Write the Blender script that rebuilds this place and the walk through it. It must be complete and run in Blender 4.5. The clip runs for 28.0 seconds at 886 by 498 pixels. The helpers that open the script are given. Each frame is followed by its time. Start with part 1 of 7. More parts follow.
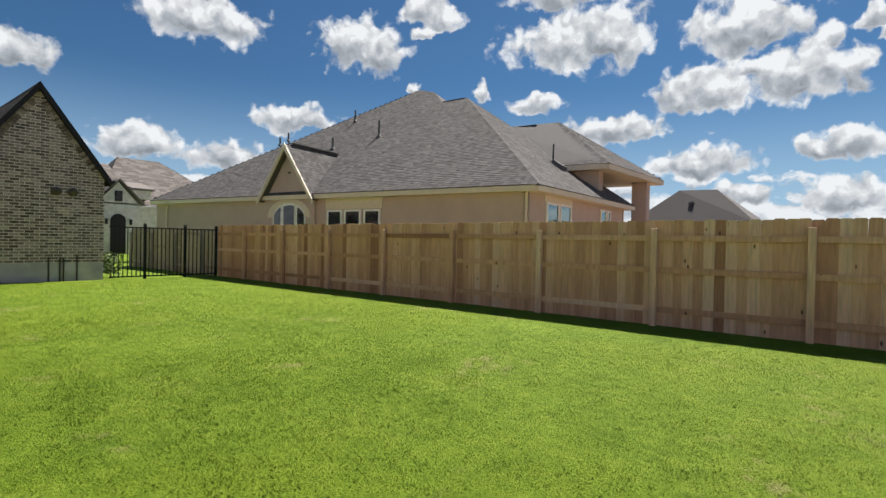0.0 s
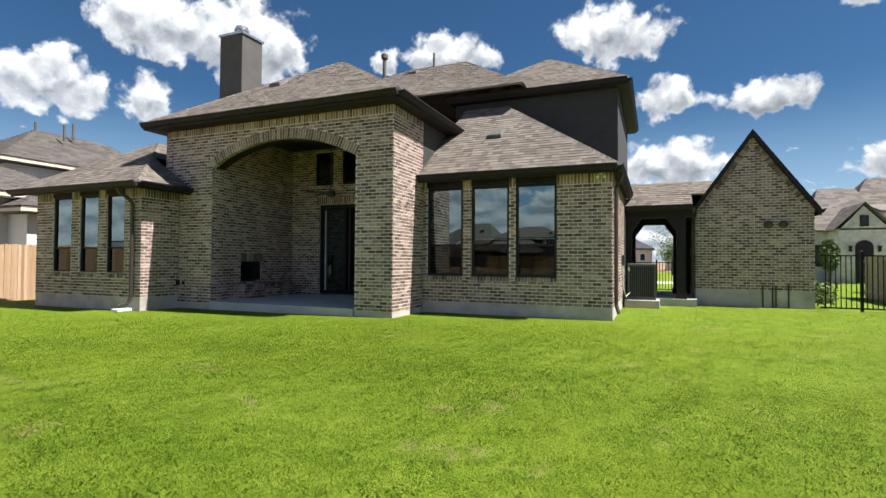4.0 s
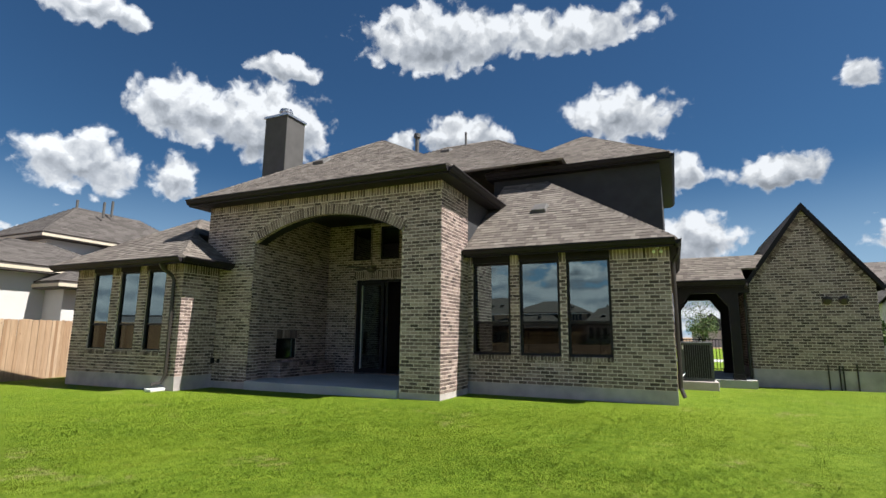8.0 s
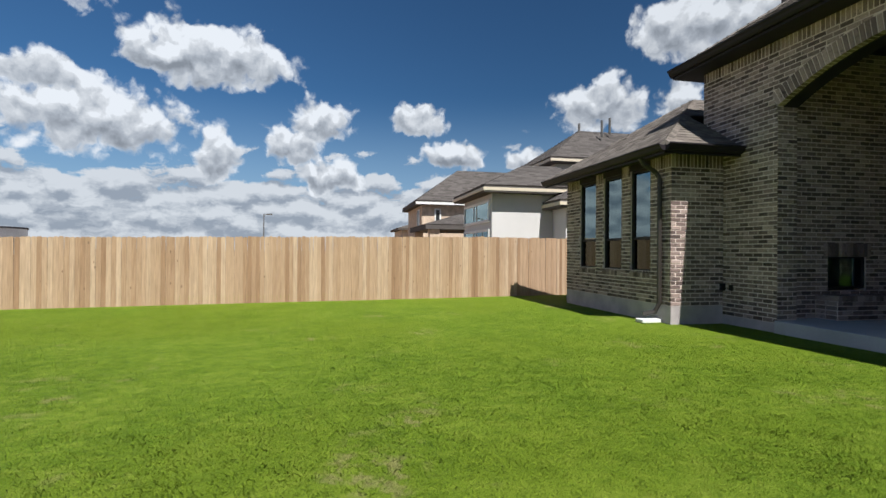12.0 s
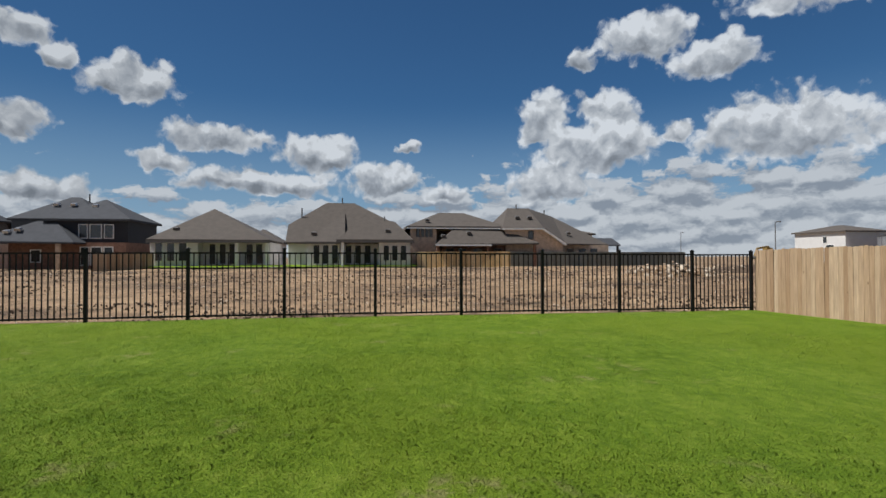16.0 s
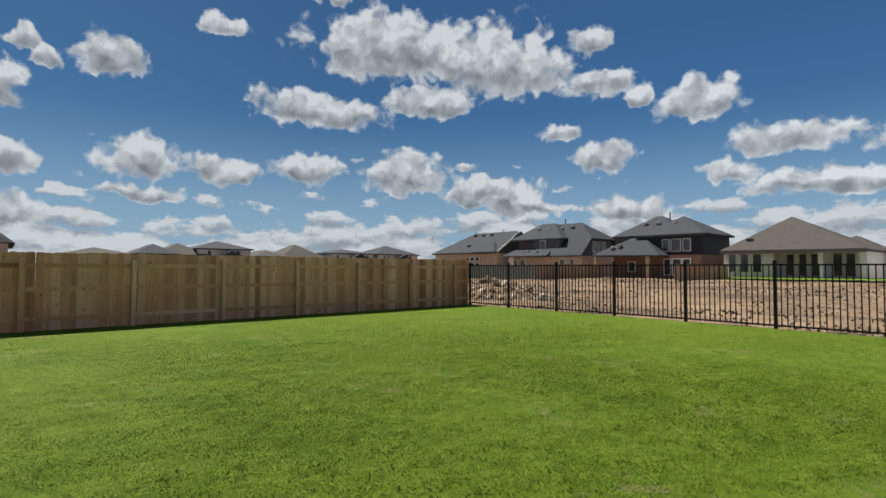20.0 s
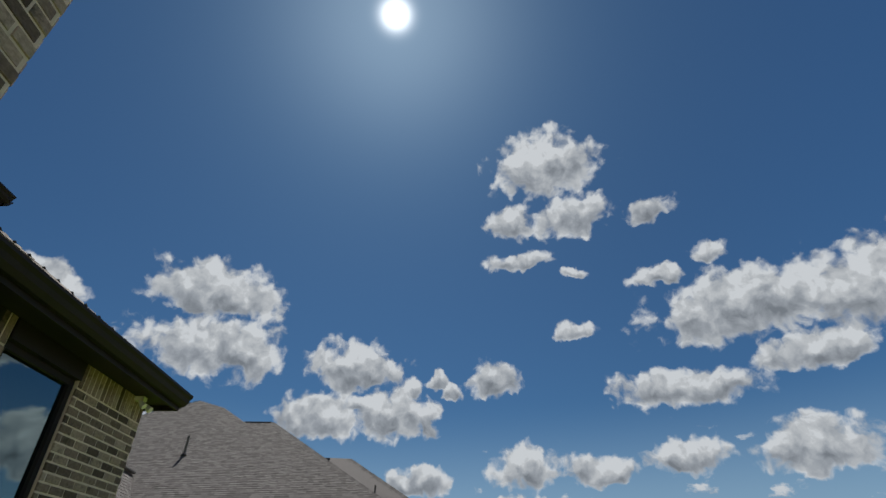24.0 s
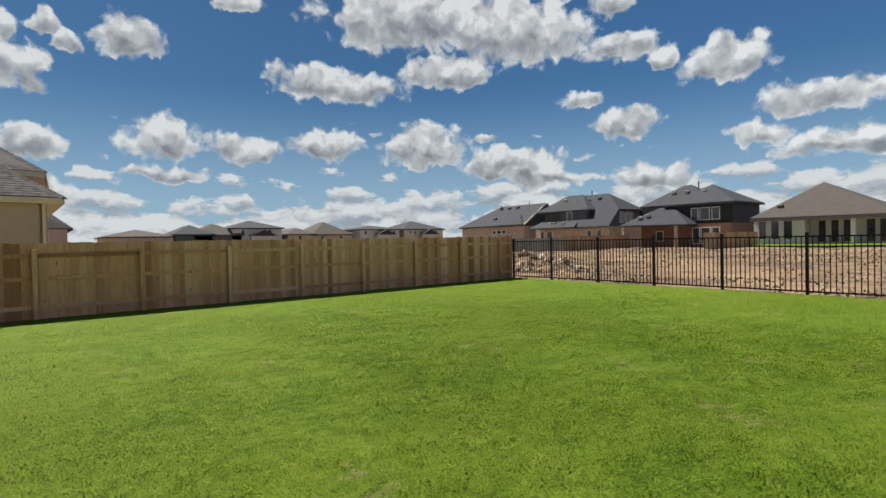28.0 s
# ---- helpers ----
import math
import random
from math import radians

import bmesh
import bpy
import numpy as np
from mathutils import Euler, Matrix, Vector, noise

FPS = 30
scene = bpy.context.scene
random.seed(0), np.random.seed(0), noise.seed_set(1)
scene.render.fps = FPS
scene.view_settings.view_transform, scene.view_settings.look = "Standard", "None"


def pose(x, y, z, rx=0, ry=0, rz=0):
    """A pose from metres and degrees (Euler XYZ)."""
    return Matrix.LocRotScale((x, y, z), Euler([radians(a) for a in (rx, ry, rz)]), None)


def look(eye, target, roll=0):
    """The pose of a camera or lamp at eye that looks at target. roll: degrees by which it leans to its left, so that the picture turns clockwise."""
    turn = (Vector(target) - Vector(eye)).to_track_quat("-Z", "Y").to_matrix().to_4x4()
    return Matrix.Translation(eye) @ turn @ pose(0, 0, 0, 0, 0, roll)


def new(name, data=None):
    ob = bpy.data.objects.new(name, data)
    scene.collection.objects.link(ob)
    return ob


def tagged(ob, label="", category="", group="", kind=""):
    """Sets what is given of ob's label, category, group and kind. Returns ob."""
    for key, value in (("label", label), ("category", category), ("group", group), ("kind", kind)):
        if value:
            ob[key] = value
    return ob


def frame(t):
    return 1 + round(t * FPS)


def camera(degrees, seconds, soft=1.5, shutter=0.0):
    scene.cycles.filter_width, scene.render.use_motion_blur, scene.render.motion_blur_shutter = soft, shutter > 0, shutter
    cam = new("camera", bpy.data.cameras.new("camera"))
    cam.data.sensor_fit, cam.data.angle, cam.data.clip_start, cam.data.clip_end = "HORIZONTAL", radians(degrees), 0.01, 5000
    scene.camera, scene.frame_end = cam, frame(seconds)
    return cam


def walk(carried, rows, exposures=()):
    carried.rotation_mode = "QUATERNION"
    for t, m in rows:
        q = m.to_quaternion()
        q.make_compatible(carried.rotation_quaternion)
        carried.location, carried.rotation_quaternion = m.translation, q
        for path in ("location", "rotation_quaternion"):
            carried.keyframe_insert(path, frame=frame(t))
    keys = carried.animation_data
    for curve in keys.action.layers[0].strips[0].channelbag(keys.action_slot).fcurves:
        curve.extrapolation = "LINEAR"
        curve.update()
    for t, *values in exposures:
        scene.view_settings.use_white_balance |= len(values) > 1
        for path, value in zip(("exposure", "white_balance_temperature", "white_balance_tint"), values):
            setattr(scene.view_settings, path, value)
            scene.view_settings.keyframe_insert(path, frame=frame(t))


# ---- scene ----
cam = camera(82.1, 28.0)

# seconds, x, y, z, pitch, roll, yaw
PATH = [
    (0, -0.216, -10.793, 1.193, -0.71, 1.15, -51.26),
    (0.5, 0.210, -10.802, 1.225, -0.71, 1.66, -34.85),
    (1, 0.550, -10.851, 1.246, -0.65, 1.78, -21.56),
    (1.5, 0.772, -10.940, 1.256, -0.45, 1.63, -10.35),
    (2, 0.895, -11.053, 1.258, -0.47, 1.43, -1.10),
    (2.5, 0.959, -11.155, 1.253, -0.08, 1.22, 7.24),
    (3, 0.970, -11.242, 1.244, 0.33, 1.02, 14.81),
    (3.5, 0.926, -11.338, 1.236, 0.70, 0.81, 20.37),
    (5.5, 0.593, -11.797, 1.361, 5.03, 0.78, 24.42),
    (6, 0.543, -11.805, 1.375, 7.80, 0.75, 24.30),
    (6.5, 0.497, -11.791, 1.380, 10.08, 0.73, 24.24),
    (7, 0.424, -11.741, 1.371, 11.23, 0.69, 24.13),
    (7.5, 0.274, -11.626, 1.348, 10.94, 0.61, 24.01),
    (8, 0.022, -11.440, 1.317, 9.60, 0.53, 24.36),
    (8.5, -0.302, -11.208, 1.281, 7.42, 0.46, 27.01),
    (9, -0.652, -10.913, 1.247, 4.90, 0.39, 32.51),
    (9.5, -1.037, -10.540, 1.227, 3.33, 0.28, 40.67),
    (10, -1.434, -10.159, 1.218, 1.91, 0.17, 48.38),
    (10.5, -1.787, -9.829, 1.214, 0.99, 0.17, 55.23),
    (11, -2.123, -9.500, 1.212, 0.37, 0.24, 61.68),
    (11.5, -2.498, -9.123, 1.214, 0.14, 0.24, 69.74),
    (13.5, -3.812, -6.741, 1.282, 0.33, 0.62, 108.38),
    (14, -4.196, -6.350, 1.260, -0.01, -0.19, 122.37),
    (14.5, -4.564, -6.075, 1.250, 0.23, -0.49, 137.31),
    (15, -4.888, -5.902, 1.257, 0.45, -0.44, 150.07),
    (15.5, -5.119, -5.763, 1.271, 0.62, -0.30, 161.72),
    (16, -5.238, -5.622, 1.287, 0.91, -0.18, 170.47),
    (16.5, -5.306, -5.468, 1.298, 1.14, -0.13, 178.14),
    (17, -5.370, -5.319, 1.302, 1.43, -0.13, 186.09),
    (17.5, -5.441, -5.200, 1.305, 1.75, -0.13, 194.00),
    (18, -5.514, -5.082, 1.308, 1.94, -0.13, 201.20),
    (18.5, -5.555, -4.927, 1.307, 2.02, -0.07, 208.59),
    (19, -5.524, -4.724, 1.305, 2.07, 0.09, 215.65),
    (19.5, -5.447, -4.462, 1.303, 1.96, 0.22, 222.08),
    (20, -5.391, -4.148, 1.297, 2.15, 0.16, 228.95),
    (20.5, -5.398, -3.853, 1.291, 2.24, 0.16, 235.73),
    (21, -5.481, -3.642, 1.292, 1.66, 0.28, 243.88),
    (21.5, -5.616, -3.505, 1.300, 1.40, 0.12, 252.30),
    (22, -5.735, -3.404, 1.312, 3.65, -0.14, 258.82),
    (22.5, -5.800, -3.320, 1.330, 10.90, -0.20, 263.42),
    (24.5, -5.740, -3.130, 1.430, 36.40, -0.60, 268.26),
    (25, -5.720, -3.092, 1.435, 36.10, -0.64, 268.26),
    (25.5, -5.712, -3.027, 1.436, 21.00, -0.70, 268.05),
    (26, -5.738, -2.874, 1.425, 8.55, -0.74, 267.56),
    (26.5, -5.800, -2.693, 1.427, 2.75, -0.85, 263.87),
    (27, -5.853, -2.586, 1.444, 0.90, -0.82, 255.26),
    (27.5, -5.856, -2.556, 1.453, -0.26, -0.75, 244.29),
    (28, -5.819, -2.546, 1.456, -0.87, -1.21, 231.35),
]
walk(cam, [(t, pose(x, y, z, 0, 0, yaw) @ pose(0, 0, 0, 90 + pitch) @ pose(0, 0, 0, 0, 0, roll)) for t, x, y, z, pitch, roll, yaw in PATH],
     [(0, 1.15, 6500, 10), (1, 1.45, 6500, 10), (3.5, 1.5, 6500, 10), (5.5, 1.13, 6350, 10), (8, 1.18, 6350, 10), (9.5, 1.33, 6300, 10), (11.5, 1.0, 6200, 10), (14, 0.36, 6150, 9), (17, 0.52, 6150, 9), (20, 0.65, 6300, 8),
      (21.5, 0.72, 6350, 8), (22.5, 0.75, 6350, 8), (24.3, 0.55, 6350, 9), (25.2, 0.55, 6350, 9), (26.0, 0.76, 6350, 8), (26.8, 0.95, 6500, 8), (28, 0.8, 6500, 8)])

# ---------------------------------------------------------------- world, sun
# azimuth (west of north), elevation and half sizes of the heaped clouds, in degrees
CLOUDS_N = [(-25.7, 21.1, 5.6, 2.3), (-41.8, 20.3, 4.9, 3.3), (-48.6, 22.1, 1.3, 0.9), (-88.1, 18.6, 1.2, 1.3), (-77.8, 8.4, 5.3, 1.8), (-69.7, 12.1, 5.3, 1.7),
            (-89.2, 4.7, 3.7, 1.7), (-81.0, 5.0, 4.1, 1.2), (-20.0, 8.8, 4.4, 2.0), (-28.0, 8.2, 5.6, 1.7), (-34.7, 12.5, 4.3, 1.7), (-48.0, 17.0, 1.0, 0.6),
            (-55.3, 16.3, 1.2, 1.0), (-61.4, 15.0, 2.7, 1.3), (-82.1, 16.9, 1.6, 1.0)]
CLOUDS_NW = [(-1.3, 16.3, 3.4, 2.1), (-10.6, 15.2, 4.3, 1.5), (-1.5, 9.7, 5.5, 2.7), (52.7, 21.8, 4.9, 3.4), (44.0, 21.6, 6.1, 4.5), (43.2, 27.6, 3.5, 1.5),
             (60.9, 15.1, 5.0, 2.9), (53.4, 15.2, 2.4, 2.7), (24.2, 31.8, 9.5, 3.5), (9.5, 31.9, 7.9, 2.3), (4.2, 22.8, 5.3, 2.9), (22.1, 21.9, 5.2, 2.2),
             (30.0, 21.1, 1.8, 1.2), (-17.0, 22.5, 1.7, 1.4), (61.4, 28.7, 4.4, 1.8), (102.1, 9.8, 2.0, 3.1), (81.0, 14.2, 3.0, 2.0), (77.2, 10.5, 3.8, 1.7),
             (68.8, 10.0, 1.9, 1.2)]
CLOUDS_SW = [(102.7, 18.8, 7.8, 3.6), (108.2, 17.9, 3.1, 1.7), (148.0, 21.7, 4.6, 2.7), (141.8, 18.7, 4.4, 2.0), (131.4, 23.8, 8.5, 2.9), (116.8, 23.4, 5.5, 2.8),
             (154.8, 20.4, 1.6, 1.4), (91.8, 13.7, 3.2, 2.8), (94.7, 10.8, 3.0, 2.2), (90.4, 8.0, 3.4, 2.0), (112.5, 11.9, 8.0, 3.7), (125.1, 13.5, 3.4, 2.6),
             (116.2, 15.2, 4.2, 1.6), (136.3, 11.7, 7.6, 3.3), (153.9, 11.6, 6.2, 3.1), (159.1, 14.6, 3.0, 3.1), (152.5, 15.2, 3.2, 2.3), (158.3, 8.1, 5.4, 2.5),
             (145.4, 13.1, 1.6, 1.5)]
CLOUDS_S = [(-152.3, 17.8, 1.6, 1.5), (-176.2, 11.2, 4.7, 2.2), (176.8, 8.3, 4.3, 1.9), (-169.8, 7.8, 8.1, 1.7), (170.6, 7.2, 2.4, 1.2), (-151.3, 6.4, 4.1, 1.5),
            (174.3, 12.0, 1.5, 0.7), (-139.1, 7.0, 4.1, 2.3), (-134.2, 8.1, 3.4, 1.7), (-133.6, 11.2, 1.5, 0.7)]
CLOUDS_SE = [(-125.6, 23.3, 9.6, 3.6), (-137.2, 21.7, 7.4, 4.2), (-129.5, 18.0, 5.5, 1.8), (-117.5, 16.7, 7.7, 1.9), (-147.1, 23.5, 2.2, 1.6), (-148.3, 19.3, 3.6, 1.5),
             (-148.2, 11.9, 3.4, 1.8), (-144.6, 14.6, 2.4, 1.2), (-158.1, 16.5, 4.7, 2.1), (-165.6, 12.2, 5.4, 1.6), (-160.6, 9.7, 2.6, 1.3), (-167.7, 7.7, 4.3, 1.4),
             (-92.4, 18.2, 1.0, 1.0), (-90.0, 15.3, 1.1, 2.5), (-100.5, 10.6, 3.5, 2.4), (-107.3, 9.8, 3.7, 1.6), (-115.5, 10.4, 4.1, 1.9), (-100.2, 7.3, 4.3, 0.9),
             (-126.9, 10.3, 5.0, 2.4), (-136.5, 9.0, 5.6, 1.4), (-141.5, 6.9, 4.0, 1.2)]
CLOUDS_E = [(-107.1, 42.0, 6.2, 3.4), (-109.3, 36.3, 4.5, 2.5), (-101.3, 36.6, 2.8, 2.2), (-118.9, 34.7, 2.3, 1.5), (-101.5, 32.1, 3.4, 1.1), (-64.9, 26.5, 6.7, 3.2),
            (-65.9, 20.9, 7.5, 3.5), (-81.6, 20.4, 5.5, 2.9), (-77.9, 15.4, 4.8, 2.7), (-85.7, 16.0, 4.1, 3.1), (-91.0, 19.3, 1.4, 1.0), (-97.4, 19.3, 3.3, 1.9),
            (-107.1, 24.1, 2.3, 1.2), (-108.0, 30.0, 1.6, 0.7), (-49.5, 23.9, 3.3, 1.6), (-123.4, 29.1, 2.1, 1.2), (-117.7, 27.8, 2.7, 1.3), (-89.1, 9.2, 3.3, 1.6)]
SUN_DIR = Vector((0.519, 0.065, 0.852)).normalized()


class Nodes:
    """A short way to add nodes to a tree."""

    def __init__(self, tree):
        self.tree = tree

    def add(self, kind, ins=None, operation="", blend="", smoothstep=False):
        node = self.tree.nodes.new(kind)
        if operation:
            node.operation = operation
        if blend:
            node.data_type, node.blend_type = "RGBA", blend
        if smoothstep:
            node.interpolation_type = "SMOOTHSTEP"
        for key, value in (ins or {}).items():
            if isinstance(value, bpy.types.NodeSocket):
                self.tree.links.new(value, node.inputs[key])
            else:
                node.inputs[key].default_value = value
        return node

    def math(self, op, a, b=0.0, c=0.0):
        return self.add("ShaderNodeMath", {0: a, 1: b, 2: c}, operation=op).outputs[0]

    def dot(self, a, b):
        return self.add("ShaderNodeVectorMath", {0: a, 1: b}, operation="DOT_PRODUCT").outputs["Value"]

    def vec(self, op, a, b):
        return self.add("ShaderNodeVectorMath", {0: a, 1: b}, operation=op).outputs[0]

    def noise(self, vector, scale, detail=4.0, rough=0.55, color=False, distortion=0.0):
        n = self.add("ShaderNodeTexNoise", {"Vector": vector, "Scale": scale, "Detail": detail, "Roughness": rough, "Distortion": distortion})
        return n.outputs["Color" if color else "Fac"]

    def ramp(self, fac, stops):
        n = self.add("ShaderNodeValToRGB", {"Fac": fac})
        el = n.color_ramp.elements
        while len(el) < len(stops):
            el.new(0.5)
        for e, (at, col) in zip(el, stops):
            e.position = at
            e.color = (*col, 1.0) if len(col) == 3 else col
        return n.outputs["Color"]

    def mix(self, fac, a, b, blend="MIX"):
        n = self.add("ShaderNodeMix", {0: fac, 6: a, 7: b}, blend=blend)
        return n.outputs[2]

    def smooth(self, value, lo, hi, out_lo=0.0, out_hi=1.0):
        n = self.add("ShaderNodeMapRange", {0: value, 1: lo, 2: hi, 3: out_lo, 4: out_hi}, smoothstep=True)
        return n.outputs[0]


def build_world():
    world = bpy.data.worlds.new("sky")
    world.use_nodes = True
    scene.world = world
    tree = world.node_tree
    tree.nodes.clear()
    k = Nodes(tree)
    ray = k.add("ShaderNodeTexCoord").outputs["Generated"]
    air = k.add("ShaderNodeTexSky")
    air.sky_type, air.sun_disc = "NISHITA", False
    air.sun_elevation, air.sun_rotation = math.asin(SUN_DIR.z), math.atan2(SUN_DIR.x, SUN_DIR.y)
    air.altitude, air.air_density, air.dust_density, air.ozone_density = 200, 1.0, 0.6, 2.5
    sky = air.outputs[0]
    # ruffled direction, so that the clouds get billowing outlines
    big = k.vec("SUBTRACT", k.noise(ray, 9.0, 2.0, 0.5, True), (0.5, 0.5, 0.5))
    small = k.vec("SUBTRACT", k.noise(ray, 26.0, 3.0, 0.55, True), (0.5, 0.5, 0.5))
    bent = k.vec("ADD", ray, k.vec("MULTIPLY", big, (0.040, 0.040, 0.034)))
    bent = k.vec("ADD", bent, k.vec("MULTIPLY", small, (0.04, 0.04, 0.04)))
    depth, sway = None, None
    for i, (az, el, w, h) in enumerate(CLOUDS_N + CLOUDS_NW + CLOUDS_SW + CLOUDS_S + CLOUDS_SE + CLOUDS_E):
        if i % 12 == 11:
            # a minute nudge that makes each dozen wait for the last, so that the tree stays small enough to run
            bent = k.add("ShaderNodeVectorMath", {0: sway, 1: (1e-6, 1e-6, 1e-6), 2: bent}, operation="MULTIPLY_ADD").outputs[0]
        a, e = radians(az), radians(el)
        mid = Vector((-math.sin(a) * math.cos(e), math.cos(a) * math.cos(e), math.sin(e)))
        local = k.add("ShaderNodeMapping", {"Vector": bent, "Location": mid, "Rotation": (e, 0.0, a), "Scale": (math.sin(radians(w)), 0.6, math.sin(radians(h * 1.06)))})
        local.vector_type = "TEXTURE"
        local = local.outputs[0]
        # flatter below than above
        far_out = k.vec("MAXIMUM", local, k.vec("MULTIPLY", local, (-1.0, -1.0, -1.25)))
        r = k.add("ShaderNodeVectorMath", {0: far_out}, operation="LENGTH").outputs["Value"]
        here = k.math("SUBTRACT", 1.0, k.math("MINIMUM", r, 1.6))
        depth = here if depth is None else k.math("SMOOTH_MAX", depth, here, 0.16)
        weight = k.math("MAXIMUM", here, 0.0)
        pull = k.add("ShaderNodeVectorMath", {0: local, "Scale": weight}, operation="SCALE").outputs[0]
        sway = pull if sway is None else k.vec("ADD", sway, pull)
    low = k.add("ShaderNodeSeparateXYZ", {0: sway}).outputs[2]

    def lumps(at):
        """Rounded heaps of two sizes and a fine fray."""
        one = k.add("ShaderNodeTexVoronoi", {"Vector": at, "Scale": 24.0})
        two = k.add("ShaderNodeTexVoronoi", {"Vector": at, "Scale": 60.0})
        one.feature, two.feature = "SMOOTH_F1", "SMOOTH_F1"
        one.inputs["Smoothness"].default_value, two.inputs["Smoothness"].default_value = 0.4, 0.4
        heaped = k.math("ADD", k.math("MULTIPLY_ADD", one.outputs["Distance"], -0.55, 0.25), k.math("MULTIPLY_ADD", two.outputs["Distance"], -0.30, 0.13))
        return k.math("ADD", heaped, k.math("MULTIPLY_ADD", k.noise(at, 30.0, 7.0, 0.6), 1.1, -0.55))

    soft_ray = k.vec("ADD", ray, k.vec("MULTIPLY", small, (0.03, 0.03, 0.03)))
    pile = lumps(soft_ray)
    heap = k.math("MULTIPLY_ADD", pile, 0.95, depth)
    cover = k.math("MULTIPLY", k.smooth(heap, -0.14, 0.24), k.smooth(depth, -0.45, -0.12))
    # far deck of small heaped clouds, thickest to the south-west and towards the horizon
    up_z = k.add("ShaderNodeSeparateXYZ", {0: ray}).outputs[2]
    flat = k.vec("MULTIPLY", ray, (1.0, 1.0, 2.6))

    def heaps(at):
        at = k.vec("ADD", at, k.vec("MULTIPLY", small, (0.06, 0.06, 0.05)))
        cell = k.add("ShaderNodeTexVoronoi", {"Vector": at, "Scale": 12.0})
        cell.feature = "SMOOTH_F1"
        cell.inputs["Smoothness"].default_value = 0.35
        return k.math("ADD", k.math("MULTIPLY_ADD", cell.outputs["Distance"], -0.75, 0.80), k.math("MULTIPLY", k.math("SUBTRACT", k.noise(at, 22.0, 6.0, 0.6), 0.5), 0.9))

    deck = heaps(flat)
    west = k.math("MULTIPLY", k.smooth(k.dot(ray, (-0.87, -0.5, 0.0)), 0.3, 1.0), k.smooth(up_z, 0.24, 0.14))
    want = k.math("SUBTRACT", k.smooth(up_z, 0.02, 0.19, 0.04, 0.74), k.math("MULTIPLY", west, 0.28))
    far = k.math("MULTIPLY", k.smooth(k.math("SUBTRACT", deck, want), 0.0, 0.16), k.smooth(up_z, 0.26, 0.17))
    # billows: lit on the sun's side, grey in the thick lower parts
    toward = tuple(SUN_DIR * 0.012 + Vector((0, 0, 0.010)))
    lump = k.math("SUBTRACT", pile, lumps(k.vec("ADD", soft_ray, toward)))
    deck_lump = k.math("SUBTRACT", deck, heaps(k.vec("ADD", flat, (0.0, 0.0, 0.04))))
    under = k.math("DIVIDE", low, k.math("MAXIMUM", k.math("ADD", depth, 0.12), 0.12))
    dark = k.math("MULTIPLY", k.smooth(heap, -0.12, 0.42), k.smooth(under, 0.34, -0.36))
    lit = k.math("ADD", k.math("MULTIPLY_ADD", lump, 1.15, 0.96), k.math("MULTIPLY", dark, -0.70))
    puff = k.ramp(lit, [(0.0, (0.118, 0.13, 0.146)), (0.45, (0.205, 0.22, 0.24)), (0.9, CLOUD_WHITE), (1.3, tuple(c * 1.18 for c in CLOUD_WHITE))])
    haze = k.ramp(k.math("MULTIPLY_ADD", deck_lump, 2.2, 0.60), [(0.1, (0.18, 0.198, 0.225)), (0.9, (0.40, 0.408, 0.416))])
    facing = k.smooth(k.dot(ray, (-0.80, -0.60, 0.0)), -0.2, 0.9, 1.0, 1.2)
    puff = k.mix(1.0, puff, k.add("ShaderNodeCombineColor", {0: facing, 1: facing, 2: facing}).outputs[0], "MULTIPLY")
    blue = k.mix(1.0, sky, (SKY_TINT[0] * SKY, SKY_TINT[1] * SKY, SKY_TINT[2] * SKY, 1.0), "MULTIPLY")
    away = k.smooth(k.dot(ray, (-0.45, -0.89, 0.0)), -0.1, 1.0, 1.0, 1.5)
    blue = k.mix(1.0, blue, k.add("ShaderNodeCombineColor", {0: away, 1: away, 2: away}).outputs[0], "MULTIPLY")
    veil = k.smooth(up_z, 0.30, 0.0, 0.0, 0.8)
    blue = k.mix(veil, blue, (0.195, 0.28, 0.365, 1.0))
    both = k.mix(k.math("MULTIPLY", far, 0.9), blue, haze)
    both = k.mix(cover, both, puff)
    # the sun's own glare
    near_sun = k.dot(ray, tuple(SUN_DIR))
    glow = k.math("POWER", k.math("MAXIMUM", near_sun, 0.0), 4200.0)
    aura = k.math("POWER", k.math("MAXIMUM", near_sun, 0.0), 60.0)
    shine = k.math("ADD", k.math("MULTIPLY", glow, 1.6), k.math("MULTIPLY", aura, 0.06))
    both = k.mix(1.0, both, k.add("ShaderNodeCombineColor", {0: shine, 1: shine, 2: shine}).outputs[0], "ADD")
    back = k.add("ShaderNodeBackground", {"Color": both, "Strength": 1.0})
    out = k.add("ShaderNodeOutputWorld", {"Surface": back.outputs[0]})
    world.cycles.sampling_method = "MANUAL"
    world.cycles.sample_map_resolution = 1024


SKY, SKY_TINT, CLOUD_WHITE = 0.0255, (0.54, 0.91, 1.17), (0.335, 0.345, 0.355)
build_world()
sun = new("sun", bpy.data.lights.new("sun", "SUN"))
sun.data.energy, sun.data.angle, sun.data.color = 4.4, radians(0.53), (1.0, 0.95, 0.87)
sun.matrix_world = look((0, 0, 40), Vector((0, 0, 40)) - SUN_DIR)


# ---------------------------------------------------------------- materials
def material(name, build):
    m = bpy.data.materials.new(name)
    m.use_nodes = True
    k = Nodes(m.node_tree)
    bsdf = m.node_tree.nodes["Principled BSDF"]
    build(k, bsdf, lambda a, b: m.node_tree.links.new(a, bsdf.inputs[b]))
    return m


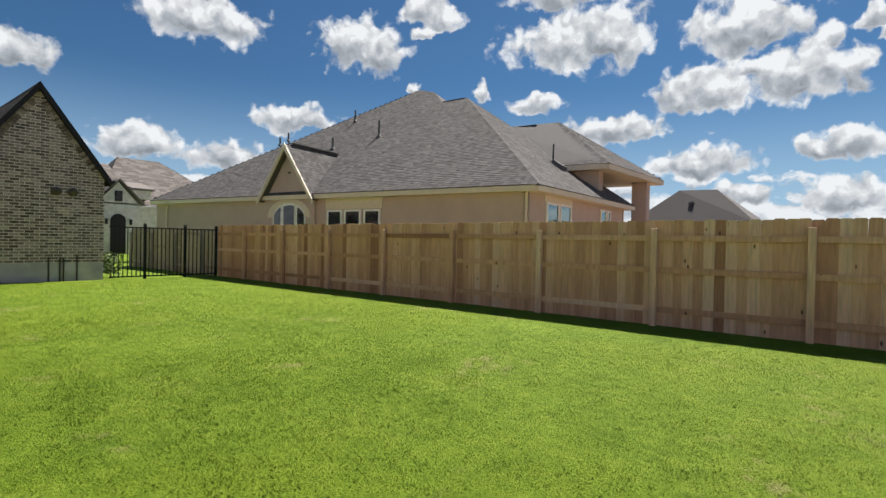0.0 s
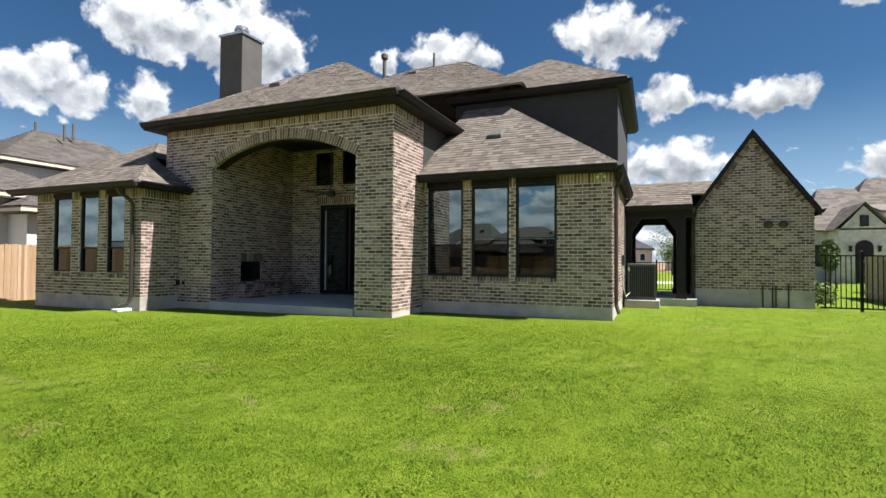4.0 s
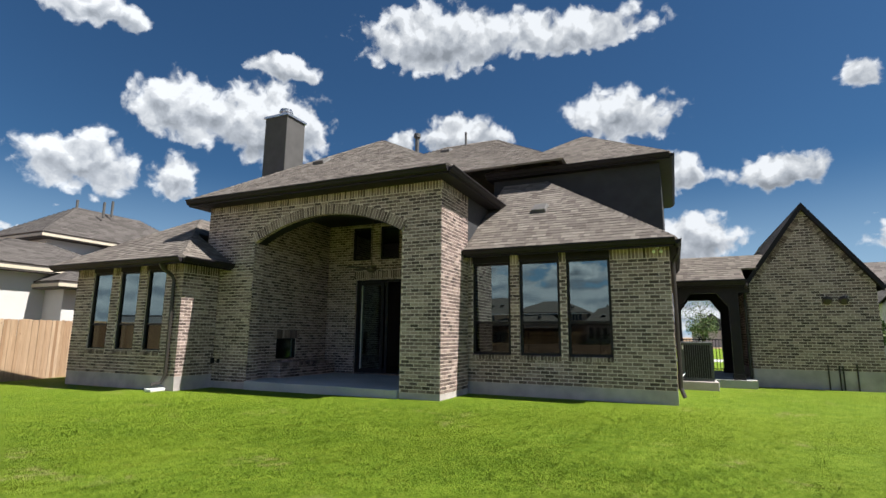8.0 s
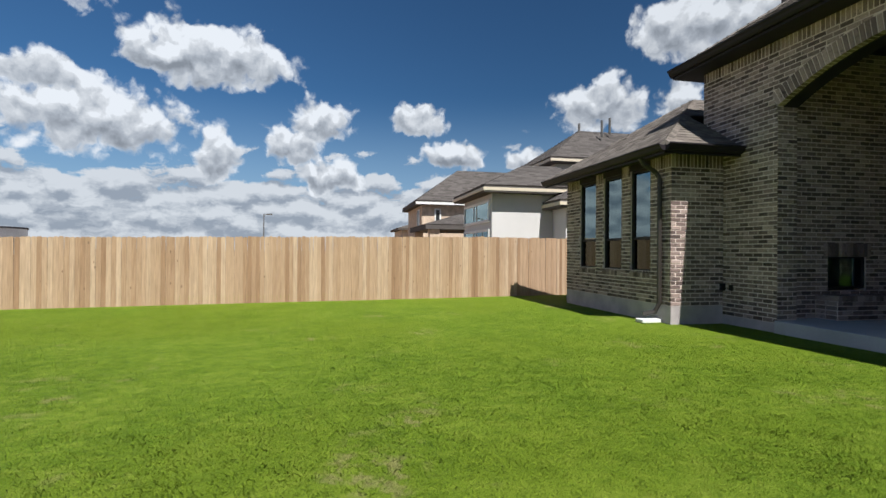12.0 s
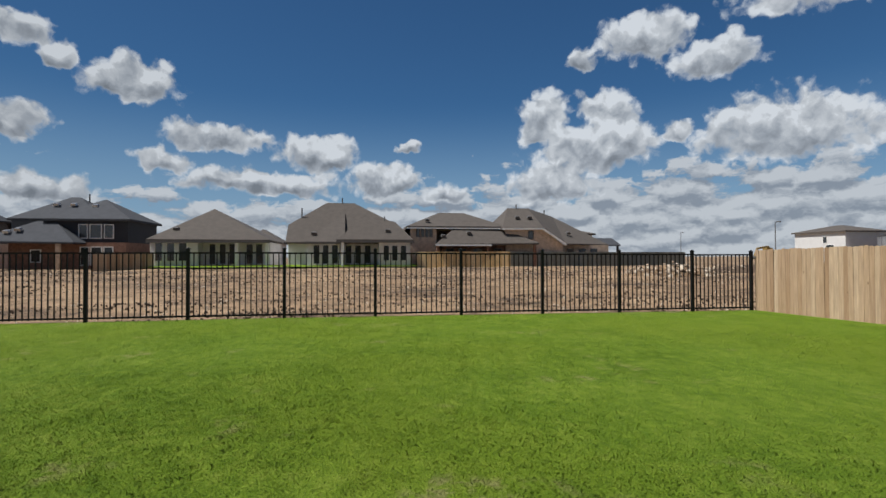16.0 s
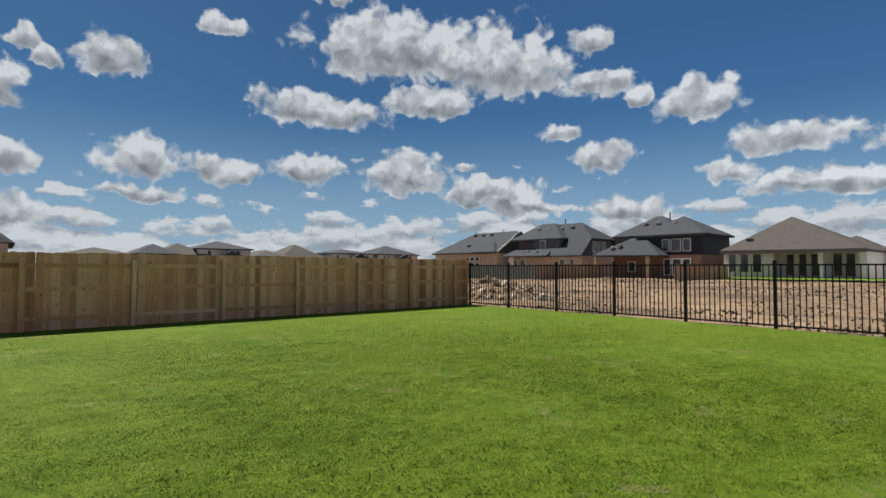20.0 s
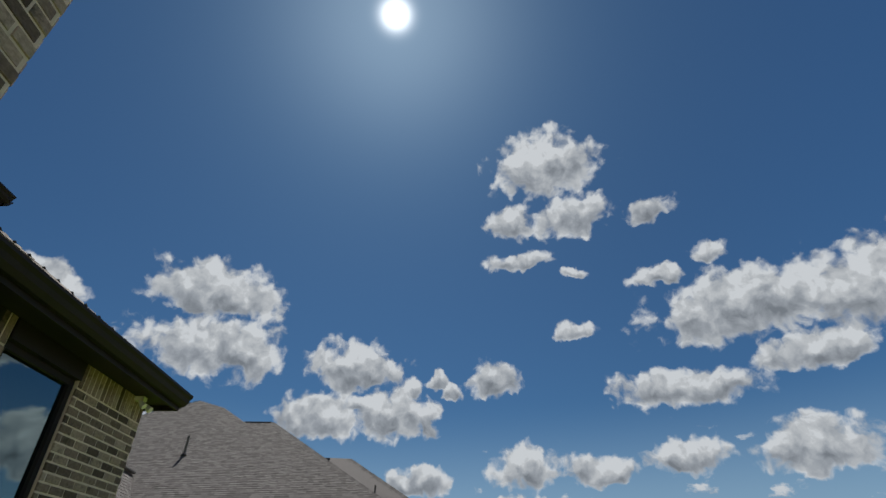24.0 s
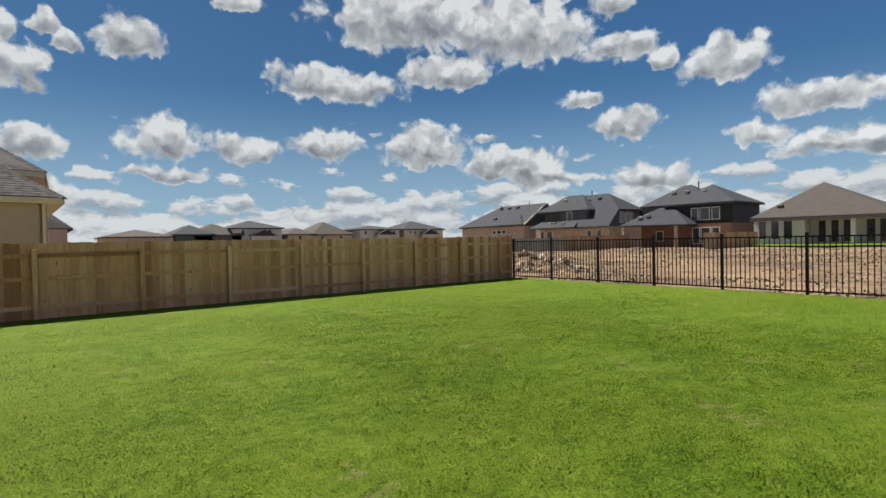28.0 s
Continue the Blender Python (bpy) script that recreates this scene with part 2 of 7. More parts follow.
def place(k):
    return k.add("ShaderNodeTexCoord").outputs["Object"]


def world_place(k):
    return k.add("ShaderNodeNewGeometry").outputs["Position"]


def piece_random(k):
    a = k.add("ShaderNodeObjectInfo").outputs["Random"]
    b = k.add("ShaderNodeNewGeometry").outputs["Random Per Island"]
    return k.math("FRACT", k.math("ADD", a, b))


def bump(k, link, height, strength=0.4, distance=0.01):
    link(k.add("ShaderNodeBump", {"Height": height, "Strength": strength, "Distance": distance}).outputs[0], "Normal")


def plain(name, color, rough=0.6, spread=0.12, scale=6.0, grain=60.0, bumps=0.15, metal=0.0, spec=0.5):
    """Paint, stucco, concrete or metal: one colour with stains at two scales and a fine relief."""
    def build(k, bsdf, link):
        p = world_place(k)
        a, b = k.noise(p, scale, 5.0), k.noise(p, grain, 3.0)
        dark = tuple(c * (1 - spread * 1.6) for c in color)
        lite = tuple(min(c * (1 + spread), 1.0) for c in color)
        link(k.ramp(k.math("ADD", k.math("MULTIPLY", a, 0.75), k.math("MULTIPLY", b, 0.25)), [(0.3, dark), (0.7, lite)]), "Base Color")
        bsdf.inputs["Roughness"].default_value = rough
        bsdf.inputs["Metallic"].default_value = metal
        bsdf.inputs["Specular IOR Level"].default_value = spec
        if bumps:
            bump(k, link, b, bumps, 0.004)
    return material(name, build)


def pieces(name, stops, rough=0.85, grain=(30, 30, 30), relief=0.5, blotch=2.0, depth=0.004, chalk=None, knots=0.0):
    """Bricks, boards or shingles: a colour of its own for every piece, with grain on it."""
    def build(k, bsdf, link):
        p = world_place(k)
        r = piece_random(k)
        far = k.noise(p, blotch, 4.0)
        near = k.noise(k.vec("MULTIPLY", p, grain), 1.0, 6.0, 0.65)
        tone = k.math("ADD", r, k.math("MULTIPLY", k.math("SUBTRACT", far, 0.5), 0.35))
        base = k.ramp(tone, stops)
        if chalk:
            smear = k.math("MULTIPLY", k.smooth(k.noise(p, 5.0, 5.0, 0.65), 0.60, 0.74), 0.6)
            base = k.mix(smear, base, (*chalk, 1.0))
            soot = k.math("MULTIPLY", k.smooth(k.noise(p, 7.0, 6.0, 0.7), 0.54, 0.68), 0.7)
            base = k.mix(soot, base, (0.045, 0.038, 0.036, 1.0))
        if knots:
            dot = k.add("ShaderNodeTexVoronoi", {"Vector": k.vec("MULTIPLY", p, (5.0, 5.0, 2.2)), "Scale": 1.0}).outputs["Distance"]
            base = k.mix(k.smooth(dot, 0.10, 0.05, 0.0, knots), base, (0.10, 0.055, 0.035, 1.0))
        link(k.mix(0.8 if chalk else 0.55, base, k.ramp(near, [(0.25, (0.45, 0.45, 0.45)), (0.75, (1.35, 1.35, 1.35))]), "MULTIPLY"), "Base Color")
        bsdf.inputs["Roughness"].default_value = rough
        bsdf.inputs["Specular IOR Level"].default_value = 0.25
        bump(k, link, near, relief, depth)
    return material(name, build)


BRICK = pieces("brick_face", [(0.0, (0.095, 0.069, 0.063)), (0.25, (0.170, 0.123, 0.112)), (0.6, (0.265, 0.194, 0.175)), (0.85, (0.365, 0.275, 0.246)), (1.0, (0.47, 0.365, 0.325))], 0.9, (40, 40, 60), 0.6, 1.2, 0.004, (0.42, 0.36, 0.325))
MORTAR = plain("mortar", (0.70, 0.58, 0.53), 0.95, 0.12, 5.0, 90.0, 0.3)
CONCRETE = plain("concrete", (0.45, 0.40, 0.40), 0.9, 0.18, 2.5, 50.0, 0.3)
SLAB = plain("slab_concrete", (0.42, 0.42, 0.42), 0.85, 0.12, 1.2, 40.0, 0.2)
SHINGLE = pieces("shingle", [(0.0, (0.100, 0.085, 0.075)), (0.3, (0.136, 0.117, 0.102)), (0.65, (0.165, 0.143, 0.125)), (1.0, (0.202, 0.177, 0.155))], 0.95, (60, 60, 60), 0.5, 0.8)
SHINGLE_GREY = pieces("shingle_grey", [(0.0, (0.076, 0.069, 0.067)), (0.5, (0.106, 0.097, 0.094)), (1.0, (0.14, 0.129, 0.125))], 0.95, (60, 60, 60), 0.5, 0.8)
WEST_ROOF = pieces("weathered_roof", [(0.0, (0.066, 0.058, 0.054)), (0.5, (0.092, 0.082, 0.076)), (1.0, (0.12, 0.107, 0.10))], 0.95, (60, 60, 60), 0.5, 0.8)
STONE_ROOF = pieces("grey_brown_shingle", [(0.0, (0.110, 0.094, 0.086)), (0.5, (0.155, 0.135, 0.124)), (1.0, (0.205, 0.182, 0.168))], 0.95, (60, 60, 60), 0.5, 0.8)
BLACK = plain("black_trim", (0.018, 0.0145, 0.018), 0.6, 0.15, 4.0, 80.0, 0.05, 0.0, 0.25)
CHARCOAL = plain("charcoal_stucco", (0.032, 0.033, 0.037), 0.85, 0.15, 3.0, 120.0, 0.5)
CHIMNEY = plain("chimney_stucco", (0.085, 0.082, 0.08), 0.9, 0.12, 3.0, 120.0, 0.5)
STEEL = plain("galvanised_steel", (0.55, 0.56, 0.58), 0.35, 0.15, 8.0, 60.0, 0.05, 0.9)
LEAD = plain("vent_paint", (0.10, 0.095, 0.09), 0.6, 0.15)
OLD_WOOD = pieces("weathered_fence_board", [(0.0, (0.36, 0.17, 0.10)), (0.2, (0.55, 0.29, 0.175)), (0.6, (0.68, 0.385, 0.235)), (0.85, (0.74, 0.45, 0.29)), (1.0, (0.80, 0.53, 0.37))], 0.8, (26, 26, 2.2), 0.35, 0.9, 0.004, None, 0.9)
NEW_WOOD = pieces("fresh_fence_board", [(0.0, (0.30, 0.182, 0.106)), (0.2, (0.38, 0.25, 0.155)), (0.7, (0.435, 0.30, 0.195)), (1.0, (0.50, 0.365, 0.25))], 0.8, (30, 30, 2.0), 0.25, 0.7, 0.004, None, 0.6)
GOLD_WOOD = pieces("golden_fence_board", [(0.0, (0.62, 0.42, 0.19)), (0.5, (0.72, 0.51, 0.25)), (1.0, (0.78, 0.59, 0.33))], 0.75, (24, 24, 2.0), 0.25, 0.7)
GREY_WOOD = pieces("grey_fence_board", [(0.0, (0.18, 0.185, 0.160)), (0.5, (0.225, 0.23, 0.20)), (1.0, (0.27, 0.275, 0.24))], 0.85, (20, 20, 2.0), 0.25, 0.5)
SIDE_WOOD = pieces("greyed_fence_board", [(0.0, (0.32, 0.275, 0.205)), (0.5, (0.41, 0.36, 0.28)), (1.0, (0.50, 0.445, 0.355))], 0.85, (20, 20, 2.0), 0.25, 0.5)
IRON = plain("black_iron", (0.008, 0.008, 0.009), 0.55, 0.1, 6.0, 60.0, 0.0, 0.0, 0.2)
PALE_STONE = plain("pale_limestone", (0.57, 0.53, 0.49), 0.92, 0.18, 3.0, 9.0, 0.5)
BEIGE = plain("beige_stucco", (0.46, 0.36, 0.31), 0.92, 0.06, 1.2, 130.0, 0.45)
CREAM = plain("cream_trim", (0.62, 0.54, 0.42), 0.6, 0.06)
WHITE = plain("white_stucco", (0.60, 0.585, 0.57), 0.9, 0.05, 1.0, 120.0, 0.4)
WHITE_TRIM = plain("white_trim", (0.78, 0.77, 0.74), 0.5, 0.05)
GREY_WALL = plain("grey_siding", (0.10, 0.105, 0.115), 0.8, 0.08, 1.5, 60.0, 0.3)
NAVY_WALL = plain("dark_siding", (0.028, 0.03, 0.036), 0.8, 0.1, 1.5, 60.0, 0.3)
TAN_STONE = plain("tan_limestone", (0.58, 0.45, 0.34), 0.92, 0.22, 3.0, 9.0, 0.6)
RED_BRICK = plain("reddish_brick_far", (0.24, 0.13, 0.09), 0.92, 0.25, 4.0, 12.0, 0.5)
ROOF_TAN = plain("far_roof_tan", (0.085, 0.071, 0.061), 0.95, 0.12, 2.0, 8.0, 0.5)
ROOF_GREY = plain("far_roof_grey", (0.050, 0.052, 0.060), 0.95, 0.14, 2.0, 8.0, 0.5)
ASPHALT = plain("asphalt", (0.055, 0.055, 0.057), 0.9, 0.2, 1.0, 30.0, 0.3)
CLOD = pieces("soil_clod", [(0.0, (0.060, 0.042, 0.030)), (0.5, (0.115, 0.080, 0.055)), (1.0, (0.19, 0.14, 0.098))], 0.97, (9, 9, 9), 0.7, 3.0, 0.02)
ROCK = pieces("limestone_rock", [(0.0, (0.22, 0.15, 0.10)), (0.4, (0.42, 0.32, 0.23)), (1.0, (0.62, 0.53, 0.42))], 0.92, (9, 9, 9), 0.7, 3.0, 0.02)
BARK = plain("bark", (0.12, 0.09, 0.065), 0.95, 0.3, 8.0, 40.0, 0.6)
INNER = plain("interior_paint", (0.34, 0.32, 0.29), 0.7, 0.05)
PLASTIC = plain("ac_grey_metal", (0.075, 0.085, 0.085), 0.5, 0.1)
SPOUT = plain("white_plastic", (0.75, 0.75, 0.73), 0.5, 0.08)
BRONZE = plain("bronze_cap", (0.06, 0.045, 0.035), 0.5, 0.2)


def build_glass(k, bsdf, link):
    out = k.tree.nodes["Material Output"]
    wave = k.noise(world_place(k), 1.3, 2.0)
    nrm = k.add("ShaderNodeBump", {"Height": wave, "Strength": 0.02, "Distance": 0.02}).outputs[0]
    gloss = k.add("ShaderNodeBsdfGlossy", {"Color": (0.66, 0.84, 0.85, 1), "Roughness": 0.0, "Normal": nrm}).outputs[0]
    clear = k.add("ShaderNodeBsdfTransparent", {"Color": (0.14, 0.155, 0.155, 1)}).outputs[0]
    fres = k.add("ShaderNodeFresnel", {"IOR": 1.9}).outputs[0]
    mixed = k.add("ShaderNodeMixShader", {0: k.math("MINIMUM", k.math("MULTIPLY_ADD", fres, 1.6, 0.10), 1.0), 1: clear, 2: gloss})
    k.tree.links.new(mixed.outputs[0], out.inputs["Surface"])


GLASS = material("window_glass", build_glass)


def build_screen(k, bsdf, link):
    """Glass behind a fine dark insect screen."""
    out = k.tree.nodes["Material Output"]
    gloss = k.add("ShaderNodeBsdfGlossy", {"Color": (0.5, 0.56, 0.55, 1), "Roughness": 0.03}).outputs[0]
    clear = k.add("ShaderNodeBsdfTransparent", {"Color": (0.09, 0.10, 0.10, 1)}).outputs[0]
    fres = k.add("ShaderNodeFresnel", {"IOR": 1.6}).outputs[0]
    mixed = k.add("ShaderNodeMixShader", {0: k.math("MULTIPLY_ADD", fres, 1.0, 0.05), 1: clear, 2: gloss})
    k.tree.links.new(mixed.outputs[0], out.inputs["Surface"])


SCREEN = material("screened_glass", build_screen)


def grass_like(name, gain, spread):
    """Mown lawn: mottled green with straw patches; gain puts shade into the thatch's colour and brightness into the
    blades over it.
    """
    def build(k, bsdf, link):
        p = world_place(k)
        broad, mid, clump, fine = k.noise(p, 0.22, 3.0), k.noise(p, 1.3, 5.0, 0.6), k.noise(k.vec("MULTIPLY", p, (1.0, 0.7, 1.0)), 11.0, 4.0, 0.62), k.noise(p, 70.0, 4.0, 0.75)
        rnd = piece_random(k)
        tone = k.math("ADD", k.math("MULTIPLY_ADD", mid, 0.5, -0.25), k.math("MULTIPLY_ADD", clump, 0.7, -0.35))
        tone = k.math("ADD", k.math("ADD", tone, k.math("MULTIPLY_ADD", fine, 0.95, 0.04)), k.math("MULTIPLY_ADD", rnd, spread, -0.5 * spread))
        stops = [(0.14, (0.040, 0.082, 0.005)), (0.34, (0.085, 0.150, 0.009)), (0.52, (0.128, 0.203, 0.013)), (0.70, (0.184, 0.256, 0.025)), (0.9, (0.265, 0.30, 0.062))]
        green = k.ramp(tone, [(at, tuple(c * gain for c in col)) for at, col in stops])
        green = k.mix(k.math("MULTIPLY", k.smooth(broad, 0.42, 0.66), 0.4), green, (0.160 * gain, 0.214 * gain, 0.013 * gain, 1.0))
        straw = k.math("MULTIPLY", k.smooth(k.noise(p, 0.8, 4.0, 0.6), 0.57, 0.69), k.smooth(k.noise(p, 6.0, 5.0, 0.7), 0.46, 0.60))
        link(k.mix(k.math("MULTIPLY", straw, 0.55), green, (0.30 * gain, 0.25 * gain, 0.12 * gain, 1.0)), "Base Color")
        bsdf.inputs["Roughness"].default_value = 0.7
        bsdf.inputs["Specular IOR Level"].default_value = 0.10
        bump(k, link, fine, 0.9, 0.03)
    return material(name, build)


# one lawn colour twice: darker as shaded thatch, brighter as lit blades
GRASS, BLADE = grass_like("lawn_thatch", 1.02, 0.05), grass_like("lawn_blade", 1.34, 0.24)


def build_dirt(k, bsdf, link):
    p = world_place(k)
    a, b, c = k.noise(p, 0.16, 4.0, 0.6), k.noise(p, 1.4, 6.0, 0.65), k.noise(p, 14.0, 5.0, 0.65)
    tone = k.math("ADD", k.math("MULTIPLY", a, 0.4), k.math("ADD", k.math("MULTIPLY", b, 0.38), k.math("MULTIPLY", c, 0.22)))
    link(k.ramp(tone, [(0.41, (0.050, 0.030, 0.016)), (0.46, (0.135, 0.084, 0.046)), (0.53, (0.265, 0.172, 0.096)), (0.66, (0.40, 0.278, 0.165))]), "Base Color")
    bsdf.inputs["Roughness"].default_value = 0.97
    bump(k, link, k.math("ADD", b, k.math("MULTIPLY", c, 0.5)), 0.9, 0.08)


DIRT = material("graded_soil", build_dirt)


def build_leaf(k, bsdf, link):
    link(k.ramp(piece_random(k), [(0.0, (0.035, 0.065, 0.015)), (0.6, (0.075, 0.125, 0.025)), (1.0, (0.15, 0.19, 0.05))]), "Base Color")
    bsdf.inputs["Roughness"].default_value = 0.7


LEAF = material("leaf", build_leaf)


def build_lamp(k, bsdf, link):
    bsdf.inputs["Emission Color"].default_value = (1.0, 0.86, 0.66, 1)
    bsdf.inputs["Emission Strength"].default_value = 3.0


LAMP = material("lit_downlight", build_lamp)


# ---------------------------------------------------------------- mesh helpers
class Geo:
    """Gathers corners and faces of one mesh."""

    def __init__(self):
        self.v, self.f = [], []

    def add(self, corners, faces):
        n = len(self.v)
        self.v.extend(tuple(c) for c in corners)
        self.f.extend(tuple(n + i for i in face) for face in faces)
        return self

    def hexa(self, c):
        """Eight corners: four below, four above, each round the same way."""
        return self.add(c, [(3, 2, 1, 0), (4, 5, 6, 7), (0, 1, 5, 4), (1, 2, 6, 5), (2, 3, 7, 6), (3, 0, 4, 7)])

    def box(self, x0, y0, z0, x1, y1, z1):
        return self.hexa([(x0, y0, z0), (x1, y0, z0), (x1, y1, z0), (x0, y1, z0), (x0, y0, z1), (x1, y0, z1), (x1, y1, z1), (x0, y1, z1)])

    def beam(self, p, q, w, h):
        """A square bar from p to q, w wide and h high."""
        p, q = Vector(p), Vector(q)
        d = (q - p).normalized()
        side = d.cross(Vector((0, 0, 1)))
        side = (side if side.length > 1e-3 else Vector((1, 0, 0))).normalized()
        up = side.cross(d).normalized()
        s, u = side * w / 2, up * h / 2
        return self.hexa([p - s - u, p + s - u, q + s - u, q - s - u, p - s + u, p + s + u, q + s + u, q - s + u])

    def slab(self, poly, off):
        """A flat polygon given a thickness by the way off."""
        n, off = len(poly), Vector(off)
        a, b = [Vector(p) for p in poly], [Vector(p) + off for p in poly]
        return self.add(a + b, [tuple(range(n))[::-1], tuple(range(n, 2 * n))] + [(i, (i + 1) % n, n + (i + 1) % n, n + i) for i in range(n)])

    def tube(self, pts, r, sides=8, cap=True):
        pts = [Vector(p) for p in pts]
        rings = []
        for i, p in enumerate(pts):
            d = (pts[min(i + 1, len(pts) - 1)] - pts[max(i - 1, 0)]).normalized()
            a = d.orthogonal().normalized() if not rings else (rings[-1][1] - d * rings[-1][1].dot(d)).normalized()
            b = d.cross(a)
            rr = r[i] if isinstance(r, (list, tuple)) else r
            rings.append(([p + (a * math.cos(2 * math.pi * j / sides) + b * math.sin(2 * math.pi * j / sides)) * rr for j in range(sides)], a))
        base = len(self.v)
        for ring, _ in rings:
            self.v.extend(tuple(c) for c in ring)
        for i in range(len(rings) - 1):
            for j in range(sides):
                k2 = (j + 1) % sides
                self.f.append((base + i * sides + j, base + i * sides + k2, base + (i + 1) * sides + k2, base + (i + 1) * sides + j))
        if cap:
            self.f.append(tuple(base + j for j in range(sides))[::-1])
            self.f.append(tuple(base + (len(rings) - 1) * sides + j for j in range(sides)))
        return self

    def sweep(self, profile, p, q, out):
        """A closed profile of (outward, up) drawn straight from p to q."""
        p, q, out = Vector(p), Vector(q), Vector(out)
        n = len(profile)
        a = [p + out * x + Vector((0, 0, z)) for x, z in profile]
        b = [q + out * x + Vector((0, 0, z)) for x, z in profile]
        return self.add(a + b, [tuple(range(n)), tuple(range(n, 2 * n))[::-1]] + [(i, n + i, n + (i + 1) % n, (i + 1) % n) for i in range(n)])

    def mesh(self, name, mat, smooth=False):
        me = bpy.data.meshes.new(name)
        me.from_pydata(self.v, [], self.f)
        if mat:
            me.materials.append(mat)
        bm = bmesh.new()
        bm.from_mesh(me)
        bmesh.ops.recalc_face_normals(bm, faces=bm.faces)
        bm.to_mesh(me)
        bm.free()
        if smooth:
            me.shade_smooth()
        return me


def stands(ob):
    """Where the thing that ob belongs to has its base; its parts are drawn in world metres."""
    return ob.location.copy() if ob.parent is None else Vector((0, 0, 0))


def part(name, geo, mat, parent=None, label="", smooth=False, bevel=0.0):
    """Links one mesh object under a thing or a part."""
    me = geo.mesh(name, mat, smooth) if isinstance(geo, Geo) else geo
    if bevel:
        bm = bmesh.new()
        bm.from_mesh(me)
        bmesh.ops.remove_doubles(bm, verts=bm.verts, dist=1e-5)
        bmesh.ops.bevel(bm, geom=list(bm.edges), offset=bevel, segments=1, affect="EDGES", clamp_overlap=True)
        bm.to_mesh(me)
        bm.free()
    ob = new(name, me)
    if parent:
        ob.parent = parent
        ob.matrix_parent_inverse = Matrix.Translation(-stands(parent))
    if label:
        ob["label"] = label
    return ob


def thing(name, label, category, at=(0, 0, 0), group="", kind=""):
    ob = new(name)
    ob.location = at
    ob.empty_display_size = 0.2
    return tagged(ob, label, category, group, kind)


COURSE, BRICK_L, JOINT = 0.0762, 0.2032, 0.0115
brick_mesh = None


def brick_box(g, o, u, n, u0, u1, v0, v1, proud):
    """One brick standing out of a wall: o is the wall's start, u along it, n out of it."""
    c = 0.004
    def at(a, d, z):
        return (o[0] + u[0] * a + n[0] * d, o[1] + u[1] * a + n[1] * d, z)
    g.add([at(u0, -0.01, v0), at(u1, -0.01, v0), at(u1, -0.01, v1), at(u0, -0.01, v1), at(u0 + c, proud, v0 + c), at(u1 - c, proud, v0 + c),
           at(u1 - c, proud, v1 - c), at(u0 + c, proud, v1 - c)], [(4, 5, 6, 7), (0, 1, 5, 4), (1, 2, 6, 5), (2, 3, 7, 6), (3, 0, 4, 7)])


def shared_brick():
    global brick_mesh
    if brick_mesh is None:
        g = Geo()
        brick_box(g, (0, 0), (1, 0), (0, -1), 0, BRICK_L - JOINT, 0, COURSE - JOINT, 0.006)
        brick_mesh = g.mesh("brick", BRICK)
    return brick_mesh


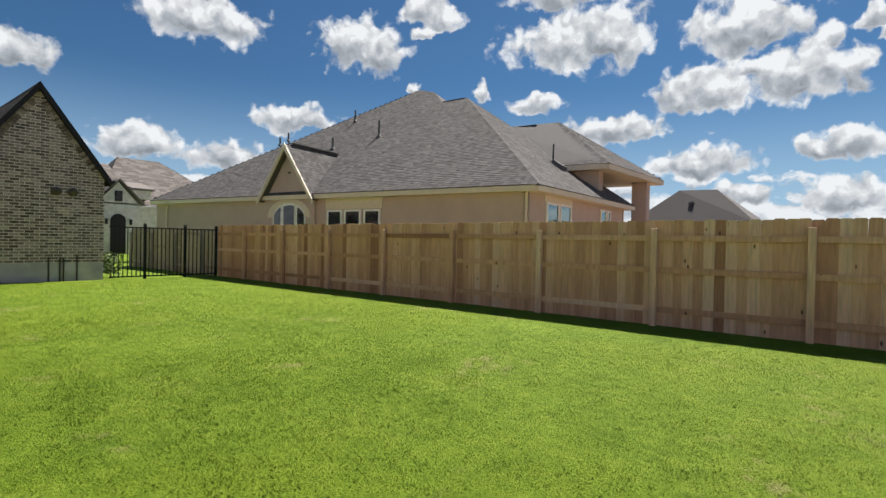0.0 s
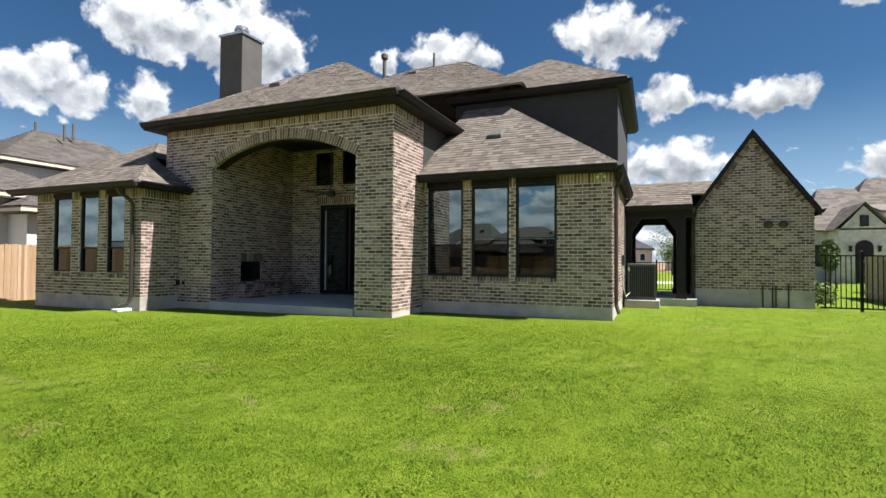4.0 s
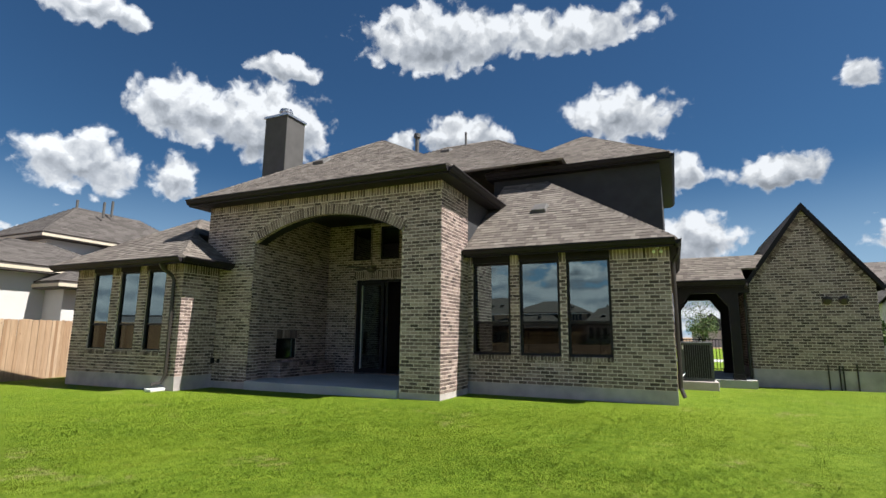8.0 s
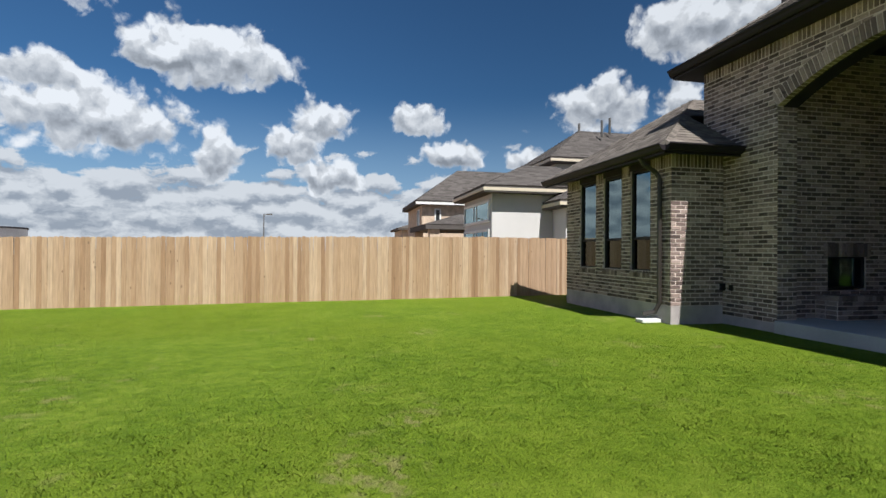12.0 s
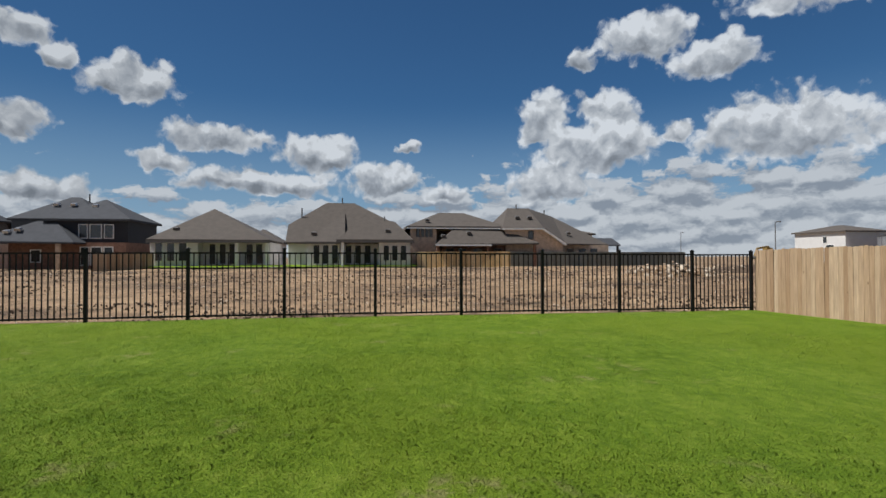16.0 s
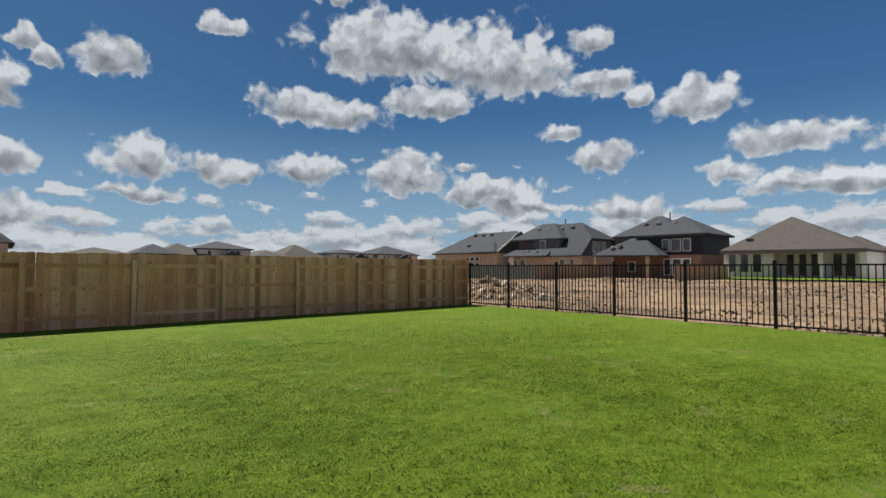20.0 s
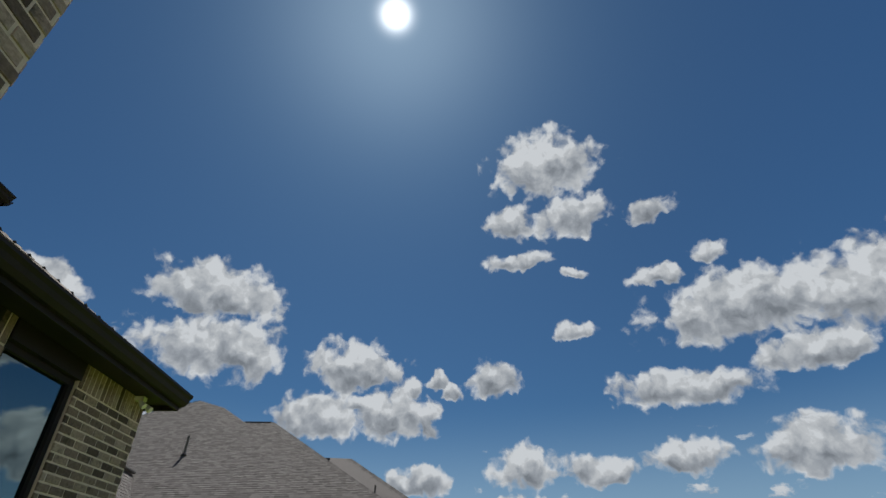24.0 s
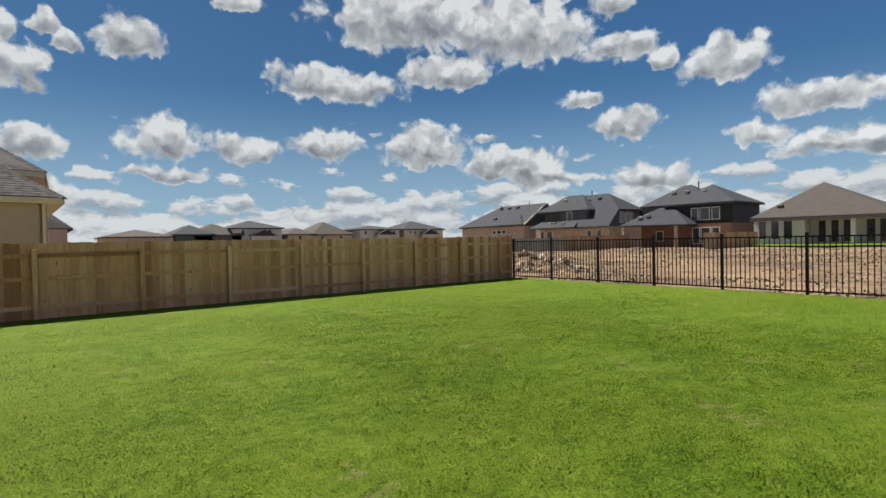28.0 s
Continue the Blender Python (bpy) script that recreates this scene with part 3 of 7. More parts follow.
def brick_wall(name, house, o, u, n, length, z0, z1, solid, label, thick=0.22, soldier=True, near=None, back=None):
    """A wall of laid bricks on a mortar bed. solid(z): the stretches along u that are wall at that height; back(z): the same for the bed."""
    back = back or solid
    bed, rest, loose = Geo(), Geo(), []
    rng = random.Random(len(name) * 7 + int(length * 100))
    top = z1 - (0.245 if soldier else 0.0)
    rows = int(round((top - z0) / COURSE))
    h = (top - z0) / rows

    def at(a, d, z):
        return (o[0] + u[0] * a + n[0] * d, o[1] + u[1] * a + n[1] * d, z)

    # one connected bed: cells between all the breaks, closed round every opening
    steps = [z0 + i * h for i in range(rows + 1)] + ([z1] if soldier else [])
    bands = [[(round(a + 0.003, 4), round(b - 0.003, 4)) for a, b in back((za + zb) / 2) if b - a > 0.02] for za, zb in zip(steps, steps[1:])]
    marks = sorted({m for band in bands for span in band for m in span})
    index = {}

    def corner(m, d, i):
        if (m, d, i) not in index:
            index[(m, d, i)] = len(bed.v)
            bed.v.append(at(m, d, steps[i]))
        return index[(m, d, i)]

    full = {(i, j) for i, band in enumerate(bands) for j in range(len(marks) - 1) if any(a <= marks[j] and marks[j + 1] <= b for a, b in band)}
    for i, j in full:
        m, q = marks[j], marks[j + 1]
        for d in (0.0, -thick):
            bed.f.append((corner(m, d, i), corner(q, d, i), corner(q, d, i + 1), corner(m, d, i + 1)))
        for other, (e, f) in (((i - 1, j), ((m, i), (q, i))), ((i + 1, j), ((m, i + 1), (q, i + 1))), ((i, j - 1), ((m, i), (m, i + 1))), ((i, j + 1), ((q, i), (q, i + 1)))):
            if other not in full:
                bed.f.append((corner(e[0], 0.0, e[1]), corner(f[0], 0.0, f[1]), corner(f[0], -thick, f[1]), corner(e[0], -thick, e[1])))
    for i in range(rows):
        za, zb = z0 + i * h + JOINT / 2, z0 + (i + 1) * h - JOINT / 2
        shift = (0.5 if i % 2 else 0.0) * BRICK_L
        for a, b in solid((za + zb) / 2):
            x = math.floor((a - shift) / BRICK_L) * BRICK_L + shift
            while x < b - 0.02:
                x0, x1 = max(x, a), min(x + BRICK_L - JOINT, b)
                if x1 - x0 > 0.03:
                    if near and x1 - x0 > BRICK_L - JOINT - 1e-4 and near(x0, za) and len(loose) < 300:
                        loose.append((x0, za))
                    else:
                        brick_box(rest, o, u, n, x0, x1, za, zb, 0.006 + rng.uniform(-0.002, 0.002))
                x += BRICK_L
    if soldier:
        for a, b in solid(z1 - 0.1):
            m = max(1, round((b - a) / COURSE))
            for j in range(m):
                w = (b - a) / m
                brick_box(rest, o, u, n, a + j * w + 0.007, a + (j + 1) * w - 0.007, top + 0.007, z1 - 0.003, 0.006 + rng.uniform(-0.003, 0.003))
    wall = part(name, bed, MORTAR, house, label)
    tagged(part("brickwork", rest, BRICK, wall), kind="stuff")
    turn = Matrix(((u[0], -n[0], 0, 0), (u[1], -n[1], 0, 0), (0, 0, 1, 0), (0, 0, 0, 1)))
    for x0, za in loose:
        b = new("brick", shared_brick())
        b.parent = wall
        b.matrix_basis = Matrix.Translation(at(x0, rng.uniform(-0.002, 0.002), za)) @ turn
    return wall


def spans(length, holes):
    """Wall stretches left between openings (u0, u1, z0, z1)."""
    def solid(z):
        out, a = [], 0.0
        for u0, u1, b0, b1 in sorted(holes):
            if b0 < z < b1:
                if u0 > a:
                    out.append((a, u0))
                a = max(a, u1)
        if a < length:
            out.append((a, length))
        return out
    return solid


def inside_rows(poly, v):
    """Where a row at height v crosses a flat polygon of (u, v)."""
    xs = []
    for (a, b), (c, d) in zip(poly, poly[1:] + poly[:1]):
        if (b > v) != (d > v):
            xs.append(a + (v - b) * (c - a) / (d - b))
    xs.sort()
    return list(zip(xs[::2], xs[1::2]))


def roof_face(house, corners, mat, seed=1, tab=0.142, label="", long=(0.10, 0.26), name="roof_slope"):
    """One slope of a roof: a deck with courses of shingle tabs lying on it."""
    pts = [Vector(c) for c in corners]
    nrm = (pts[1] - pts[0]).cross(pts[2] - pts[0]).normalized()
    if nrm.z < 0:
        nrm = -nrm
    eave = Vector((0, 0, 1)).cross(nrm).normalized()
    rise = nrm.cross(eave).normalized()
    o = pts[0]
    poly = [((p - o).dot(eave), (p - o).dot(rise)) for p in pts]
    deck = part(name, Geo().slab(pts, -nrm * 0.05), mat, house, label)
    g = Geo()
    rng = random.Random(seed)
    lo, hi = min(v for _, v in poly), max(v for _, v in poly)
    v = lo
    while v < hi - 0.02:
        w = min(v + tab * 1.08, hi)
        mid = v + min(tab, hi - v) * 0.5
        for a, b in inside_rows(poly, mid):
            x = a - rng.uniform(0, 0.25)
            while x < b:
                x2 = x + rng.uniform(*long)
                xa, xb = max(x, a), min(x2, b)
                if xb - xa > 0.02:
                    t = 0.011 + rng.uniform(-0.003, 0.004)
                    def at(s, r, d):
                        return o + eave * s + rise * r + nrm * d
                    g.add([at(xa, v, 0), at(xb, v, 0), at(xb, v, t), at(xa, v, t), at(xb, w, 0.003), at(xa, w, 0.003)], [(0, 1, 2, 3), (3, 2, 4, 5), (0, 3, 5), (1, 4, 2)])
                x = x2
        v += tab
    tagged(part("shingles", g, mat, deck), kind="stuff")
    return deck


def ridge_caps(house, p, q, mat, width=0.24, step=0.16):
    p, q = Vector(p), Vector(q)
    d = (q - p).normalized()
    side = d.cross(Vector((0, 0, 1))).normalized()
    g = Geo()
    for i in range(max(1, int((q - p).length / step))):
        a, b = p + d * (i * step), p + d * min((i + 1) * step + 0.02, (q - p).length)
        h0, h1 = Vector((0, 0, 0.035)), Vector((0, 0, 0.022))
        drop = Vector((0, 0, 0.055))
        g.add([a - side * width / 2 - drop, a + h0, a + side * width / 2 - drop, b - side * width / 2 - drop, b + h1, b + side * width / 2 - drop], [(0, 1, 4, 3), (1, 2, 5, 4), (0, 2, 1), (3, 4, 5), (0, 3, 5, 2)])
    return tagged(part("ridge_cap", g, mat, house), kind="stuff")


GUTTER = [(0, 0), (0.05, 0), (0.085, 0.035), (0.10, 0.075), (0.125, 0.10), (0.125, 0.125), (0.115, 0.125), (0.108, 0.10), (0.01, 0.085), (0, 0.125)]


def gutter(house, p, q, out, z, mat=None):
    """Fascia board and gutter along one eave, whose roof edge lies at z."""
    mat = mat or BLACK
    p, q, out = Vector((*p, z)), Vector((*q, z)), Vector((*out, 0))
    part("fascia", Geo().sweep([(-0.03, -0.19), (0.0, -0.19), (0.0, -0.015), (-0.03, -0.015)], p, q, out), mat, house)
    part("gutter", Geo().sweep([(x + 0.002, zz - 0.145) for x, zz in GUTTER], p, q, out), mat, house)


def window(house, o, u, n, u0, u1, z0, z1, rail=None, frame=0.055, inset=0.07, mat=None, label="", glass=None, mull=(), name="window"):
    """A framed window in an opening: frame, meeting rail and panes."""
    mat, glass = mat or BLACK, glass or GLASS

    def at(a, d, z):
        return (o[0] + u[0] * a + n[0] * d, o[1] + u[1] * a + n[1] * d, z)

    def bar(g, a, b, za, zb, d0, d1):
        g.hexa([at(a, d0, za), at(b, d0, za), at(b, d1, za), at(a, d1, za), at(a, d0, zb), at(b, d0, zb), at(b, d1, zb), at(a, d1, zb)])

    g = Geo()
    bar(g, u0, u0 + frame, z0, z1, -inset + 0.035, -inset - 0.05)
    bar(g, u1 - frame, u1, z0, z1, -inset + 0.035, -inset - 0.05)
    bar(g, u0 + frame, u1 - frame, z0, z0 + frame, -inset + 0.033, -inset - 0.05)
    bar(g, u0 + frame, u1 - frame, z1 - frame, z1, -inset + 0.033, -inset - 0.05)
    win = part(name, g, mat, house, label)
    bands = [z0 + frame] + ([rail - 0.025, rail + 0.025] if rail else []) + [z1 - frame]
    if rail:
        g = Geo()
        bar(g, u0 + frame, u1 - frame, rail - 0.025, rail + 0.025, -inset + 0.02, -inset - 0.045)
        part("meeting_rail", g, mat, win)
    cols = [u0 + frame] + [x for m in mull for x in (m - 0.02, m + 0.02)] + [u1 - frame]
    for m in mull:
        g = Geo()
        bar(g, m - 0.02, m + 0.02, z0 + frame, z1 - frame, -inset + 0.02, -inset - 0.04)
        part("mullion", g, mat, win)
    for i in range(0, len(bands), 2):
        for j in range(0, len(cols), 2):
            g = Geo()
            d = -inset - (0.012 if i == 0 and rail else 0.0)
            bar(g, cols[j], cols[j + 1], bands[i], bands[i + 1], d, d - 0.008)
            pane = part("pane", g, SCREEN if rail and i == 0 and glass is GLASS else glass, win)
            pane.visible_shadow = False
    return win


def rowlock(wall, o, u, n, u0, u1, z):
    """A sill of bricks on edge under a window."""
    g = Geo()
    m = round((u1 - u0) / COURSE)

    def at(s, d, zz):
        return (o[0] + u[0] * s + n[0] * d, o[1] + u[1] * s + n[1] * d, zz)

    for j in range(m):
        a, b = u0 + (u1 - u0) * j / m + 0.006, u0 + (u1 - u0) * (j + 1) / m - 0.006
        g.hexa([at(a, 0.022, z - 0.105), at(b, 0.022, z - 0.105), at(b, -0.07, z - 0.09), at(a, -0.07, z - 0.09),
                at(a, 0.022, z - 0.012), at(b, 0.022, z - 0.012), at(b, -0.07, z), at(a, -0.07, z)])
    tagged(part("sill_bricks", g, BRICK, wall), kind="stuff")
    g = Geo()
    g.hexa([at(u0, 0.012, z - 0.11), at(u1, 0.012, z - 0.11), at(u1, -0.08, z - 0.11), at(u0, -0.08, z - 0.11), at(u0, 0.012, z - 0.02), at(u1, 0.012, z - 0.02), at(u1, -0.08, z - 0.008), at(u0, -0.08, z - 0.008)])
    part("sill_mortar", g, MORTAR, wall)


# ---------------------------------------------------------------- ground
def ground_z(x, y):
    """The lawn falls a little towards the western fence."""
    return -0.02 - 0.006 * max(0.0, -x - 4.0)


def sheet(name, x0, y0, x1, y1, step, mat, z, label, category, rough=0.0):
    nx, ny = max(1, round((x1 - x0) / step)), max(1, round((y1 - y0) / step))
    g = Geo()
    for j in range(ny + 1):
        for i in range(nx + 1):
            x, y = x0 + (x1 - x0) * i / nx, y0 + (y1 - y0) * j / ny
            bumpy = rough * noise.fractal(Vector((x * 0.35, y * 0.35, 3.0)), 1.0, 2.0, 4) if rough else 0.0
            g.v.append((x, y, z(x, y) + bumpy))
    for j in range(ny):
        for i in range(nx):
            a = j * (nx + 1) + i
            g.f.append((a, a + 1, a + nx + 2, a + nx + 1))
    ob = part(name, g, mat, None, "", True)
    return tagged(ob, label, category, "", "structure")


def build_ground():
    """One sheet from the yards to the horizon, finer near the walk."""
    edges = [-2500, -600, -250, -120, -70] + [-60 + 1.25 * i for i in range(97)] + [75, 120, 250, 600, 2500]
    g = Geo()
    for y in edges:
        for x in edges:
            far = max(abs(x), abs(y)) > 62 or y > -17.3
            rise = 0.42 * min(1.0, max(0.0, (-24.0 - y) / 30.0)) if abs(x) < 300 else 0.0
            g.v.append((x, y, -0.16 + rise + (0.0 if far else 0.10 * noise.fractal(Vector((x * 0.3, y * 0.3, 1.0)), 1.0, 2.0, 4))))
    n = len(edges)
    for j in range(n - 1):
        for i in range(n - 1):
            a = j * n + i
            g.f.append((a, a + 1, a + n + 1, a + n))
    tagged(part("ground", g, DIRT, None, "", True), "bare graded brown soil with stones", "ground", "", "structure")


build_ground()
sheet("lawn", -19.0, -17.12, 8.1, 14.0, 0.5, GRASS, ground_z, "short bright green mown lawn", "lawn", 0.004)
sheet("lawn_east", 8.1, -17.12, 12.9, 30.0, 1.0, GRASS, lambda x, y: -0.05, "green side lawn by the beige house", "lawn", 0.02)
sheet("lawn_front", -60.0, 14.0, 60.0, 22.0, 2.0, GRASS, lambda x, y: -0.06, "green front lawn along the street", "lawn", 0.02)
sheet("road", -120.0, 22.0, 120.0, 26.5, 4.0, SLAB, lambda x, y: -0.08, "pale concrete residential street", "road")
sheet("lawn_across", -60.0, 26.5, 60.0, 60.0, 2.0, GRASS, lambda x, y: -0.05, "green front lawn across the street", "lawn", 0.02)


def grass_blades():
    """Short leaning blades over the whole lawn, densest on the middle of the yard."""
    rng = np.random.default_rng(5)
    xs, ys = [], []
    for cx, cy, sx, sy, n in ((-2.0, -9.0, 4.5, 3.5, 560000), (-3.0, -5.0, 3.5, 2.2, 300000)):
        xs.append(rng.normal(cx, sx, n))
        ys.append(rng.normal(cy, sy, n))
    xs.append(rng.uniform(-18.3, 7.9, 760000))
    ys.append(rng.uniform(-17.0, 5.0, 760000))
    x, y = np.concatenate(xs), np.concatenate(ys)
    free = (x > -15.05 - 0.16 * (y + 17.0)) & (x < 7.95) & (y > -17.04) & (y < 5.0)
    free &= ~((x > -15.24) & (x < -10.94) & (y > -2.71)) & ~((x > -11.5) & (x < -4.46) & (y > -1.62)) & ~((x > -4.5) & (x < 0.02) & (y > -0.02)) & ~((x > -0.02) & (x < 1.2) & (y > 3.4))
    free &= ~((x < -4.4) & (y > -1.6))
    x, y = x[free], y[free]
    n = len(x)
    z = -0.02 - 0.006 * np.maximum(0.0, -x - 4.0) - 0.001
    a, b = rng.uniform(0, 2 * np.pi, n), rng.uniform(0, 2 * np.pi, n)
    tuft = np.zeros(n)
    for _ in range(14):
        long, way, start = rng.uniform(0.12, 0.7), rng.uniform(0, 2 * np.pi), rng.uniform(0, 2 * np.pi)
        tuft += np.sin((x * np.cos(way) + y * np.sin(way)) * 2 * np.pi / long + start)
    tuft = np.clip(tuft / 5.0, -1.0, 1.6)
    h = rng.uniform(0.006, 0.015, n) * (1.0 + 0.35 * np.maximum(tuft, -0.6))
    w = rng.uniform(0.0016, 0.0036, n)
    lean = rng.uniform(0.8, 2.2, n) * h
    v = np.zeros((n, 3, 3))
    v[:, 0] = np.stack([x - np.cos(a) * w, y - np.sin(a) * w, z], 1)
    v[:, 1] = np.stack([x + np.cos(a) * w, y + np.sin(a) * w, z], 1)
    v[:, 2] = np.stack([x + np.cos(b) * lean, y + np.sin(b) * lean, z + h], 1)
    me = bpy.data.meshes.new("grass")
    me.vertices.add(3 * n)
    me.vertices.foreach_set("co", v.ravel())
    me.loops.add(3 * n)
    me.loops.foreach_set("vertex_index", np.arange(3 * n, dtype=np.int32))
    me.polygons.add(n)
    me.polygons.foreach_set("loop_start", np.arange(0, 3 * n, 3, dtype=np.int32))
    me.polygons.foreach_set("loop_total", np.full(n, 3, dtype=np.int32))
    me.update()
    tilt = rng.normal(0.0, 0.3, (n, 2))
    nrm = np.repeat(np.column_stack([tilt, np.ones(n)]), 3, axis=0)
    me.normals_split_custom_set_from_vertices(nrm / np.linalg.norm(nrm, axis=1, keepdims=True))
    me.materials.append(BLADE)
    tagged(new("grass", me), "short bright green lawn grass blades", "grass", "", "stuff")


grass_blades()

# ---------------------------------------------------------------- the brick house
PITCH = 0.64
house = thing("house", "two-storey brown brick house with black trim and brown shingle roofs", "house", (-7.0, 5.0, 0.0))
R, U, B, L = (1, 0), (0, 1), (0, -1), (-1, 0)

# footings
part("footing", Geo().box(-4.48, 0.0, -0.3, 0.0, 5.0, 0.25), CONCRETE, house, "grey concrete footing")
part("footing", Geo().box(-15.2, -2.674, -0.3, -10.98, 6.0, 0.27), CONCRETE, house, "grey concrete footing")
part("footing", Geo().box(-11.5, -1.585, -0.3, -9.8, 1.8, 0.10), CONCRETE, house)
part("footing", Geo().box(-5.445, -1.585, -0.3, -4.48, -0.002, 0.10), CONCRETE, house)

# east wing with its three windows
WIN_E = [(0.12, 1.05), (1.27, 2.195), (2.35, 3.29)]
wing = brick_wall("wall_east_wing", house, (-4.48, 0.0), R, B, 4.48, 0.25, 3.2, spans(4.48, [(a, b, 0.885, 3.3) for a, b in WIN_E]), "brown brick wall with three tall windows",
                  near=lambda a, z: a > 1.9)
for a, b in WIN_E:
    window(house, (-4.48, 0.0), R, B, a, b, 0.885, 3.02, rail=1.62, label="tall black-framed window")
    part("header_board", Geo().box(-4.48 + a, -0.02, 3.02, -4.48 + b, 0.12, 3.2), BLACK, house)
    rowlock(wing, (-4.48, 0.0), R, B, a - 0.01, b + 0.01, 0.885)
brick_wall("wall_east_side", house, (0.0, 0.0), U, R, 4.9, 0.25, 3.2, spans(4.9, []), "sunlit brown brick side wall")

# porch front with the wide arch
ARCH_R, ARCH_Z, ARCH_X, SPRING = 4.445, -0.245, 3.8775, 3.63


def arch_gap(radius, extra):
    def solid(z):
        if z < SPRING:
            half = 2.1775
        else:
            half = math.sqrt(max(radius**2 - (z - ARCH_Z) ** 2, 0.0))
            if extra:
                half = min(half, 2.1775 + (z - SPRING) * 0.56)
        if half < 0.01:
            return [(0.0, 7.02)]
        return [(0.0, ARCH_X - half), (ARCH_X + half, 7.02)]
    return solid


porch = brick_wall("wall_porch", house, (-11.5, -1.585), R, B, 7.02, 0.10, 4.76, arch_gap(ARCH_R + 0.25, True), "brown brick porch front with a wide segmental arch", 0.38,
                   near=lambda a, z: a > 6.0 and z < 3.9, back=arch_gap(ARCH_R + 0.10, False))
g = Geo()
half_turn = math.asin(2.1775 / ARCH_R)
ring = 60
rng_arch = random.Random(9)
for i in range(ring):
    t0 = -half_turn + 2 * half_turn * i / ring + 0.0018
    t1 = -half_turn + 2 * half_turn * (i + 1) / ring - 0.0018
    out = -1.585 - 0.010 - rng_arch.uniform(0, 0.004)
    pts = [(r, t) for r in (ARCH_R, ARCH_R + 0.245) for t in (t0, t1)]
    c = [(-11.5 + ARCH_X + r * math.sin(t), ARCH_Z + r * math.cos(t)) for r, t in pts]
    g.hexa([(x, out, z) for x, z in (c[0], c[1], c[3], c[2])] + [(x, -1.47, z) for x, z in (c[0], c[1], c[3], c[2])])
tagged(part("arch_bricks", g, BRICK, porch), kind="stuff")
# mortar between the arch bricks, and the dark lining under the arch
def arc_band(r0, r1, y0, y1, n=24):
    g = Geo()
    for i in range(n + 1):
        t = -half_turn + 2 * half_turn * i / n
        g.v.extend((-11.5 + ARCH_X + r * math.sin(t), y, ARCH_Z + r * math.cos(t)) for r, y in ((r0, y0), (r1, y0), (r1, y1), (r0, y1)))
    for i in range(n):
        g.f.extend((4 * i + j, 4 * i + (j + 1) % 4, 4 * i + 4 + (j + 1) % 4, 4 * i + 4 + j) for j in range(4))
    g.f.extend([(0, 1, 2, 3), (4 * n + 3, 4 * n + 2, 4 * n + 1, 4 * n)])
    return g


part("arch_mortar", arc_band(ARCH_R + 0.003, ARCH_R + 0.255, -1.5905, -1.475), MORTAR, porch)
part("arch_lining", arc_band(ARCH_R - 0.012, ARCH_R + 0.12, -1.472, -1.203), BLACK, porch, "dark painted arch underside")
# jamb faces of the arch
brick_wall("jamb_west", house, (-9.8, -1.585), U, R, 0.38, 0.16, SPRING, spans(0.38, []), "", 0.05, False)
brick_wall("jamb_east", house, (-5.445, -1.205), B, L, 0.38, 0.16, SPRING, spans(0.38, []), "", 0.05, False)
brick_wall("wall_porch_side", house, (-4.48, -1.585), U, R, 1.56, 0.10, 4.76, spans(1.56, []), "sunlit brown brick porch side", 0.22, near=lambda a, z: z < 4.0)
part("stucco_cheek", Geo().box(-4.62, -0.02, 3.0, -4.475, 3.6, 4.78), CHARCOAL, house, "charcoal stucco wall above the wing roof")

# inside of the porch
part("porch_slab", Geo().slab([(-9.79, -1.66, -0.2), (-5.455, -1.66, -0.2), (-5.455, -1.2, -0.2), (-4.9, -1.2, -0.2), (-4.9, 1.82, -0.2), (-10.0, 1.82, -0.2), (-10.0, -1.2, -0.2), (-9.79, -1.2, -0.2)], (0, 0, 0.35)), SLAB, house, "bare concrete porch floor", bevel=0.012)
hearth_wall = brick_wall("wall_porch_west", house, (-10.0, -1.205), U, R, 3.03, 0.15, 4.72, spans(3.03, [(0.85, 1.66, 0.64, 1.19)]), "brown brick wall with an outdoor fireplace", soldier=False)
door_wall = brick_wall("wall_porch_back", house, (-10.0, 1.82), R, B, 5.1, 0.15, 4.72,
                       spans(5.1, [(1.08, 4.45, 0.0, 2.99)] + [(a, a + 0.67, 3.6, 4.62) for a in (0.9, 1.9, 2.9, 3.9)]), "brown brick back wall of the porch", soldier=False)
brick_wall("wall_porch_east", house, (-4.9, 1.82), B, L, 3.03, 0.15, 4.72, spans(3.03, []), "", soldier=False)
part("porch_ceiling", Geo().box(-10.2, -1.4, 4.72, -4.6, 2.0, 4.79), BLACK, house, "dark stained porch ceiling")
for x in (-8.19, -6.5):
    for y in (0.35,):
        can = part("recessed_light", Geo().tube([(x, y, 4.724), (x, y, 4.712)], 0.085, 16), WHITE_TRIM, house, "lit recessed ceiling light")
        part("lens", Geo().tube([(x, y, 4.713), (x, y, 4.706)], 0.062, 16), LAMP, can)
for a in (0.9, 1.9, 2.9, 3.9):
    window(house, (-10.0, 1.82), R, B, a, a + 0.67, 3.6, 4.62, label="small dark transom window")
rowlock(door_wall, (-10.0, 1.82), R, B, 0.98, 4.55, 0.19)
g = Geo()
for j in range(46):
    brick_box(g, (-10.0, 1.82), R, B, 1.0 + j * 0.0762 + 0.006, 1.0 + (j + 1) * 0.0762 - 0.006, 3.004, 3.24, 0.022)
part("lintel_mortar", Geo().box(-9.0, 1.804, 2.998, -5.49, 1.83, 3.25), MORTAR, door_wall)
tagged(part("soldier_bricks", g, BRICK, door_wall), kind="stuff")

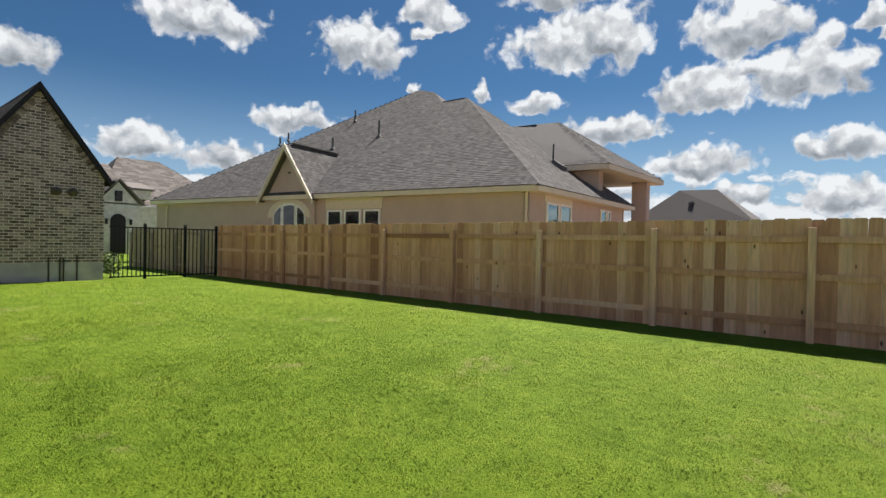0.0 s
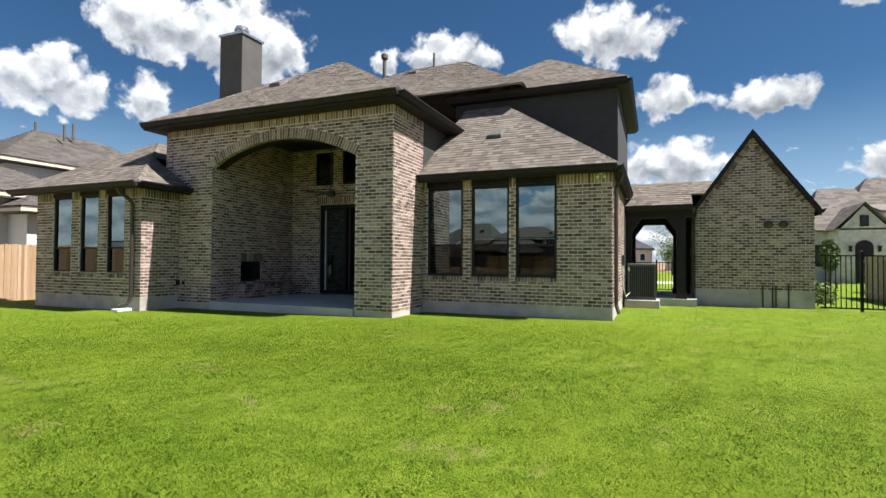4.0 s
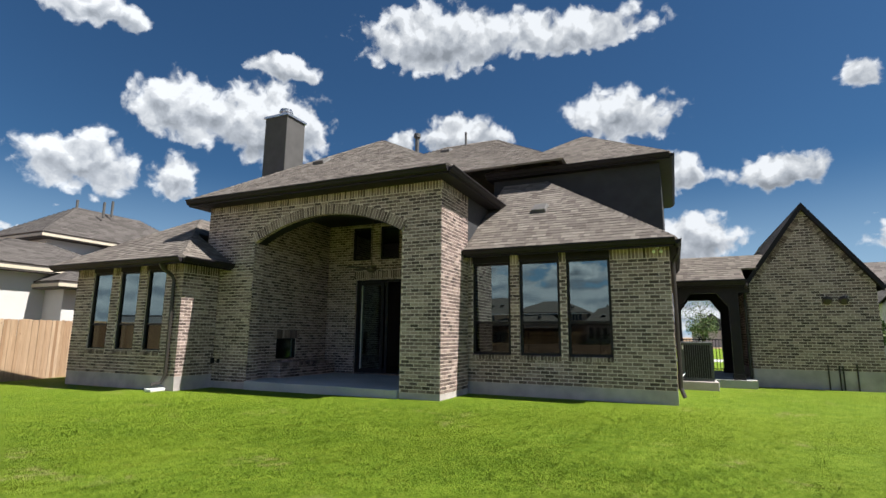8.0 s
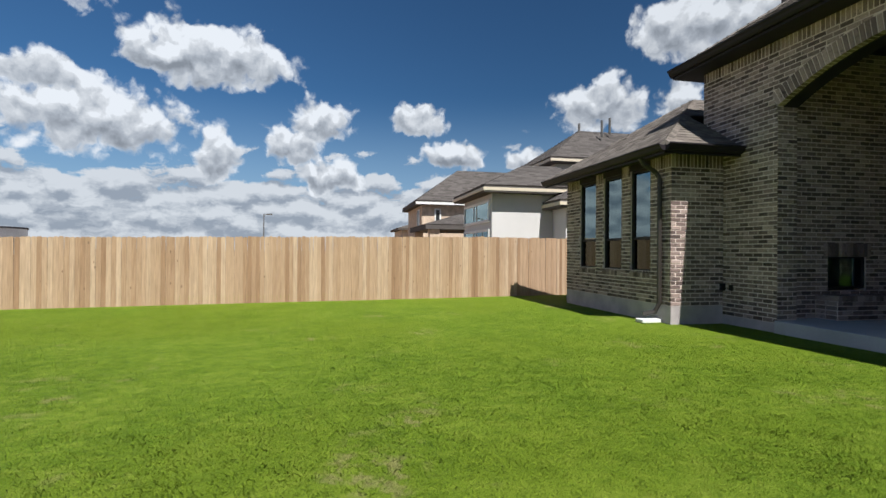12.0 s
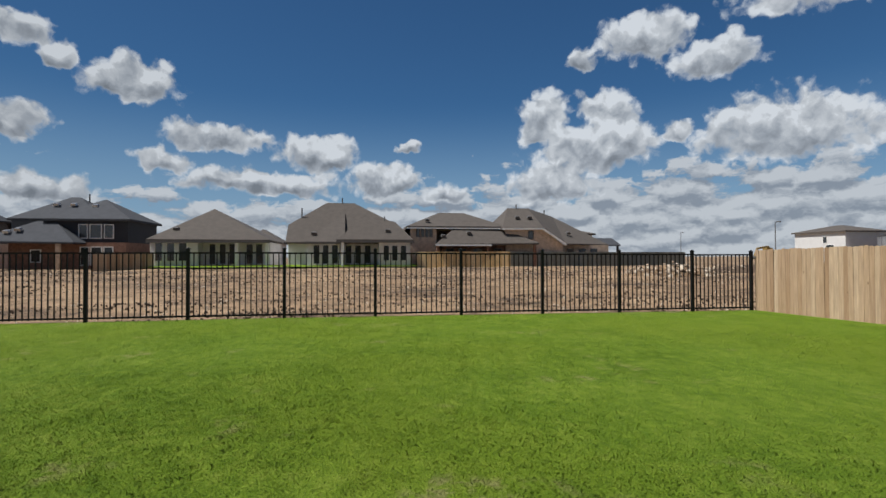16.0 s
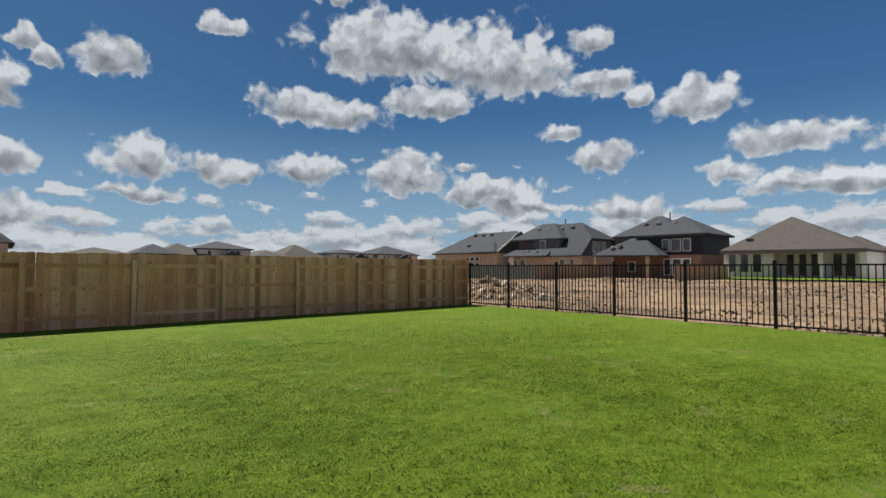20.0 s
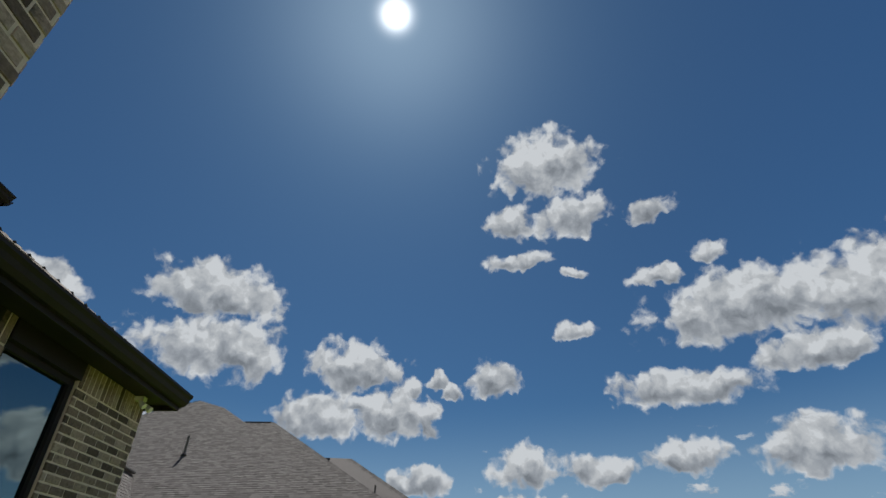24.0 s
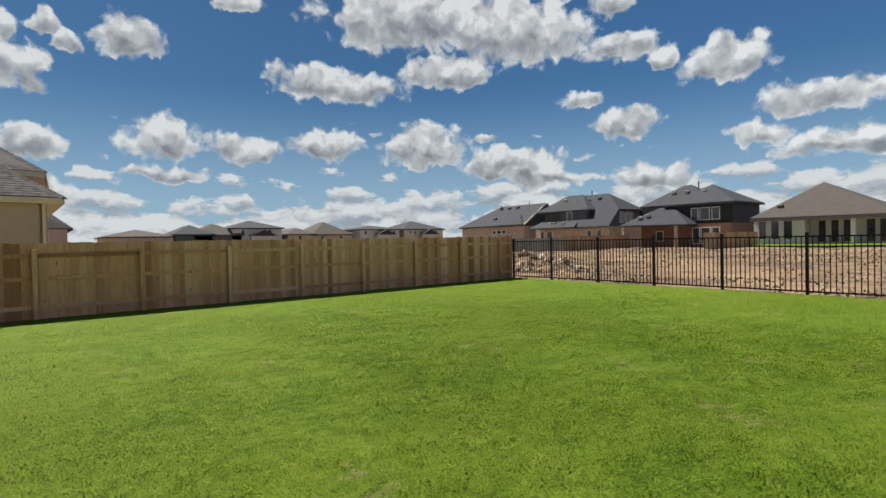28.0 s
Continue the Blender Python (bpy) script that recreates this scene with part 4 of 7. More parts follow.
# firebox and hearth
box = part("firebox", Geo().box(-10.5, -0.352, 0.643, -10.24, 0.452, 1.187).box(-10.26, -0.352, 0.643, -10.03, -0.315, 1.187).box(-10.26, 0.415, 0.643, -10.03, 0.452, 1.187).box(-10.26, -0.315, 0.643, -10.03, 0.415, 0.67).box(-10.26, -0.315, 1.16, -10.03, 0.415, 1.187), BLACK, house, "black metal firebox")
part("firebox_glass", Geo().box(-10.07, -0.315, 0.67, -10.06, 0.415, 1.16), GLASS, box).visible_shadow = False
hearth = part("hearth", Geo().box(-9.999, -0.62, 0.15, -9.60, 1.80, 0.47), MORTAR, house, "raised brown brick hearth")
g = Geo()
for i in range(4):
    for j in range(13):
        a = j * BRICK_L - (i % 2) * BRICK_L / 2
        a, b = max(a, 0), min(a + BRICK_L - JOINT, 2.41)
        if b - a > 0.04:
            brick_box(g, (-9.60, -0.62), U, R, a, b, 0.16 + i * COURSE, 0.15 + (i + 1) * COURSE, 0.01)
for i in range(4):
    brick_box(g, (-9.999, -0.62), R, B, 0.02, 0.19, 0.16 + i * COURSE, 0.15 + (i + 1) * COURSE, 0.01)
    brick_box(g, (-9.999, -0.62), R, B, 0.20, 0.39, 0.16 + i * COURSE, 0.15 + (i + 1) * COURSE, 0.01)
for j in range(28):
    y = -0.63 + j * 0.0762
    g.box(-9.99, y + 0.004, 0.46, -9.575, y + 0.072, 0.55)
tagged(part("hearth_bricks", g, BRICK, hearth), kind="stuff")
g = Geo()
for j in range(13):
    brick_box(g, (-10.0, -0.45), U, R, j * 0.0762 + 0.004, (j + 1) * 0.0762 - 0.004, 1.19, 1.42, 0.02)
tagged(part("lintel_bricks", g, BRICK, hearth_wall), kind="stuff")

# sliding door, partly open
door = part("sliding_door", Geo().box(-8.92, 1.86, 0.15, -8.84, 2.0, 2.99).box(-5.63, 1.86, 0.15, -5.55, 2.0, 2.99).box(-8.84, 1.86, 2.89, -5.63, 2.0, 2.99).box(-8.84, 1.86, 0.15, -5.63, 2.0, 0.20), BLACK, house, "tall black sliding glass door, half open")
for i, (x0, x1, y) in enumerate(((-8.83, -7.98, 1.90), (-8.70, -7.85, 1.95))):
    leaf = part("door_panel", Geo().box(x0, y, 0.2, x0 + 0.09, y + 0.04, 2.89).box(x1 - 0.09, y, 0.2, x1, y + 0.04, 2.89).box(x0 + 0.09, y, 0.2, x1 - 0.09, y + 0.04, 0.32).box(x0 + 0.09, y, 2.80, x1 - 0.09, y + 0.04, 2.89), BLACK, door)
    part("door_glass", Geo().box(x0 + 0.09, y + 0.015, 0.32, x1 - 0.09, y + 0.025, 2.80), GLASS, leaf).visible_shadow = False
part("door_handle", Geo().box(-8.74, 1.865, 0.3, -8.715, 1.895, 2.8), WHITE_TRIM, door, "pale weather strip")


def ceiling_fan(x, y, z, top):
    fan = thing("ceiling_fan", "dark bronze ceiling fan hanging from the porch ceiling", "fan", (x, y, z))
    part("canopy", Geo().tube([(x, y, top), (x, y, top - 0.05), (x, y, top - 0.09)], [0.07, 0.07, 0.03], 14), BRONZE, fan)
    part("downrod", Geo().tube([(x, y, top - 0.08), (x, y, z + 0.12)], 0.014, 8), BRONZE, fan)
    part("motor", Geo().tube([(x, y, z + 0.13), (x, y, z + 0.10), (x, y, z + 0.02), (x, y, z - 0.02), (x, y, z - 0.05)], [0.04, 0.12, 0.14, 0.11, 0.05], 18), BRONZE, fan)
    for i in range(5):
        a = 0.35 + 2 * math.pi * i / 5
        d, e = Vector((math.cos(a), math.sin(a), 0)), Vector((-math.sin(a), math.cos(a), 0.16))
        c = Vector((x, y, z + 0.05))
        part("blade", Geo().slab([c + d * 0.20 - e * 0.045, c + d * 0.62 - e * 0.075, c + d * 0.68 - e * 0.05, c + d * 0.68 + e * 0.05, c + d * 0.62 + e * 0.075, c + d * 0.20 + e * 0.045], (0, 0, 0.01)), BRONZE, fan)
        part("bracket", Geo().beam(c + d * 0.10, c + d * 0.24, 0.03, 0.012), BRONZE, fan)


ceiling_fan(-7.3, 0.1, 3.0, 4.72)

# rooms seen through the glass
for name, (x0, y0, z0, x1, y1, z1) in (("living_room_back_wall", (-10.0, 8.6, 0.05, -4.9, 8.7, 4.7)), ("living_room_side_wall", (-10.1, 2.05, 0.05, -10.0, 8.6, 4.7)), ("living_room_side_wall", (-4.9, 2.05, 0.05, -4.8, 8.6, 4.7)),
                                       ("living_room_ceiling", (-10.0, 2.05, 4.6, -4.9, 8.6, 4.7)), ("living_room_floor", (-10.0, 2.05, 0.0, -4.9, 8.6, 0.12))):
    part(name, Geo().box(x0, y0, z0, x1, y1, z1), INNER, house, "dim beige living room surface")
part("room_dining", Geo().box(-4.4, 4.6, 0.3, -0.22, 4.7, 3.1).box(-4.45, 0.23, 0.3, -4.38, 4.6, 3.1).box(-0.26, 0.23, 0.3, -0.22, 4.6, 3.1).box(-4.4, 0.23, 3.05, -0.22, 4.6, 3.12).box(-4.4, 0.23, 0.25, -0.22, 4.6, 0.38), INNER, house, "dim beige dining room")
part("room_bedroom", Geo().box(-15.0, 2.0, 0.3, -11.1, 2.1, 3.0).box(-15.0, -2.45, 2.95, -11.1, 2.0, 3.0).box(-15.0, -2.45, 0.3, -11.1, 2.0, 0.38).box(-15.02, -2.4, 0.3, -14.97, 2.0, 3.0).box(-11.15, -2.4, 0.3, -11.1, 2.0, 3.0), INNER, house, "dim beige bedroom")
part("kitchen_cabinet", Geo().box(-6.6, 8.0, 0.12, -5.2, 8.58, 2.4), LEAD, house, "dark tall cabinet inside")
for x, y in ((-3.0, 1.6), (-1.4, 1.6), (-3.0, 3.2), (-1.4, 3.2)):
    can = part("recessed_light", Geo().tube([(x, y, 3.05), (x, y, 3.04)], 0.08, 12), WHITE_TRIM, house, "lit recessed ceiling light")
    part("lens", Geo().tube([(x, y, 3.04), (x, y, 3.033)], 0.06, 12), LAMP, can)

# west wing
WIN_W = [(0.72, 1.50), (1.85, 2.59), (2.92, 3.60)]
west = brick_wall("wall_west_wing", house, (-15.2, -2.674), R, B, 4.22, 0.27, 3.03, spans(4.22, [(a, b, 0.85, 3.1) for a, b in WIN_W]), "brown brick wall with three tall windows", near=lambda a, z: a > 3.5)
for a, b in WIN_W:
    window(house, (-15.2, -2.674), R, B, a, b, 0.85, 2.9, rail=1.52, label="tall black-framed window")
    part("header_board", Geo().box(-15.2 + a, -2.69, 2.9, -15.2 + b, -2.55, 3.03), BLACK, house)
    rowlock(west, (-15.2, -2.674), R, B, a - 0.01, b + 0.01, 0.85)
brick_wall("wall_west_side", house, (-10.98, -2.674), U, R, 1.09, 0.27, 3.03, spans(1.09, []), "brown brick return wall")
brick_wall("wall_west_end", house, (-15.2, 6.0), B, L, 8.67, 0.27, 3.03, spans(8.67, []), "brown brick end wall")
part("wall_core", Geo().box(-15.0, 2.3, 0.3, -10.3, 13.0, 3.2).box(-10.4, 9.0, 0.2, -0.4, 13.0, 6.2).box(-11.48, -1.2, 3.0, -10.3, 3.0, 4.7), CHARCOAL, house)
part("hose_bib", Geo().box(-11.0, -1.66, 0.55, -10.9, -1.60, 0.68).box(-10.78, -1.64, 0.56, -10.72, -1.60, 0.66), BLACK, house, "dark outdoor tap and outlet cover")

# roofs
PE = 4.89
PX0, PX1 = -11.88, -4.15
porch_roof = [(PX0, -2.0, PE), (PX1, -2.0, PE)]
peak = (-8.05, 1.70, 7.36)
roof_face(house, [porch_roof[0], porch_roof[1], peak], SHINGLE, 11, label="brown shingle porch roof")
roof_face(house, [porch_roof[1], (PX1, 4.2, PE), (-8.05, 8.0, peak[2]), peak], SHINGLE, 12)
roof_face(house, [(PX0, 6.0, PE), porch_roof[0], peak, (-8.05, 6.0, peak[2])], SHINGLE, 13)
ridge_caps(house, porch_roof[0], peak, SHINGLE)
ridge_caps(house, porch_roof[1], peak, SHINGLE)
part("soffit", Geo().box(PX0 + 0.03, -1.97, PE - 0.19, PX1 - 0.03, -1.0, PE - 0.165).box(-4.7, -1.0, PE - 0.19, PX1 - 0.03, 1.6, PE - 0.165).box(PX0 + 0.03, -1.0, PE - 0.19, -11.4, 5.0, PE - 0.165), BLACK, house, "black soffit")
gutter(house, (PX0, -2.0), (PX1, -2.0), B, PE)
gutter(house, (PX1, -2.0), (PX1, 1.95), R, PE)
gutter(house, (PX0, -2.0), (PX0, 5.0), L, PE)

WE = 3.32
WX, WY = 0.12, -0.33
wing_peak = (-3.19, 2.98, WE + 0.75 * 3.31)
roof_face(house, [(-4.47, WY, WE), (WX, WY, WE), wing_peak, (-4.47, 2.98, wing_peak[2])], SHINGLE, 14, label="brown shingle wing roof")
roof_face(house, [(WX, WY, WE), (WX, 6.0, WE), (-3.19, 6.0, wing_peak[2]), wing_peak], SHINGLE, 15)
ridge_caps(house, (WX, WY, WE), wing_peak, SHINGLE)
part("soffit", Geo().box(-4.46, WY + 0.02, WE - 0.135, WX - 0.03, -0.012, WE - 0.11).box(0.012, -0.012, WE - 0.135, WX - 0.03, 5.0, WE - 0.11), BLACK, house, "black soffit")
gutter(house, (-4.47, WY), (WX, WY), B, WE)
gutter(house, (WX, WY), (WX, 5.0), R, WE)

part("upper_wall", Geo().box(-4.9, 3.3, 3.4, -0.1, 8.6, 6.14), CHARCOAL, house, "charcoal stucco upper storey")
UE = 6.27
up_peak = (-2.45, 5.64, UE + 0.69 * 2.61)
roof_face(house, [(-5.06, 3.03, UE), (0.16, 3.03, UE), up_peak], SHINGLE, 16, label="brown shingle upper roof")
roof_face(house, [(0.16, 3.03, UE), (0.16, 8.95, UE), (-2.45, 6.34, up_peak[2]), up_peak], SHINGLE, 17)
roof_face(house, [(-5.06, 8.95, UE), (-5.06, 3.03, UE), up_peak, (-2.45, 6.34, up_peak[2])], SHINGLE, 18)
roof_face(house, [(0.16, 8.95, UE), (-5.06, 8.95, UE), (-2.45, 6.34, up_peak[2])], SHINGLE, 27)
ridge_caps(house, (-5.06, 3.03, UE), up_peak, SHINGLE)
ridge_caps(house, (0.16, 3.03, UE), up_peak, SHINGLE)
part("soffit", Geo().box(-5.03, 3.06, UE - 0.19, 0.13, 8.9, UE - 0.15), BLACK, house, "dark soffit")
gutter(house, (-5.06, 3.03), (0.16, 3.03), B, UE)
gutter(house, (0.16, 3.03), (0.16, 8.95), R, UE)

MAIN = 6.3
m0, m1 = (-8.8, 8.0, 9.42), (-6.3, 8.0, 9.42)
roof_face(house, [(-12.2, 2.5, MAIN), (-2.6, 2.5, MAIN), m1, m0], SHINGLE, 19, label="brown shingle main roof")
roof_face(house, [(-2.6, 2.5, MAIN), (-2.6, 13.4, MAIN), m1], SHINGLE, 20)
roof_face(house, [(-12.2, 13.4, MAIN), (-12.2, 2.5, MAIN), m0], SHINGLE, 21)
roof_face(house, [(-2.6, 13.4, MAIN), (-12.2, 13.4, MAIN), m0, m1], SHINGLE, 22)
ridge_caps(house, m0, m1, SHINGLE)

LE = 3.13
lw_peak = (-13.1, -0.55, LE + PITCH * 2.55)
roof_face(house, [(-15.65, -3.1, LE), (-10.55, -3.1, LE), lw_peak], SHINGLE, 23, label="brown shingle west wing roof")
roof_face(house, [(-10.55, -3.1, LE), (-10.55, -1.6, LE), (-12.05, -1.6, LE + PITCH * 1.5), (-13.1, -0.55, lw_peak[2])], SHINGLE, 24)
roof_face(house, [(-12.05, -1.6, LE + PITCH * 1.5), (-11.5, 4.0, LE + PITCH * 0.95), (-13.1, 4.0, lw_peak[2]), lw_peak], SHINGLE, 26)
roof_face(house, [(-15.65, 6.0, LE), (-15.65, -3.1, LE), lw_peak, (-13.1, 6.0, lw_peak[2])], SHINGLE, 25)
ridge_caps(house, (-15.65, -3.1, LE), lw_peak, SHINGLE)
ridge_caps(house, (-10.55, -3.1, LE), lw_peak, SHINGLE)
part("soffit", Geo().box(-15.62, -3.07, LE - 0.11, -10.58, -2.69, LE - 0.085).box(-10.965, -2.69, LE - 0.11, -10.58, -1.6, LE - 0.085).box(-15.62, -2.69, LE - 0.11, -15.22, 6.0, LE - 0.085), BLACK, house, "black soffit")
gutter(house, (-15.65, -3.1), (-10.55, -3.1), B, LE)
gutter(house, (-10.55, -3.1), (-10.55, -1.6), R, LE)

# chimney, vents and pipes
stack = part("chimney", Geo().box(-11.61, 0.3, 5.0, -10.72, 1.15, 8.12), CHIMNEY, house, "dark stucco chimney with a steel cap", bevel=0.01)
part("chimney_cap", Geo().box(-11.65, 0.26, 8.12, -10.68, 1.19, 8.19), STEEL, stack)
part("flue", Geo().tube([(-11.16, 0.72, 8.19), (-11.16, 0.72, 8.50)], 0.17, 18).tube([(-11.16, 0.72, 8.42), (-11.16, 0.72, 8.46)], 0.22, 18).tube([(-11.16, 0.72, 8.50), (-11.16, 0.72, 8.53)], 0.19, 18), STEEL, stack, "round steel flue")


def roof_vent(x, y, z, pitch=PITCH):
    part("roof_vent", Geo().hexa([(x - 0.2, y - 0.17, z - 0.17 * pitch), (x + 0.2, y - 0.17, z - 0.17 * pitch), (x + 0.2, y + 0.2, z + 0.2 * pitch), (x - 0.2, y + 0.2, z + 0.2 * pitch),
                                  (x - 0.18, y - 0.2, z + 0.1 - 0.17 * pitch), (x + 0.18, y - 0.2, z + 0.1 - 0.17 * pitch), (x + 0.16, y + 0.15, z + 0.06 + 0.2 * pitch), (x - 0.16, y + 0.15, z + 0.06 + 0.2 * pitch)]), LEAD, house, "low metal roof vent", bevel=0.01)


roof_vent(-3.0, 1.3, WE + 0.75 * 1.63, 0.75)
roof_vent(-9.05, 0.0, PE + 0.667 * 2.0, 0.667)
roof_vent(-8.2, 7.0, MAIN + 0.567 * 4.5, 0.567)
for x, y, z, r in ((-9.9, 7.6, 9.95, 0.085), (-7.7, 7.9, 9.95, 0.05)):
    part("vent_pipe", Geo().tube([(x, y, 8.6), (x, y, z)], r, 12), LEAD, house, "dark roof vent pipe")
part("pipe_cap", Geo().tube([(-9.9, 7.6, 9.93), (-9.9, 7.6, 10.1)], 0.15, 12), LEAD, house)

# downspouts
DS = plain("brown_downspout", (0.035, 0.028, 0.024), 0.5, 0.1)
spout = part("downspout", Geo().tube([(-11.25, -3.13, 2.98), (-11.25, -3.05, 2.86), (-11.25, -2.8, 2.72), (-11.22, -2.74, 2.6), (-11.22, -2.74, 0.3), (-11.26, -2.80, 0.14), (-11.36, -2.98, 0.09)], 0.045, 8), DS, house, "dark brown downspout")
part("downspout", Geo().tube([(0.19, 0.25, 3.18), (0.15, 0.25, 3.02), (0.06, 0.25, 2.88), (0.06, 0.25, 0.3), (0.12, 0.2, 0.12)], 0.042, 8), DS, house)
part("splash_block", Geo().box(-11.42, -3.10, -0.06, -11.18, -2.72, 0.012), SPOUT, house, "white splash block", bevel=0.012)
lamp = part("flood_light", Geo().box(-0.26, -0.11, 3.14, -0.18, -0.01, 3.18), WHITE_TRIM, house, "white twin flood light under the eave")
for x in (-0.29, -0.15):
    part("lamp_head", Geo().tube([(x, -0.09, 3.12), (x, -0.13, 3.08), (x, -0.16, 3.06)], [0.015, 0.03, 0.034], 12), WHITE_TRIM, lamp)

# ---------------------------------------------------------------- garage wing and breezeway
GY, GX0, GX1, GTOP, GEAVE, GMID = 5.4, 1.95, 4.90, 5.05, 2.92, 3.425
STEEP = (GTOP - GEAVE) / (GX1 - GMID)
garage = thing("garage", "brown brick garage wing with a steep gable and black trim", "garage", (GMID, 9.0, 0.0))


def gable(z):
    if z < GEAVE:
        return [(0.0, GX1 - GX0)]
    w = (GTOP - 0.12 - z) / STEEP
    return [(GMID - GX0 - w, GMID - GX0 + w)] if w > 0.05 else []


part("footing", Geo().box(GX0, GY, -0.3, GX1, 13.0, 0.47), CONCRETE, garage, "grey concrete footing")
gwall = brick_wall("wall_gable", garage, (GX0, GY), R, B, GX1 - GX0, 0.47, 4.95, gable, "brown brick gable wall", soldier=False, near=lambda a, z: z < 1.9)
brick_wall("wall_garage_east", garage, (GX1, GY), U, R, 3.0, 0.47, 2.9, spans(3.0, []), "", soldier=False)
brick_wall("wall_garage_west", garage, (GX0, 8.6), B, L, 3.2, 0.47, 2.9, spans(3.2, []), "", soldier=False)
part("garage_core", Geo().box(GX0 + 0.2, GY + 0.25, 0.4, GX1 - 0.2, 13.0, 2.9), CHARCOAL, garage)
g = Geo()
slope = Vector((GMID - (GX0 - 0.05), 0, GTOP - GEAVE)).normalized()
for side in (-1, 1):
    n = 32
    for i in range(2, n - 1):
        s = i * 0.0762
        base = Vector((GMID, 0, GTOP - 0.06)) + Vector((side * slope.x, 0, -slope.z)) * s
        d = Vector((side * slope.x, 0, -slope.z)) * 0.066
        w = Vector((-side * slope.z, 0, -slope.x)) * 0.235
        a, b, c, e = base, base + d, base + d + w, base + w
        if side * (c.x - GMID) < 0.03:
            continue
        g.hexa([(p.x, GY - 0.018, p.z) for p in (a, b, c, e)] + [(p.x, GY + 0.02, p.z) for p in (a, b, c, e)])
tagged(part("rake_bricks", g, BRICK, gwall), kind="stuff")
for side in (-1, 1):
    x = GMID + side * (GX1 - GMID + 0.13)
    low = GEAVE - 0.13 * STEEP
    roof_face(garage, [(x, GY - 0.12, low), (x, 13.0, low), (GMID, 13.0, GTOP), (GMID, GY - 0.12, GTOP)], SHINGLE, 31 + side, label="brown shingle garage roof")
    part("rake_board", Geo().hexa([(x, GY - 0.16, low - 0.17), (GMID, GY - 0.16, GTOP - 0.17), (GMID, GY - 0.02, GTOP - 0.17), (x, GY - 0.02, low - 0.17),
                                   (x, GY - 0.16, low + 0.02), (GMID, GY - 0.16, GTOP + 0.02), (GMID, GY - 0.02, GTOP + 0.02), (x, GY - 0.02, low + 0.02)]), BLACK, garage, "black rake board")
gutter(garage, (GX1 + 0.13, GY - 0.1), (GX1 + 0.13, 13.0), R, GEAVE - 0.15)
gutter(garage, (GX0 - 0.13, GY - 0.1), (GX0 - 0.13, 13.0), L, GEAVE - 0.15)
for x in (3.80, 4.16):
    part("vent_cap", Geo().tube([(x, GY - 0.01, 2.33), (x, GY - 0.06, 2.33), (x, GY - 0.11, 2.31)], [0.11, 0.115, 0.06], 14), BRONZE, garage, "round bronze wall vent")
for x, z in ((3.66, 0.62), (3.90, 0.62), (3.98, 0.60), (4.28, 0.66)):
    part("conduit", Geo().tube([(x, GY - 0.03, z), (x, GY - 0.03, -0.05)], 0.018, 8), DS, garage, "thin dark conduit")

breezeway = thing("breezeway", "covered breezeway with black chamfered openings", "breezeway", (1.0, 6.0, 0.0))
part("breezeway_floor", Geo().box(0.02, 4.62, -0.2, GX0 - 0.01, 8.6, 0.19), SLAB, breezeway, "grey concrete walk")
for y in (4.75, 7.9):
    beam = Geo().box(0.02, y, 2.55, GX0 - 0.01, y + 0.22, 2.78)
    beam.box(0.02, y, 0.14, 0.20, y + 0.22, 2.55).box(1.42, y, 0.14, 1.66, y + 0.22, 2.55)
    beam.slab([(0.20, y, 2.55), (0.20, y, 2.15), (0.48, y, 2.55)], (0, 0.22, 0)).slab([(1.42, y, 2.55), (1.14, y, 2.55), (1.42, y, 2.15)], (0, 0.22, 0))
    beam.box(1.39, y - 0.03, 0.14, 1.69, y + 0.25, 0.34)
    part("portal", beam, BLACK, breezeway, "black timber portal with chamfered corners")
part("infill_wall", Geo().box(1.66, 7.92, 0.14, GX0 - 0.01, 8.1, 2.55), BLACK, breezeway, "dark narrow wall beside the portal")
part("breezeway_ceiling", Geo().box(0.02, 4.75, 2.78, GX0 - 0.01, 8.2, 2.82), BLACK, breezeway)
roof_face(breezeway, [(-0.3, 4.55, 2.90), (GX0 - 0.12, 4.55, 2.90), (GX0 - 0.12, 5.22, 3.272), (-0.3, 5.22, 3.272)], SHINGLE, 41, label="brown shingle breezeway roof")
roof_face(breezeway, [(-0.3, 5.22, 3.272), (GX0 + 0.25, 5.22, 3.272), (GX0 + 0.9, 6.1, 3.76), (-0.3, 6.1, 3.76)], SHINGLE, 43, label="brown shingle breezeway roof")
roof_face(breezeway, [(GX0, 8.4, 2.90), (-0.3, 8.4, 2.90), (-0.3, 6.1, 3.76), (GX0 + 0.9, 6.1, 3.76)], SHINGLE, 42)
gutter(breezeway, (0.0, 4.55), (GX0 - 0.1, 4.55), B, 2.90)
part("downspout", Geo().tube([(GX0 - 0.1, 4.5, 2.76), (GX0 - 0.07, 5.2, 2.55), (GX0 - 0.07, 5.36, 2.4), (GX0 - 0.07, 5.36, 0.2)], 0.04, 8), DS, breezeway)


